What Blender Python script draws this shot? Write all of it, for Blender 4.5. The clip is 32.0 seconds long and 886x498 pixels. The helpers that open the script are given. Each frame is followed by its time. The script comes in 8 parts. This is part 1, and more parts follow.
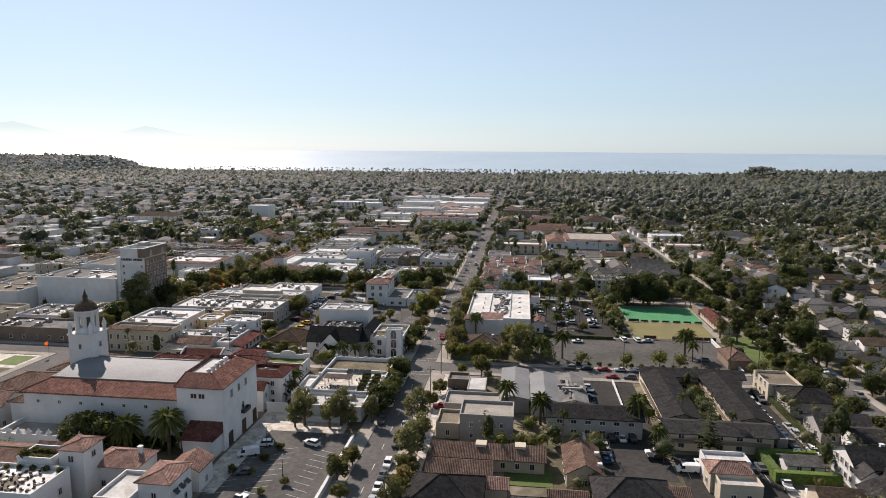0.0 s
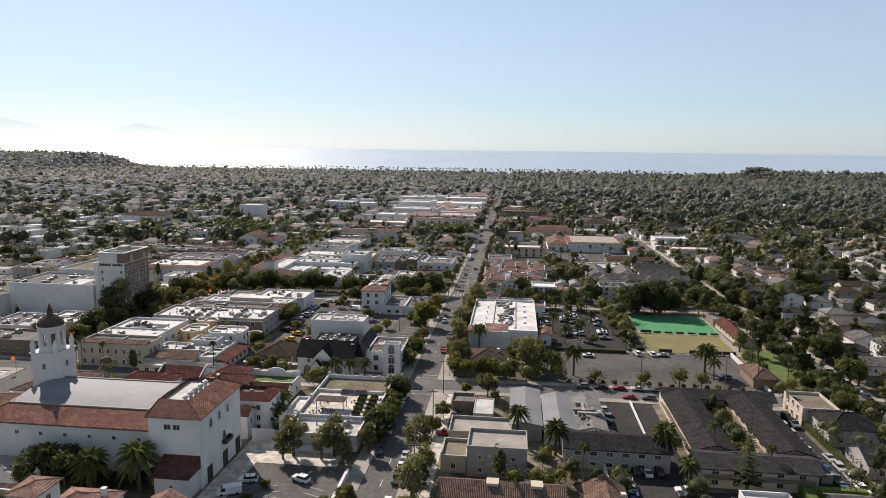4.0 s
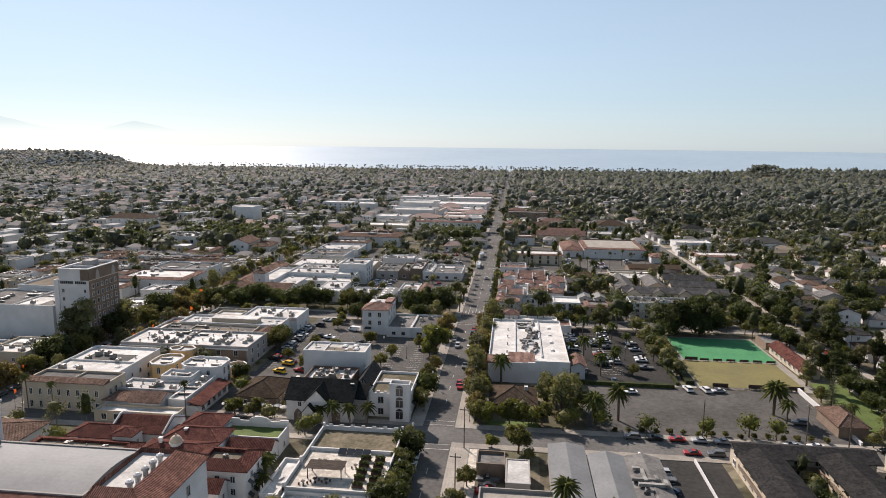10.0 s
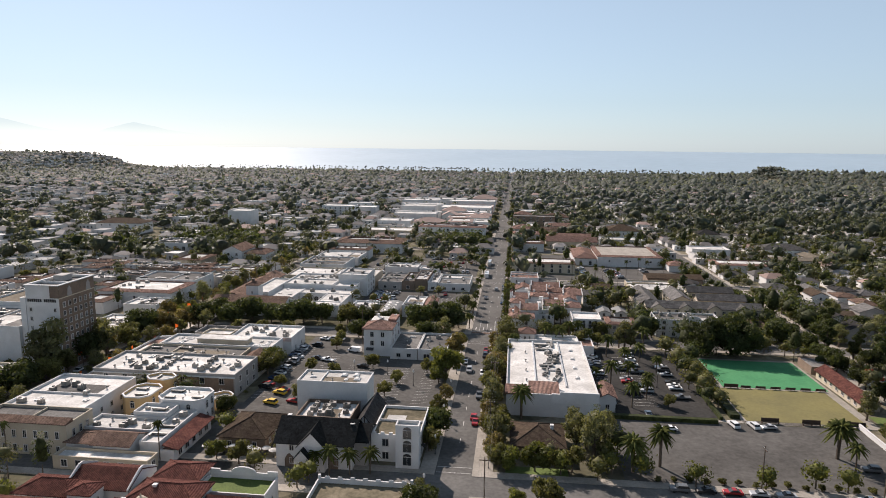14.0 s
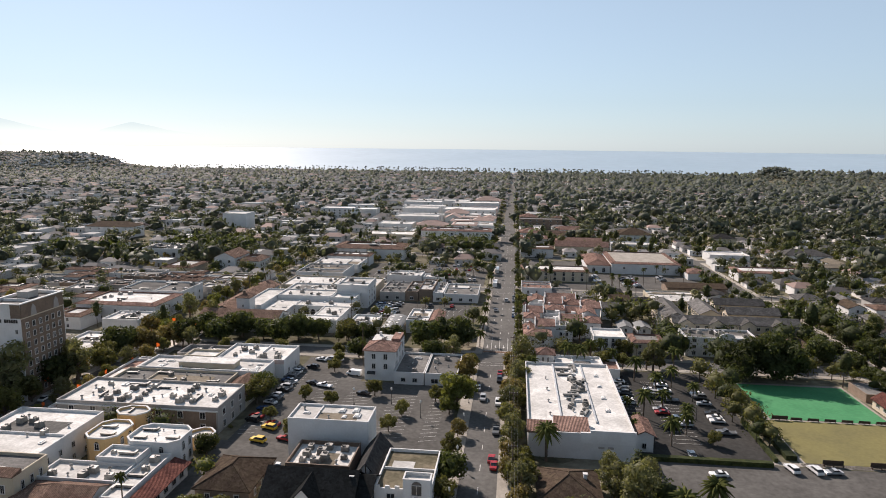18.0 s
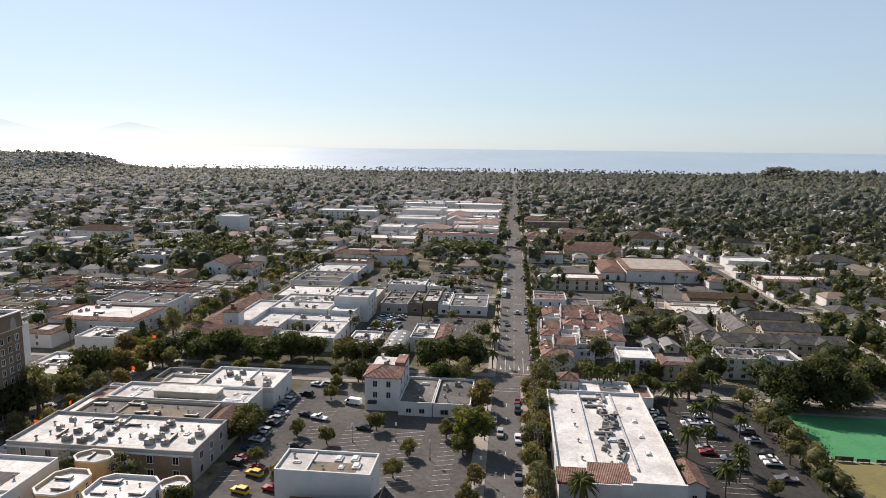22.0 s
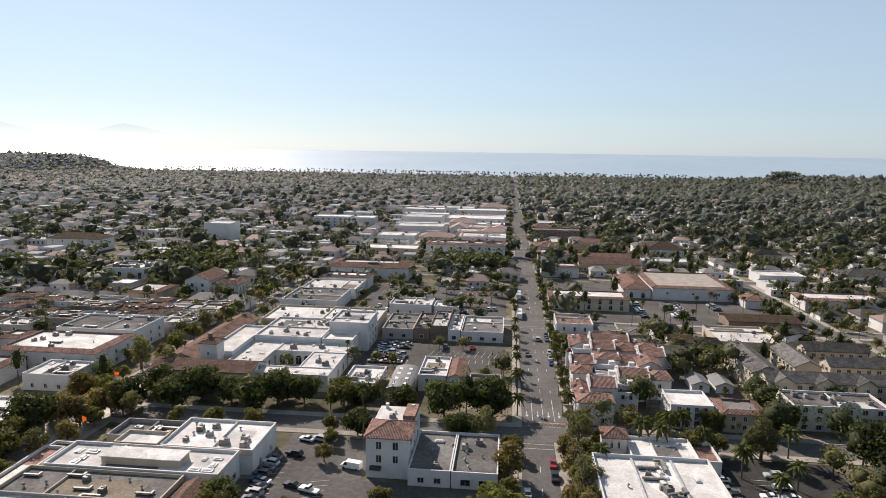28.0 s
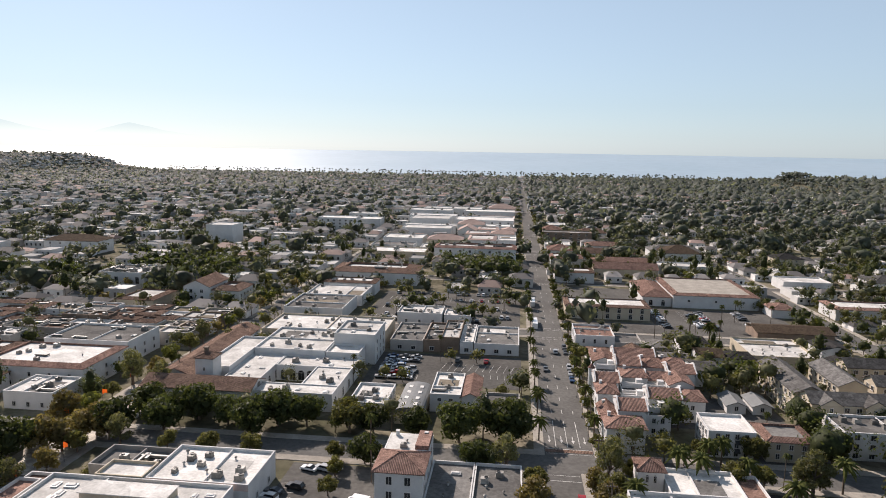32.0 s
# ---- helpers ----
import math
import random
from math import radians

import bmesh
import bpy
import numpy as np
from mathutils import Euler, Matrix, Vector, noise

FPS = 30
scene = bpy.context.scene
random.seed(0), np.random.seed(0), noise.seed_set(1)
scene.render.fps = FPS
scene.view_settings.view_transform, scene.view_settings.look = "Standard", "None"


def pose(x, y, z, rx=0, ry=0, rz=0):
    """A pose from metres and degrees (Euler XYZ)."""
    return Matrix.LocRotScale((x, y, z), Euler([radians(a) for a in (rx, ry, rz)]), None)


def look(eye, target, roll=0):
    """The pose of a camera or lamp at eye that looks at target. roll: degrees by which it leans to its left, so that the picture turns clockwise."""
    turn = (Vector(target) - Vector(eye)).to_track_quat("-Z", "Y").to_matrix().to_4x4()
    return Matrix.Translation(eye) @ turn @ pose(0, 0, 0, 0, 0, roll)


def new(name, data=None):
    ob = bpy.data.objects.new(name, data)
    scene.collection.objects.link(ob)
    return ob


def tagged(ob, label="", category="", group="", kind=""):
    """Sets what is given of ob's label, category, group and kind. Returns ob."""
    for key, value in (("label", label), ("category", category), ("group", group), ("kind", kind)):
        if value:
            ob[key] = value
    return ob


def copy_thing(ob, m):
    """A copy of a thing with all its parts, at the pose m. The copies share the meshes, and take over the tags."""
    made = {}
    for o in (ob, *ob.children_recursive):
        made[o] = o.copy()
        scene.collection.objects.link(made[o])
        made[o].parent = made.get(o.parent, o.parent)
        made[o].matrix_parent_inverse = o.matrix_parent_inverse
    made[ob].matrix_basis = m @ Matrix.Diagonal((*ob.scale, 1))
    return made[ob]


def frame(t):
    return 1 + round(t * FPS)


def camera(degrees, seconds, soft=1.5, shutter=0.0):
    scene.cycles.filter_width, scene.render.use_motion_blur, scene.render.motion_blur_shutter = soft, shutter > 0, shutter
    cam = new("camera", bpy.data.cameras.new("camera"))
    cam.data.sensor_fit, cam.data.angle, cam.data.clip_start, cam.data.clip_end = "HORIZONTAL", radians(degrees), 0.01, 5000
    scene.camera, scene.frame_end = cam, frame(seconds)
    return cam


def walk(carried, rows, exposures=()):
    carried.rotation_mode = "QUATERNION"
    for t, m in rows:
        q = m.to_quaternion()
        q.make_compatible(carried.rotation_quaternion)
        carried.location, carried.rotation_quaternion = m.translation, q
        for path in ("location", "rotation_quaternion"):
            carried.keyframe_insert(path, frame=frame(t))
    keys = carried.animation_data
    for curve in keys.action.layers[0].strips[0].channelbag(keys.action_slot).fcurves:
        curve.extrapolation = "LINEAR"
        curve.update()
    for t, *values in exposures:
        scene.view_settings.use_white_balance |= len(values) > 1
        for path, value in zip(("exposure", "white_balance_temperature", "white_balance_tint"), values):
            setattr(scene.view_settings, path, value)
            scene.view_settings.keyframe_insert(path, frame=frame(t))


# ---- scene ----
cam = camera(67.9, 32.0, soft=0.95)
PATH = [
    (0, (36.601, 3.983, 82.253), (36.369, 5.947, 81.95), 0.4),
    (1, (35.184, 7.736, 82.437), (34.962, 9.7, 82.131), 0.6),
    (2, (33.949, 12.074, 82.544), (33.731, 14.038, 82.238), 0.7),
    (3, (32.722, 17.213, 82.551), (32.507, 19.178, 82.244), 0.7),
    (3.5, (32.016, 20.156, 82.553), (31.802, 22.122, 82.246), 0.7),
    (5.5, (28.954, 33.337, 82.493), (28.743, 35.301, 82.185), 0.6),
    (6, (28.204, 36.629, 82.472), (27.995, 38.593, 82.161), 0.5),
    (7, (26.36, 43.4, 82.657), (26.151, 45.366, 82.346), 0.6),
    (8, (24.471, 50.067, 82.793), (24.262, 52.031, 82.481), 0.6),
    (9, (22.749, 56.636, 82.876), (22.54, 58.6, 82.564), 0.6),
    (10, (20.99, 63.426, 82.976), (20.78, 65.39, 82.662), 0.6),
    (11, (19.32, 70.302, 83.074), (19.109, 72.266, 82.761), 0.6),
    (12, (17.666, 77.022, 83.165), (17.454, 78.986, 82.853), 0.6),
    (13, (16.009, 83.628, 83.238), (15.798, 85.593, 82.928), 0.6),
    (16.5, (10.451, 106.547, 83.389), (10.238, 108.511, 83.079), 0.6),
    (17, (9.634, 109.897, 83.419), (9.422, 111.862, 83.11), 0.6),
    (18, (7.966, 116.689, 83.507), (7.755, 118.654, 83.197), 0.6),
    (19, (6.246, 123.476, 83.531), (6.036, 125.442, 83.222), 0.5),
    (20, (4.615, 130.335, 83.501), (4.406, 132.299, 83.191), 0.6),
    (21, (2.958, 137.181, 83.418), (2.748, 139.146, 83.108), 0.5),
    (22, (1.212, 143.93, 83.329), (1.005, 145.895, 83.019), 0.6),
    (23, (-0.5, 150.74, 83.383), (-0.704, 152.705, 83.076), 0.5),
    (24, (-2.335, 157.347, 83.452), (-2.537, 159.313, 83.144), 0.7),
    (25, (-4.041, 163.872, 83.51), (-4.241, 165.839, 83.204), 0.7),
    (25.5, (-4.885, 167.161, 83.531), (-5.086, 169.127, 83.226), 0.7),
    (27.5, (-8.307, 180.597, 83.705), (-8.506, 182.564, 83.402), 0.7),
    (28, (-9.151, 183.94, 83.749), (-9.349, 185.907, 83.447), 0.8),
    (29, (-10.905, 190.384, 83.909), (-11.102, 192.35, 83.606), 0.8),
    (30, (-12.343, 195.583, 84.041), (-12.54, 197.549, 83.74), 0.9),
    (31, (-13.314, 199.003, 84.06), (-13.519, 200.969, 83.757), 0.9),
    (32, (-13.973, 201.425, 83.921), (-14.186, 203.39, 83.618), 0.9),
]
walk(cam, [(t, look(eye, target, roll)) for t, eye, target, roll in PATH], [(0, 0.5, 6050, 10), (32, 0.5, 6050, 10)])

# ---- world and sun ----
SUN_EL, SUN_LEFT = radians(35), radians(37)      # height of the sun, and how far left of the long street it stands
world = bpy.data.worlds.new("world")
scene.world = world
world.use_nodes = True
wn = world.node_tree
sky = wn.nodes.new("ShaderNodeTexSky")
sky.sky_type, sky.sun_disc = "NISHITA", False
sky.sun_elevation, sky.sun_rotation = SUN_EL, -SUN_LEFT
sky.altitude, sky.air_density, sky.dust_density, sky.ozone_density = 60, 1.0, 0.3, 3.0
soft = wn.nodes.new("ShaderNodeHueSaturation")      # a pale sky over the sea
soft.inputs["Saturation"].default_value = 0.62
wn.links.new(sky.outputs[0], soft.inputs["Color"])
veil = wn.nodes.new("ShaderNodeMix")
veil.data_type = "RGBA"
aim, up, thin = wn.nodes.new("ShaderNodeTexCoord"), wn.nodes.new("ShaderNodeSeparateXYZ"), wn.nodes.new("ShaderNodeMapRange")
thin.inputs["From Min"].default_value, thin.inputs["From Max"].default_value = 0.2, 0.55        # sea mist low down, a clear sky overhead
thin.inputs["To Min"].default_value, thin.inputs["To Max"].default_value = 0.36, 0.14
wn.links.new(aim.outputs["Generated"], up.inputs[0])
wn.links.new(up.outputs["Z"], thin.inputs["Value"])
wn.links.new(thin.outputs[0], veil.inputs["Factor"])
veil.inputs["B"].default_value = (6.8, 8.4, 9.6, 1)
wn.links.new(soft.outputs[0], veil.inputs["A"])
wn.links.new(veil.outputs["Result"], wn.nodes["Background"].inputs[0])
wn.nodes["Background"].inputs[1].default_value = 0.066
sun = new("sun", bpy.data.lights.new("sun", "SUN"))
sun.data.energy, sun.data.angle, sun.data.color = 5.5, radians(0.55), (1.0, 0.83, 0.705)
to_sun = Vector((-math.sin(SUN_LEFT) * math.cos(SUN_EL), math.cos(SUN_LEFT) * math.cos(SUN_EL), math.sin(SUN_EL)))
sun.matrix_world = look(to_sun * 500, (0, 0, 0))

# ---- materials ----


def mat(name, c1, c2, big=0.1, fine=3.0, rough=0.85, spread=0.12, bump=0.0, metal=0.0, spec=0.4, grain=0.12, island=False, leaf=0.0, cells=0.0, amp=0.28, waves=0.0):
    """Two colours mixed by a large noise, a fine grain, and a change from object to object (or island to island)."""
    m = bpy.data.materials.new(name)
    m.use_nodes = True
    nt = m.node_tree
    bs = nt.nodes["Principled BSDF"]
    N, L = nt.nodes.new, nt.links.new
    geo = N("ShaderNodeNewGeometry")
    n1, n2 = N("ShaderNodeTexNoise"), N("ShaderNodeTexNoise")
    n1.inputs["Scale"].default_value, n1.inputs["Detail"].default_value = big, 5
    n2.inputs["Scale"].default_value, n2.inputs["Detail"].default_value = fine, 3
    L(geo.outputs["Position"], n1.inputs["Vector"])
    L(geo.outputs["Position"], n2.inputs["Vector"])
    ramp = N("ShaderNodeMapRange")
    ramp.inputs["From Min"].default_value, ramp.inputs["From Max"].default_value = 0.36, 0.64
    L(n1.outputs["Fac"], ramp.inputs["Value"])
    mix = N("ShaderNodeMix")
    mix.data_type = "RGBA"
    mix.inputs["A"].default_value, mix.inputs["B"].default_value = (*c1, 1), (*c2, 1)
    L(ramp.outputs[0], mix.inputs["Factor"])
    # grain and the change between pieces as one brightness factor
    g = N("ShaderNodeMapRange")
    g.inputs["From Min"].default_value, g.inputs["From Max"].default_value = 0.3, 0.7
    g.inputs["To Min"].default_value, g.inputs["To Max"].default_value = 1 - grain, 1 + grain
    L(n2.outputs["Fac"], g.inputs["Value"])
    r = N("ShaderNodeMapRange")
    r.inputs["To Min"].default_value, r.inputs["To Max"].default_value = 1 - spread, 1 + spread
    L(geo.outputs["Random Per Island"] if island else N("ShaderNodeObjectInfo").outputs["Random"], r.inputs["Value"])
    mul = N("ShaderNodeMath")
    mul.operation = "MULTIPLY"
    L(g.outputs[0], mul.inputs[0])
    L(r.outputs[0], mul.inputs[1])
    last = mul.outputs[0]
    if cells:
        vo = N("ShaderNodeTexVoronoi")
        vo.inputs["Scale"].default_value = cells
        L(geo.outputs["Position"], vo.inputs["Vector"])
        sep = N("ShaderNodeSeparateColor")
        L(vo.outputs["Color"], sep.inputs[0])
        cr = N("ShaderNodeMapRange")
        cr.inputs["To Min"].default_value, cr.inputs["To Max"].default_value = 1 - amp, 1 + amp
        L(sep.outputs[0], cr.inputs["Value"])
        m2 = N("ShaderNodeMath")
        m2.operation = "MULTIPLY"
        L(last, m2.inputs[0])
        L(cr.outputs[0], m2.inputs[1])
        last = m2.outputs[0]
    if waves:
        # rows of barrel tiles that run down the slope of each roof face; groove shade goes into the colour
        up = N("ShaderNodeVectorMath")
        up.operation = "CROSS_PRODUCT"
        L(geo.outputs["True Normal"], up.inputs[0])
        up.inputs[1].default_value = (0, 0, 1)
        nm = N("ShaderNodeVectorMath")
        nm.operation = "NORMALIZE"
        L(up.outputs[0], nm.inputs[0])
        dt = N("ShaderNodeVectorMath")
        dt.operation = "DOT_PRODUCT"
        L(nm.outputs[0], dt.inputs[0])
        L(geo.outputs["Position"], dt.inputs[1])
        sc = N("ShaderNodeMath")
        sc.operation = "MULTIPLY"
        sc.inputs[1].default_value = 2 * math.pi / waves
        L(dt.outputs["Value"], sc.inputs[0])
        barrel = N("ShaderNodeMath")
        barrel.operation = "SINE"
        L(sc.outputs[0], barrel.inputs[0])
        groove_shade = N("ShaderNodeMapRange")
        groove_shade.inputs["From Min"].default_value = -1
        groove_shade.inputs["To Min"].default_value, groove_shade.inputs["To Max"].default_value = 0.80, 1.13
        L(barrel.outputs[0], groove_shade.inputs["Value"])
        m3 = N("ShaderNodeMath")
        m3.operation = "MULTIPLY"
        L(last, m3.inputs[0])
        L(groove_shade.outputs[0], m3.inputs[1])
        last = m3.outputs[0]
    vm = N("ShaderNodeVectorMath")
    vm.operation = "SCALE"
    L(mix.outputs["Result"], vm.inputs[0])
    L(last, vm.inputs["Scale"])
    L(vm.outputs[0], bs.inputs["Base Color"])
    bs.inputs["Roughness"].default_value, bs.inputs["Metallic"].default_value = rough, metal
    bs.inputs["Specular IOR Level"].default_value = spec
    if spec <= 0.15:
        bs.inputs["IOR"].default_value = 1.12      # dull, dusty surfaces with hardly any sheen
    if bump:
        b = N("ShaderNodeBump")
        b.inputs["Strength"].default_value, b.inputs["Distance"].default_value = min(1.0, bump), 0.1
        if waves:
            L(barrel.outputs[0], b.inputs["Height"])
        else:
            L(n2.outputs["Fac"], b.inputs["Height"])
        L(b.outputs[0], bs.inputs["Normal"])
    if leaf:
        tr = N("ShaderNodeBsdfTranslucent")
        thru = N("ShaderNodeVectorMath")
        thru.operation = "MULTIPLY"
        thru.inputs[1].default_value = (1.3, 1.3, 0.72)
        L(vm.outputs[0], thru.inputs[0])
        L(thru.outputs[0], tr.inputs["Color"])
        ms = N("ShaderNodeMixShader")
        ms.inputs[0].default_value = leaf
        L(bs.outputs[0], ms.inputs[1])
        L(tr.outputs[0], ms.inputs[2])
        L(ms.outputs[0], nt.nodes["Material Output"].inputs["Surface"])
    return m


STUCCO = mat("white_stucco", (0.603, 0.595, 0.580), (0.533, 0.526, 0.510), 0.25, 2.0, 0.9, 0.06, 0.06, grain=0.05)
CREAM = mat("cream_stucco", (0.460, 0.404, 0.307), (0.404, 0.348, 0.265), 0.25, 2.0, 0.9, 0.12, 0.06, grain=0.05)
YELLOW = mat("ochre_stucco", (0.527, 0.365, 0.170), (0.468, 0.315, 0.153), 0.3, 2.0, 0.9, 0.1, 0.06, grain=0.05)
GREYWALL = mat("grey_stucco", (0.336, 0.320, 0.296), (0.288, 0.272, 0.256), 0.3, 2.0, 0.9, 0.18, 0.06, grain=0.05)
BROWNWALL = mat("brown_wall", (0.150, 0.112, 0.083), (0.195, 0.143, 0.105), 0.3, 2.0, 0.9, 0.2, 0.2)
PINK = mat("pink_stucco", (0.58, 0.455, 0.405), (0.52, 0.41, 0.37), 0.3, 2.0, 0.9, 0.08, 0.06, grain=0.05)
WROOF = mat("white_roof_coating", (0.600, 0.584, 0.552), (0.445, 0.430, 0.402), 0.22, 1.3, 0.8, 0.2, 0.1, grain=0.14, cells=0.13, amp=0.14, spec=0.15)
GREYROOF = mat("grey_roof_felt", (0.162, 0.156, 0.146), (0.119, 0.114, 0.108), 0.18, 1.2, 0.9, 0.2, 0.15, grain=0.2, spec=0.15, cells=0.18, amp=0.2)
TANROOF = mat("tan_roof_gravel", (0.201, 0.173, 0.134), (0.153, 0.134, 0.105), 0.2, 1.4, 0.95, 0.15, 0.2, grain=0.2, spec=0.15)
METALROOF = mat("weathered_metal_roof", (0.167, 0.172, 0.172), (0.139, 0.144, 0.144), 0.15, 1.2, 0.75, 0.08, 0.1)
TILE = mat("clay_tile", (0.265, 0.172, 0.138), (0.185, 0.118, 0.096), 0.35, 2.5, 0.85, 0.16, 0.7, cells=2.2, waves=0.4, spec=0.15)
REDTILE = mat("dark_red_clay_tile", (0.130, 0.058, 0.046), (0.088, 0.040, 0.034), 0.35, 2.5, 0.85, 0.16, 0.7, cells=2.2, waves=0.4, spec=0.15)
CLAYTILE = mat("weathered_red_clay_tile", (0.200, 0.108, 0.082), (0.138, 0.074, 0.058), 0.35, 2.5, 0.85, 0.16, 0.7, cells=2.2, waves=0.4, spec=0.15)
OLDTILE = mat("brown_clay_tile", (0.190, 0.130, 0.100), (0.130, 0.088, 0.069), 0.3, 2.5, 0.85, 0.18, 0.7, cells=2.2, waves=0.4, spec=0.15)
SHINGLE = mat("grey_shingle", (0.045, 0.043, 0.041), (0.032, 0.031, 0.031), 0.4, 3.0, 0.92, 0.3, 0.4, cells=1.8, spec=0.15)
LIGHTSHINGLE = mat("weathered_grey_shingle", (0.128, 0.123, 0.117), (0.088, 0.084, 0.080), 0.4, 3.0, 0.92, 0.3, 0.4, cells=1.8, spec=0.15)
BROWNSHINGLE = mat("brown_shingle", (0.082, 0.063, 0.045), (0.061, 0.045, 0.035), 0.4, 3.0, 0.92, 0.25, 0.4, cells=1.8, spec=0.15)
DARKROOF = mat("black_slate", (0.020, 0.021, 0.021), (0.014, 0.015, 0.015), 0.4, 3.0, 0.7, 0.15, 0.3, cells=1.8, spec=0.15)
GLASS = mat("window_glass", (0.022, 0.025, 0.028), (0.034, 0.037, 0.040), 0.3, 1.0, 0.15, 0.3, spec=0.5)
FRAME = mat("window_frame_paint", (0.55, 0.53, 0.50), (0.48, 0.46, 0.43), 0.5, 3.0, 0.7, 0.2)
DARKWOOD = mat("dark_wood", (0.07, 0.045, 0.03), (0.05, 0.035, 0.025), 0.8, 4.0, 0.8, 0.2, 0.2)
ASPHALT = mat("asphalt", (0.138, 0.133, 0.124), (0.108, 0.104, 0.098), 0.06, 0.9, 0.92, 0.1, 0.1, grain=0.16, spec=0.15)
LOTASPHALT = mat("old_asphalt", (0.112, 0.107, 0.099), (0.084, 0.080, 0.074), 0.07, 0.8, 0.92, 0.1, 0.1, grain=0.18, spec=0.15)
# darker copy of the old asphalt, with the shade on some lots painted in
SHADEDASPHALT = mat("shaded_asphalt", (0.052, 0.050, 0.047), (0.040, 0.039, 0.037), 0.07, 0.8, 0.92, 0.1, 0.1, grain=0.18, spec=0.15)
CONCRETE = mat("concrete", (0.335, 0.308, 0.268), (0.262, 0.240, 0.208), 0.2, 1.5, 0.9, 0.1, 0.1, spec=0.15)
PAVER = mat("pale_paving", (0.466, 0.429, 0.367), (0.394, 0.358, 0.304), 0.3, 1.5, 0.9, 0.1, 0.1, cells=0.8)
PAINT = mat("road_paint", (0.560, 0.550, 0.520), (0.400, 0.390, 0.370), 0.8, 3.0, 0.8, 0.1, grain=0.25)
EARTH = mat("dry_earth_and_grass", (0.170, 0.150, 0.112), (0.100, 0.096, 0.062), 0.05, 0.4, 0.95, 0.0, 0.3, grain=0.3, cells=0.06, spec=0.1)
LAWN = mat("lawn", (0.092, 0.128, 0.026), (0.070, 0.100, 0.020), 0.2, 2.0, 0.95, 0.1, 0.3, grain=0.2)
DRYLAWN = mat("dry_bowling_green", (0.165, 0.145, 0.050), (0.135, 0.120, 0.045), 0.08, 1.0, 0.95, 0.05, 0.1, grain=0.1)
MATGREEN = mat("green_sports_carpet", (0.038, 0.175, 0.066), (0.052, 0.205, 0.080), 0.12, 0.8, 0.9, 0.05, 0.05, grain=0.1)
FOLIAGE = [mat("foliage_" + n, a, b, 0.5, 1.2, 0.7, 0.3, leaf=0.45, spec=0.25, grain=0.35) for n, a, b in (
    ("olive", (0.135, 0.128, 0.046), (0.084, 0.085, 0.031)), ("dark", (0.064, 0.074, 0.025), (0.038, 0.048, 0.016)),
    ("fresh", (0.150, 0.156, 0.038), (0.096, 0.106, 0.028)), ("rust", (0.185, 0.140, 0.058), (0.135, 0.115, 0.045)),
    ("grey", (0.150, 0.145, 0.070), (0.100, 0.102, 0.050)))]
# paled and blued so that the leaf colour itself carries the distance haze
HAZEDLEAF = mat("hazed_foliage", (0.135, 0.146, 0.122), (0.078, 0.090, 0.078), 0.022, 0.12, 0.75, 0.3, leaf=0.45, spec=0.4, grain=0.35, island=True)
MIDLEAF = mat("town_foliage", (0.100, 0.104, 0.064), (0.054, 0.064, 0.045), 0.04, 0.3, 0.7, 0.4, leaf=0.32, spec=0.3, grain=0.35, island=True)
MOSSROOF = mat("mossy_roof_gravel", (0.185, 0.158, 0.112), (0.112, 0.100, 0.068), 0.16, 1.1, 0.95, 0.1, 0.2, grain=0.25, spec=0.15)
FARHOUSE = mat("far_house_walls", (0.600, 0.590, 0.570), (0.430, 0.415, 0.395), 0.011, 0.1, 0.9, 0.35, island=True)
FARROOF = mat("far_house_roofs", (0.110, 0.104, 0.100), (0.190, 0.178, 0.168), 0.013, 0.15, 0.9, 0.6, island=True, spec=0.2)
# paler and less red than the near tiles, distance haze included in the colour
FARTILE = mat("hazed_tile_roofs", (0.290, 0.205, 0.172), (0.205, 0.148, 0.126), 0.02, 0.2, 0.9, 0.3, island=True)
FARWHITE = mat("far_flat_roofs", (0.520, 0.510, 0.490), (0.300, 0.292, 0.280), 0.02, 0.2, 0.9, 0.3, island=True, spec=0.15)
BARK = mat("bark", (0.13, 0.10, 0.075), (0.09, 0.07, 0.05), 1.0, 4.0, 0.95, 0.2, 0.3)
PALMLEAF = mat("palm_fronds", (0.10, 0.105, 0.034), (0.060, 0.070, 0.024), 0.8, 2.0, 0.85, 0.25, leaf=0.3, spec=0.1, grain=0.3)
DEADLEAF = mat("dead_fronds", (0.17, 0.115, 0.06), (0.12, 0.08, 0.045), 0.8, 2.0, 0.9, 0.2)
HEDGE = mat("clipped_hedge", (0.111, 0.163, 0.026), (0.072, 0.111, 0.021), 0.6, 2.5, 0.85, 0.2, 0.8, grain=0.4, leaf=0.15)
GALV = mat("galvanised_steel", (0.46, 0.46, 0.45), (0.36, 0.36, 0.36), 0.6, 3.0, 0.5, 0.3, metal=0.4)
UNITPAINT = mat("faded_grey_machine_paint", (0.27, 0.26, 0.235), (0.17, 0.16, 0.145), 0.7, 3.0, 0.6, 0.5, metal=0.15)
DARKMETAL = mat("dark_metal", (0.05, 0.05, 0.05), (0.035, 0.035, 0.035), 0.6, 3.0, 0.5, 0.2, metal=0.3)
RUBBER = mat("rubber", (0.02, 0.02, 0.02), (0.015, 0.015, 0.015), 1, 4, 0.9, 0.1)
FABRIC = mat("white_canvas", (0.629, 0.612, 0.578), (0.561, 0.544, 0.510), 0.6, 3.0, 0.9, 0.08)
ORANGE = mat("orange_banner", (0.70, 0.14, 0.03), (0.60, 0.10, 0.02), 0.6, 3.0, 0.8, 0.1, leaf=0.4)
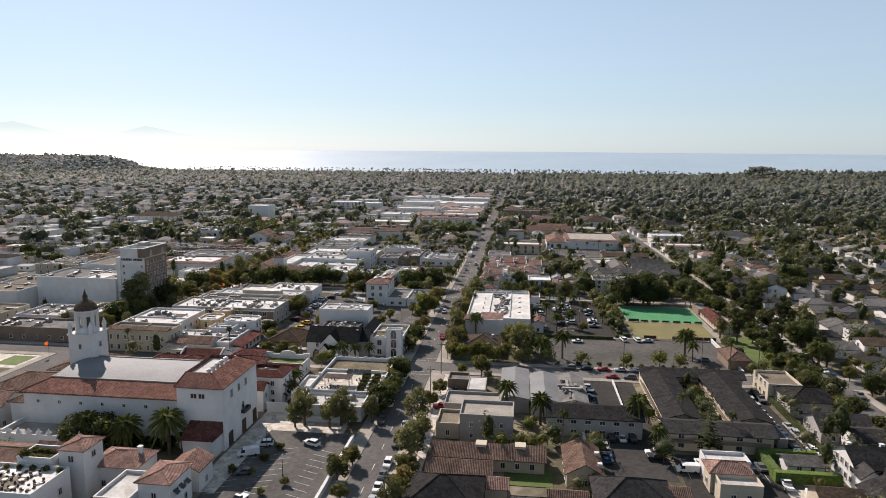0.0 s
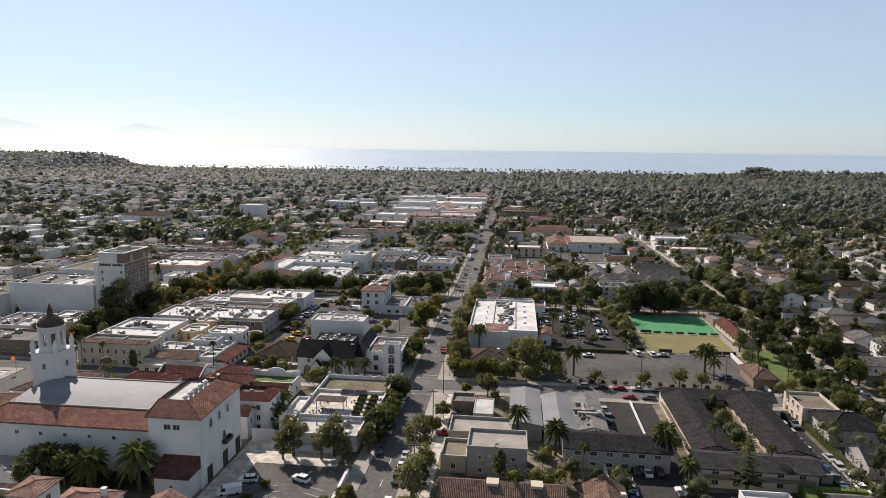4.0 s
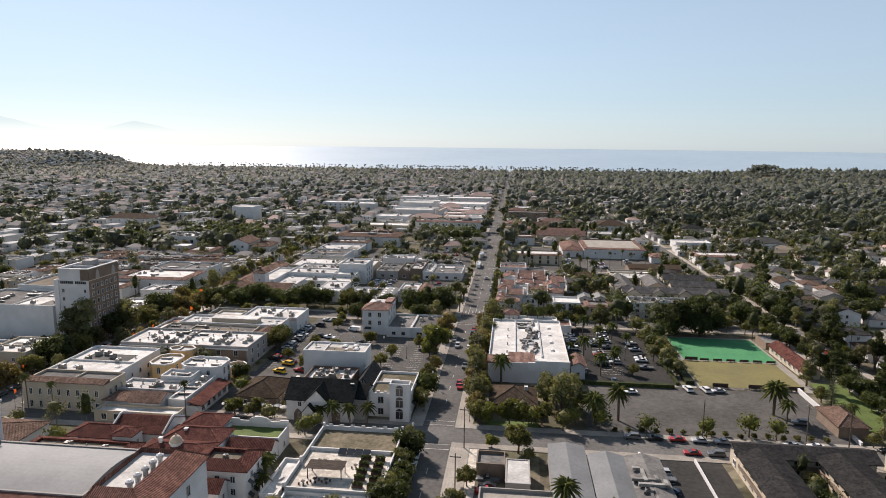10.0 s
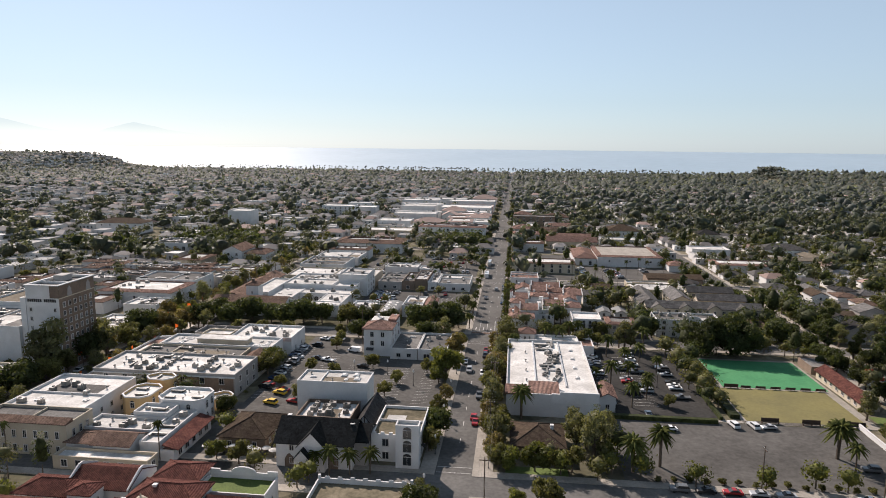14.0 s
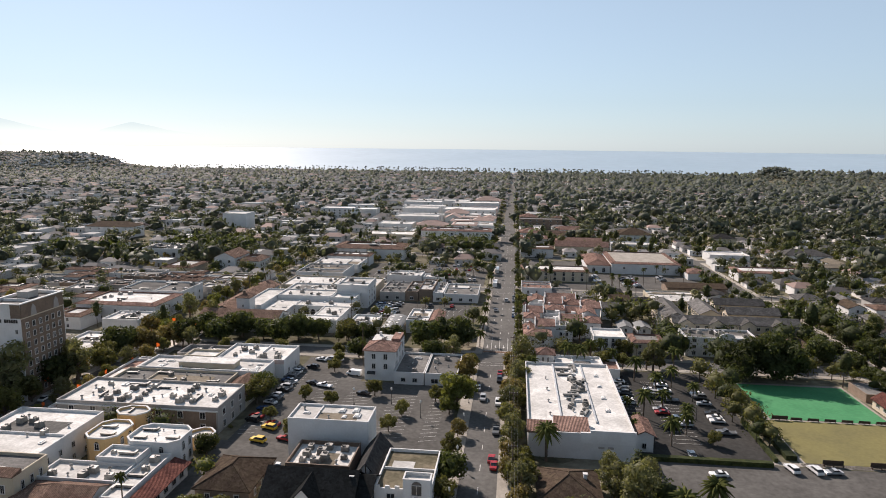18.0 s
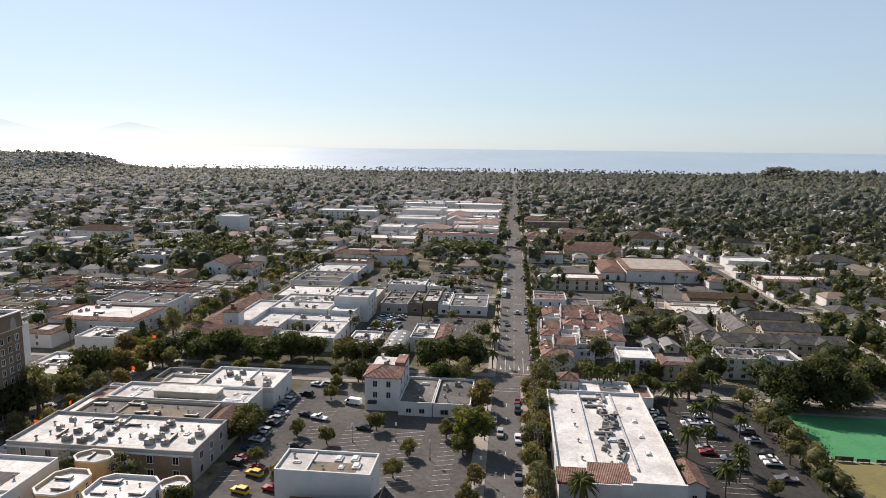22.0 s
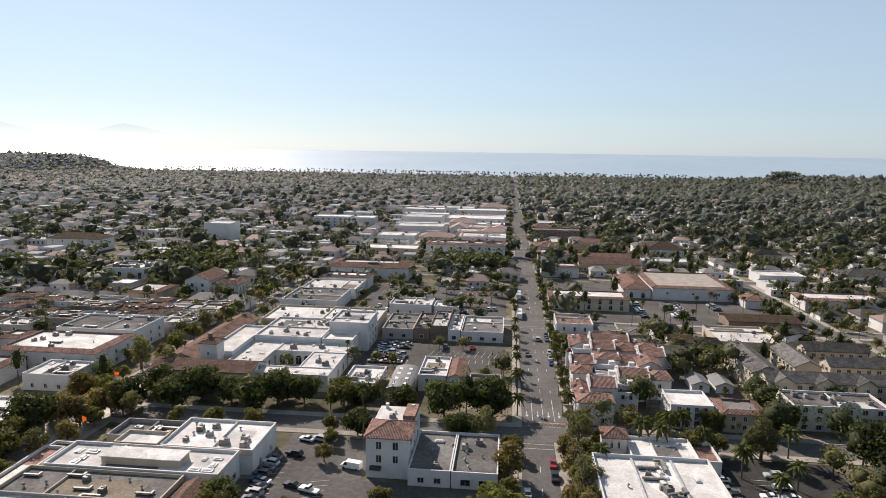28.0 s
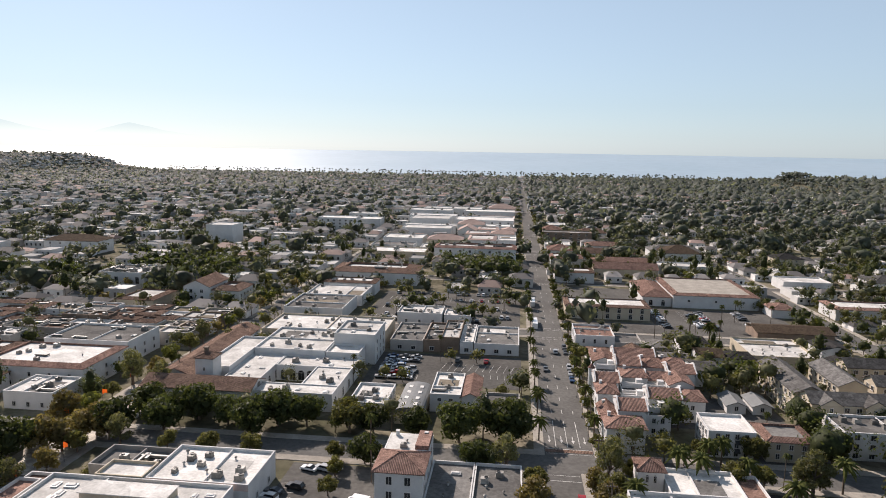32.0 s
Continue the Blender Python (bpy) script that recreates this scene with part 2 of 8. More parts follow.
# lifted towards the sky's paleness: horizon haze is put into the water colour
SEA = mat("hazed_sea", (0.285, 0.368, 0.428), (0.310, 0.392, 0.450), 0.002, 0.02, 0.5, 0.0, 0.15, spec=0.4, grain=0.05)
SAND = mat("beach_sand", (0.45, 0.39, 0.30), (0.40, 0.34, 0.26), 0.02, 0.3, 0.95, 0.0)
PAINTS = {n: mat("car_paint_" + n, c, tuple(v * 0.9 for v in c), 0.5, 2, 0.25, 0.1, spec=0.6, grain=0.02) for n, c in (
    ("white", (0.72, 0.72, 0.71)), ("silver", (0.38, 0.39, 0.40)), ("black", (0.02, 0.02, 0.022)), ("red", (0.32, 0.02, 0.02)),
    ("blue", (0.05, 0.09, 0.18)), ("grey", (0.12, 0.125, 0.13)), ("yellow", (0.65, 0.42, 0.03)))}

# ---- mesh helpers ----
SLOPE = 0.012


def rise_of(x, y):
    """The two wooded hills near the shore."""
    a = 24 * math.exp(-(max(0, 800 - x) / 45) ** 2 - ((y - 2250) / 260) ** 2) if x < 2200 else 0
    b = 62 * math.exp(-(max(0, x + 1800) / 90) ** 2 - ((y - 2700) / 330) ** 2)
    return a + b


def gz(y, x=0.0):
    return -SLOPE * (y - 320) + (rise_of(x, y) if y > 1300 else 0.0)


class Mesh:
    """Collects corners and faces."""

    def __init__(self):
        self.v, self.f, self.k = [], [], []

    def face(self, *pts, k=0):
        n = len(self.v)
        self.v += pts
        self.f.append(tuple(range(n, n + len(pts))))
        self.k.append(k)
        return self

    def box(self, x0, x1, y0, y1, z0, z1, k=0, top=None):
        """A box; top: an inset of its upper face, for tapered forms."""
        t = top or 0.0
        n = len(self.v)
        self.v += [(x0, y0, z0), (x1, y0, z0), (x1, y1, z0), (x0, y1, z0), (x0 + t, y0 + t, z1), (x1 - t, y0 + t, z1), (x1 - t, y1 - t, z1), (x0 + t, y1 - t, z1)]
        for q in ((3, 2, 1, 0), (4, 5, 6, 7), (0, 1, 5, 4), (1, 2, 6, 5), (2, 3, 7, 6), (3, 0, 4, 7)):
            self.f.append(tuple(n + i for i in q))
            self.k.append(k)
        return self

    def ring(self, x0, x1, y0, y1, z0, z1, t, k=0):
        """Four walls of thickness t round a rectangle."""
        return self.loops(x0, x1, y0, y1, [(0, z0), (0, z1), (-t, z1), (-t, z0)], k)

    def loops(self, x0, x1, y0, y1, prof, k=0):
        """A profile of (outwards, height) pairs carried round a rectangle: one joined skin."""
        n = len(self.v)
        for o, z in prof:
            self.v += [(x0 - o, y0 - o, z), (x1 + o, y0 - o, z), (x1 + o, y1 + o, z), (x0 - o, y1 + o, z)]
        for j in range(len(prof) - 1):
            for i in range(4):
                a, b = n + 4 * j + i, n + 4 * j + (i + 1) % 4
                self.f.append((a, b, b + 4, a + 4))
                self.k.append(k)
        return self

    def tube(self, p, q, r0, r1, n=7, k=0, cap=True):
        p, q = Vector(p), Vector(q)
        d = (q - p).normalized()
        a = d.orthogonal().normalized()
        b = d.cross(a)
        s = len(self.v)
        for c, r in ((p, r0), (q, r1)):
            for i in range(n):
                w = 2 * math.pi * i / n
                self.v.append(tuple(c + (a * math.cos(w) + b * math.sin(w)) * r))
        for i in range(n):
            j = (i + 1) % n
            self.f.append((s + i, s + j, s + n + j, s + n + i))
            self.k.append(k)
        if cap:
            self.f.append(tuple(range(s + n, s + 2 * n)))
            self.k.append(k)
        return self

    def lathe(self, cx, cy, prof, n=8, k=0, turn=0.0):
        """A form turned round an upright axis from (radius, height) pairs."""
        s = len(self.v)
        for r, z in prof:
            for i in range(n):
                w = 2 * math.pi * i / n + turn
                self.v.append((cx + r * math.cos(w), cy + r * math.sin(w), z))
        for j in range(len(prof) - 1):
            for i in range(n):
                i2 = (i + 1) % n
                self.f.append((s + j * n + i, s + j * n + i2, s + (j + 1) * n + i2, s + (j + 1) * n + i))
                self.k.append(k)
        self.f.append(tuple(s + (len(prof) - 1) * n + i for i in range(n)))
        self.k.append(k)
        return self

    def extrude(self, prof, x0, x1, k=0):
        """A closed outline of (y, z) pairs drawn along x."""
        n, m = len(self.v), len(prof)
        self.v += [(x0, y, z) for y, z in prof] + [(x1, y, z) for y, z in prof]
        for i in range(m):
            j = (i + 1) % m
            self.f.append((n + i, n + j, n + m + j, n + m + i))
            self.k.append(k)
        self.f += [tuple(n + i for i in reversed(range(m))), tuple(n + m + i for i in range(m))]
        self.k += [k, k]
        return self

    def done(self, name, *mats):
        me = bpy.data.meshes.new(name)
        me.from_pydata(self.v, [], self.f)
        for m in mats:
            me.materials.append(m)
        if len(mats) > 1:
            me.polygons.foreach_set("material_index", self.k)
        return me


def part(name, shape, material, parent, label=""):
    """One mesh object under a thing or a part; shape: a Mesh or ready mesh data."""
    me = shape if isinstance(shape, bpy.types.Mesh) else shape.done(name, *(material if isinstance(material, tuple) else (material,)))
    if not me.materials:
        me.materials.append(material)
    ob = new(name, me)
    ob.parent = parent
    return tagged(ob, label)


def thing(name, label, category, x, y, z=None, rz=0.0, group="", kind=""):
    e = new(name)
    e.matrix_basis = pose(x, y, gz(y, x) if z is None else z, 0, 0, rz)
    return tagged(e, label, category, group, kind)


placed = set()


def place(proto, x, y, z=None, rz=0.0, s=1.0, group=""):
    """The prototype itself the first time, then copies of it."""
    z = gz(y, x) if z is None else z
    if proto.name not in placed:
        placed.add(proto.name)
        proto.matrix_basis = pose(x, y, z, 0, 0, rz)
        ob = proto
    else:
        ob = copy_thing(proto, Matrix.LocRotScale((x, y, z), Euler((0, 0, radians(rz))), (s, s, s)))
    if group:
        ob["group"] = group
    return ob


TAKEN = []      # rectangles that buildings, streets and lots hold


def take(x0, x1, y0, y1):
    TAKEN.append((x0, x1, y0, y1))


def free(x, y, r):
    return not any(a - r < x < b + r and c - r < y < d + r for a, b, c, d in TAKEN)


def sheet(name, x0, x1, y0, y1, material, up, kind="structure", label="", category=""):
    m = Mesh().face((x0, y0, gz(y0) + up), (x1, y0, gz(y0) + up), (x1, y1, gz(y1) + up), (x0, y1, gz(y1) + up))
    return tagged(new(name, m.done(name, material)), label, category, "", kind)


# ---- ground, streets, sea ----
XS, YS = (-424, -281, -138, 2.2, 146, 289, 432, 575), (-27, 106, 240, 372, 507, 640, 773, 906, 1039, 1172, 1305)


def ground_sheet():
    xs = np.concatenate([np.arange(-4200, -600, 75), np.arange(-600, 700, 50), np.arange(700, 3200, 75)])
    ys = np.concatenate([np.arange(-700, 1400, 100), np.arange(1400, 3120, 40)])
    v = [(x, y, gz(y, x)) for y in ys for x in xs]
    n = len(xs)
    f = [(j * n + i, j * n + i + 1, (j + 1) * n + i + 1, (j + 1) * n + i) for j in range(len(ys) - 1) for i in range(n - 1)]
    me = bpy.data.meshes.new("ground")
    me.from_pydata(v, [], f)
    me.materials.append(EARTH)
    tagged(new("ground", me), "dry earth and grass under the town", "ground", kind="structure")


ground_sheet()
ZS = gz(3080)


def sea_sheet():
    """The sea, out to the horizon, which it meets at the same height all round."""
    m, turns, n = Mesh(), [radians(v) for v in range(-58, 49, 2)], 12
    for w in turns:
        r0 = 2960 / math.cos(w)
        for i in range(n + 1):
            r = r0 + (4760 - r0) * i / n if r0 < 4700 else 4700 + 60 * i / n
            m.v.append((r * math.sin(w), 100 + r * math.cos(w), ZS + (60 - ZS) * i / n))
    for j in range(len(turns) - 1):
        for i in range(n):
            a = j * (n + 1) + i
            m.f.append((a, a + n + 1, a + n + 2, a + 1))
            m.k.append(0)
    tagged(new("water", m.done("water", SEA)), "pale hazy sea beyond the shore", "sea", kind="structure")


sea_sheet()
b = Mesh().face((-4200, 2960, gz(2960) + 0.4), (3100, 2960, gz(2960) + 0.4), (3100, 3085, ZS + 0.5), (-4200, 3085, ZS + 0.5))
tagged(new("beach", b.done("beach", SAND)), "pale sand beach along the sea", "beach", kind="structure")

# streets: carriageway, kerbed pavements
HALF = {2.2: 7.1, -138: 6.0, 146: 5.2}


def edges(x, y):
    """The kerb lines of a long street; the middle one widens past its third crossing."""
    if x == 2.2:
        return (-3.9, 5.6) if y < 372 else (-3.4, 10.4)
    return x - HALF.get(x, 5.0), x + HALF.get(x, 5.0)


for x in XS:
    for ya, yb in (((-400, 372), (372, 2960)) if x == 2.2 else ((-400, 2960),)):
        a, c = edges(x, (ya + yb) / 2)
        sheet("road", a, c, ya, yb, ASPHALT, 0.05, label="grey asphalt street running towards the sea", category="road")
    hw = HALF.get(x, 5.0)
    take(x - hw - 3.2, x + hw + 3.2, -400, 2960)
for y in YS:
    sheet("road", -900, 900, y - 5, y + 5, ASPHALT, 0.06, label="grey asphalt cross street", category="road")
    take(-900, 900, y - 8, y + 8)
cuts = [-27] + [v for v in YS if v > 0]
for x in XS[1:6]:
    for ya, yb in zip(cuts[:7], cuts[1:8]):
        kl, kr = edges(x, (ya + yb) / 2)
        wide = 5.2 if x == 2.2 and ya < 372 else 3
        for a, c in ((kl - min(wide, 4), kl), (kr, kr + wide)):
            m = Mesh()
            z0, z1 = gz(ya + 8), gz(yb - 8)
            m.v = [(a, ya + 8, z0 - .2), (c, ya + 8, z0 - .2), (c, yb - 8, z1 - .2), (a, yb - 8, z1 - .2), (a, ya + 8, z0 + .18), (c, ya + 8, z0 + .18), (c, yb - 8, z1 + .18), (a, yb - 8, z1 + .18)]
            m.f = [(4, 5, 6, 7), (0, 1, 5, 4), (1, 2, 6, 5), (2, 3, 7, 6), (3, 0, 4, 7)]
            tagged(new("pavement", m.done("pavement", CONCRETE)), "concrete pavement with a kerb", "pavement", kind="structure")
for y in YS[1:7]:
    for xa, xb in zip(XS[1:6], XS[2:7]):
        for a, c in ((y - 8, y - 5), (y + 5, y + 8)):
            x0, x1 = edges(xa, a)[1] + 0.01, edges(xb, a)[0] - 0.01
            m = Mesh().box(x0, x1, a, c, gz(a) - .25, gz(a) + .19)
            tagged(new("pavement", m.done("pavement", CONCRETE)), "concrete pavement with a kerb", "pavement", kind="structure")

# parking lots and yards
LOTS = ((-36, -8, 128, 176), (57, 77, 160, 232), (78, 101, 128, 176), (44, 119, 248, 289), (43.5, 80, 290, 363), (-71, -9, 284, 338), (-71, -45, 338, 363),
        (-68, -9.5, 428, 466), (-90, -9.5, 516, 592), (58, 128, 515, 571), (106, 117, 178, 232), (20, 60, 516, 536), (14, 60, 575, 625), (56, 78, 376, 400),
        (30, 74, 402, 430), (-73, -50, 239, 285))
for i, (a, c, d, e) in enumerate(LOTS):
    # four lots right of the street take the asphalt with shade painted in
    sheet("parking_lot", a, c, d, e, SHADEDASPHALT if (d < 180 and a > 0) or (a, d) == (43.5, 290) else LOTASPHALT, 0.03 + 0.002 * i, label="worn asphalt parking lot with painted bays", category="parking lot")
sheet("forecourt", -143.9, -132.1, 346, 420, PAVER, 0.078, label="pale paved stretch of the tree-lined avenue", category="forecourt")
sheet("forecourt", -176, -147, 216, 231.5, PAVER, 0.12, label="pale paved square with a lawn", category="forecourt")
sheet("forecourt", -39.5, -12, 176, 196, PAVER, 0.11, label="pale paved forecourt beside the theatre", category="forecourt")
sheet("forecourt", -39.6, -33, 140, 176, PAVER, 0.115, label="pale paved walk along the theatre wall", category="forecourt")
for a, c, d, e in ((10.9, 13.4, 120, 231.9), (72, 118, 289.4, 291.4), (86, 126, 289.5, 356), (101, 122, 128, 160)):
    sheet("paved_path", a, c, d, e, PAVER if e < 280 else CONCRETE, 0.095, label="pale concrete path beside the plots", category="path")
for a, c, d, e in ((34, 46, 153, 162), (-158, -148.5, 219, 230), (127, 140, 258, 300), (14, 30, 247, 252), (97, 100, 192, 222)):
    sheet("lawn", a, c, d, e, LAWN, 0.13, label="green mown lawn between the buildings", category="lawn")
sheet("bowling_green", 89.6, 125, 322.2, 354, MATGREEN, 0.16, label="bright green carpeted bowling green, partly in tree shade", category="bowling green")
sheet("bowling_green", 87.5, 123, 291.6, 321, DRYLAWN, 0.16, label="dry yellow-brown grass bowling green", category="bowling green")


def stripes(rows):
    """Painted bay lines: x, y of the first, step, number, length and angle."""
    m = Mesh()
    for x, y, dx, dy, n, ln, ang in rows:
        ca, sa = math.cos(radians(ang)), math.sin(radians(ang))
        for i in range(n):
            px, py = x + dx * i, y + dy * i
            q = [(px + ca * u - sa * v, py + sa * u + ca * v) for u, v in ((-ln / 2, -.06), (ln / 2, -.06), (ln / 2, .06), (-ln / 2, .06))]
            m.face(*[(a, c, gz(c) + 0.10) for a, c in q])
    tagged(new("bay_lines", m.done("bay_lines", PAINT)), "white painted parking bay lines", "road marking", kind="structure")


stripes([(-33 + 0, 140, 0, 3, 9, 5, 20), (-24, 138, 0, 3, 10, 5, 20), (-14, 138, 0, 3, 10, 5, -20),
         (-55, 312, 0, 2.7, 10, 5, 18), (-42, 292, 0, 2.7, 14, 9, 18), (-27, 292, 0, 2.7, 13, 9, 18), (-15, 292, 0, 2.7, 13, 5, 18), (-68, 290, 0, 2.7, 24, 5, 18),
         (-62, 436, 2.7, 0, 6, 5, 90), (-40, 440, 2.7, 0, 11, 5, 90), (-40, 450, 2.7, 0, 11, 9, 80), (-62, 456, 2.7, 0, 5, 5, 90),
         (48, 300, 0, 2.7, 20, 5, 0), (59, 300, 0, 2.7, 20, 8, 0),
         (-84, 530, 2.7, 0, 26, 5, 90), (-84, 550, 2.7, 0, 26, 9, 90), (-84, 572, 2.7, 0, 26, 9, 90), (62, 530, 0, 2.7, 14, 5, 0), (80, 530, 0, 2.7, 14, 9, 0), (105, 530, 0, 2.7, 14, 5, 0),
         (60, 168, 0, 2.7, 22, 5, 0), (80, 165, 2.7, 0, 8, 5, 90)])


def street_paint():
    """Lane dashes, stop lines, turn arrows and the red brick crossing of the long street."""
    m = Mesh()

    def bar(x0, x1, y0, y1):
        m.face((x0, y0, gz(y0) + .09), (x1, y0, gz(y0) + .09), (x1, y1, gz(y1) + .09), (x0, y1, gz(y1) + .09))
    for y in range(120, 1300, 12):
        if all(abs(y - c) > 12 for c in YS):
            mid = 1.0 if y < 372 else 3.4
            bar(mid - .08, mid + .08, y, y + 3.5)
            if 390 < y < 780 and y % 24 == 0:
                bar(-.1, .05, y, y + 3)
                bar(6.9, 7.05, y, y + 3)
    for c in YS[1:8]:
        for s in (-1, 1):
            a, b = edges(2.2, c + s)
            bar(a + .3, b - .3, c + s * 9.5 - .1, c + s * 9.5 + .1)
            bar(a + .3, b - .3, c + s * 6.5 - .07, c + s * 6.5 + .07)
    for x in (-1.7, 1.8, 5.2, 8.6):
        bar(x - .12, x + .12, 387, 390.5)
        m.face((x - .5, 387.4, gz(387) + .09), (x, 385.6, gz(386) + .09), (x + .5, 387.4, gz(387) + .09))
    for x in (0, 3.4, 6.9):
        bar(x - .08, x + .08, 383, 402)
    tagged(new("road_paint", m.done("road_paint", PAINT)), "white lane lines and turn arrows on the street", "road marking", kind="structure")


street_paint()
sheet("brick_crossing", -3.2, 10.2, 379.4, 381.6, OLDTILE, 0.085, label="red brick pedestrian crossing", category="crossing")

# the pier and the breakwaters off the beach
pier = thing("pier", "long dark timber pier with low sheds in the sea", "pier", -330, 3240, ZS)
part("deck", Mesh().box(-170, 150, -8, 8, 2.2, 3.4), DARKWOOD, pier)
for i in range(16):
    part("pile", Mesh().box(-168 + i * 21, -166 + i * 21, -7, 7, -2, 2.2), DARKWOOD, pier)
for x0, x1, hh in ((-120, -70, 9), (-60, -30, 7), (20, 70, 8), (90, 130, 6)):
    part("shed", Mesh().box(x0, x1, -6, 6, 3.4, 3.4 + hh, top=2), BROWNWALL, pier)
for x0, x1, yy in ((330, 1000, 3180), (-1500, -700, 3150), (-560, -520, 3260)):
    m = Mesh().box(x0, x1, yy, yy + 12, ZS - 1, ZS + 5.5, top=2.5)
    tagged(new("breakwater", m.done("breakwater", GREYWALL)), "low grey rock breakwater in the sea", "breakwater", kind="structure")

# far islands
ISLE = bpy.data.materials.new("island_haze_glow")      # pale glowing ridges; mist is imitated by a see-through colour fading out towards the sea
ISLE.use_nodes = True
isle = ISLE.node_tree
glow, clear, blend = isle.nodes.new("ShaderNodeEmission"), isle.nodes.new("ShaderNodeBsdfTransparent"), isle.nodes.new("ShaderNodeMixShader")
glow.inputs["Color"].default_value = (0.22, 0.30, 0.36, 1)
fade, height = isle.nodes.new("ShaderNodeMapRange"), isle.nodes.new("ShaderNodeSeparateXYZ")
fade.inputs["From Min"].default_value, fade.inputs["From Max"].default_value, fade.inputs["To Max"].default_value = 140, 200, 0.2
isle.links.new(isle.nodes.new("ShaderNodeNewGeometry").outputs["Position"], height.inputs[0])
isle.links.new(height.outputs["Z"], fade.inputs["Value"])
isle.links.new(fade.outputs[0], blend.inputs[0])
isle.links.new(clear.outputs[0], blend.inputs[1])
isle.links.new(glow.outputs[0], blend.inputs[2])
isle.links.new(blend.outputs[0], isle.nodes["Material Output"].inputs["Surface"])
for wa, wb, top, peak in ((-46.5, -34.6, 236, 0.55), (-33.6, -25.5, 222, 0.33)):
    m = Mesh()
    n = 40
    for i in range(n + 1):
        u = i / n
        w = radians(wa + (wb - wa) * u)
        rise = (u / peak if u < peak else (1 - u) / (1 - peak)) ** (0.75 if u < peak else 1.5)
        z = 140 + (top - 140) * rise * (0.93 + 0.16 * noise.noise((u * 7, top, 0)))
        m.v += [(4740 * math.sin(w), 100 + 4740 * math.cos(w), 138), (4740 * math.sin(w), 100 + 4740 * math.cos(w), max(138.5, z))]
    for i in range(n):
        m.f.append((2 * i, 2 * i + 2, 2 * i + 3, 2 * i + 1))
        m.k.append(0)
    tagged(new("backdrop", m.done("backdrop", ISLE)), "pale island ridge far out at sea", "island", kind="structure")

# ---- plants ----


def quads_mesh(name, centres, sizes, nrm, material, rs, jitter=0.75):
    """Many small leaf faces at once, each turned its own way."""
    n = len(centres)
    a = rs.normal(size=(n, 3))
    nrm = nrm + rs.normal(size=(n, 3)) * jitter
    nrm /= np.linalg.norm(nrm, axis=1)[:, None]
    u = np.cross(nrm, a)
    u /= np.linalg.norm(u, axis=1)[:, None] + 1e-9
    w = np.cross(nrm, u)
    s = sizes[:, None]
    lift = nrm * s * 0.25
    v = np.stack([centres - u * s, centres - w * s * 0.6 + lift, centres + u * s, centres + w * s * 0.6 + lift], 1).reshape(-1, 3)
    me = bpy.data.meshes.new(name)
    me.vertices.add(4 * n)
    me.vertices.foreach_set("co", v.ravel().astype(np.float32))
    me.loops.add(4 * n)
    me.loops.foreach_set("vertex_index", np.arange(4 * n, dtype=np.int32))
    me.polygons.add(n)
    me.polygons.foreach_set("loop_start", np.arange(0, 4 * n, 4, dtype=np.int32))
    me.update(calc_edges=True)
    if material:
        me.materials.append(material)
    return me


def cloud_points(blobs, n, rs):
    """Points near the skins of several blobs (x, y, z, radius), more on top."""
    blobs = np.array(blobs, float)
    w = blobs[:, 3] ** 2
    i = rs.choice(len(blobs), n, p=w / w.sum())
    d = rs.normal(size=(n, 3))
    d[:, 2] = d[:, 2] * 0.9 + 0.25
    d /= np.linalg.norm(d, axis=1)[:, None]
    r = blobs[i, 3] * (0.62 + 0.42 * rs.random(n) ** 0.6)
    p = blobs[i, :3] + d * r[:, None] * np.array([1, 1, 0.8])
    return p, d


def leaf_cloud(blobs, n, size, seed):
    rs = np.random.RandomState(seed)
    p, d = cloud_points(blobs, n, rs)
    # an inner core of larger leaf masses, so that the crown is dense
    q = 20
    z = 1 - 2 * (np.arange(q) + .5) / q
    w = np.arange(q) * 2.399
    ball = np.stack([np.sqrt(1 - z * z) * np.cos(w), np.sqrt(1 - z * z) * np.sin(w), z], 1)
    bl = np.array(blobs, float)
    core = (bl[:, None, :3] + ball[None] * bl[:, None, 3:4] * np.array([.62, .62, .5])).reshape(-1, 3)
    cd = np.tile(ball, (len(bl), 1))
    cs = np.repeat(bl[:, 3] * .4, q)
    p, d = np.concatenate([p, core]), np.concatenate([d, cd * 2.5])
    return quads_mesh("crown", p, np.concatenate([size * (0.6 + 0.8 * rs.random(n)), cs]), d, None, rs)


def make_tree(seed, h, r, leafmat, n=750, size=0.42, label="", low=0.24, flat=1.0, name="tree"):
    rr = random.Random(seed)
    e = new(name)
    tagged(e, label, "tree")
    t = Mesh()
    fork = h * low
    t.tube((0, 0, -.4), (0.1, 0, fork), .035 * h + .05, .026 * h, 8)
    blobs = []
    for i in range(11):
        w = i * 2.4 + rr.uniform(-.4, .4)
        q = r * rr.uniform(.35, .72) * (0.25 if i == 10 else 1)
        z = h * (rr.uniform(.34, .56) if i < 5 else rr.uniform(.56, .8) if i < 10 else .84)
        tip = (q * math.cos(w), q * math.sin(w), z)
        t.tube((0.1, 0, min(fork - .1, z * .6)), tip, .016 * h, .02, 5)
        blobs.append((tip[0], tip[1], z, r * rr.uniform(.34, .54) * (flat if i < 10 else 1)))
    part("trunk", t, BARK, e)
    me = leaf_cloud(blobs, n, size, seed)
    me.materials.append(leafmat)
    part("crown", me, leafmat, e)
    return e


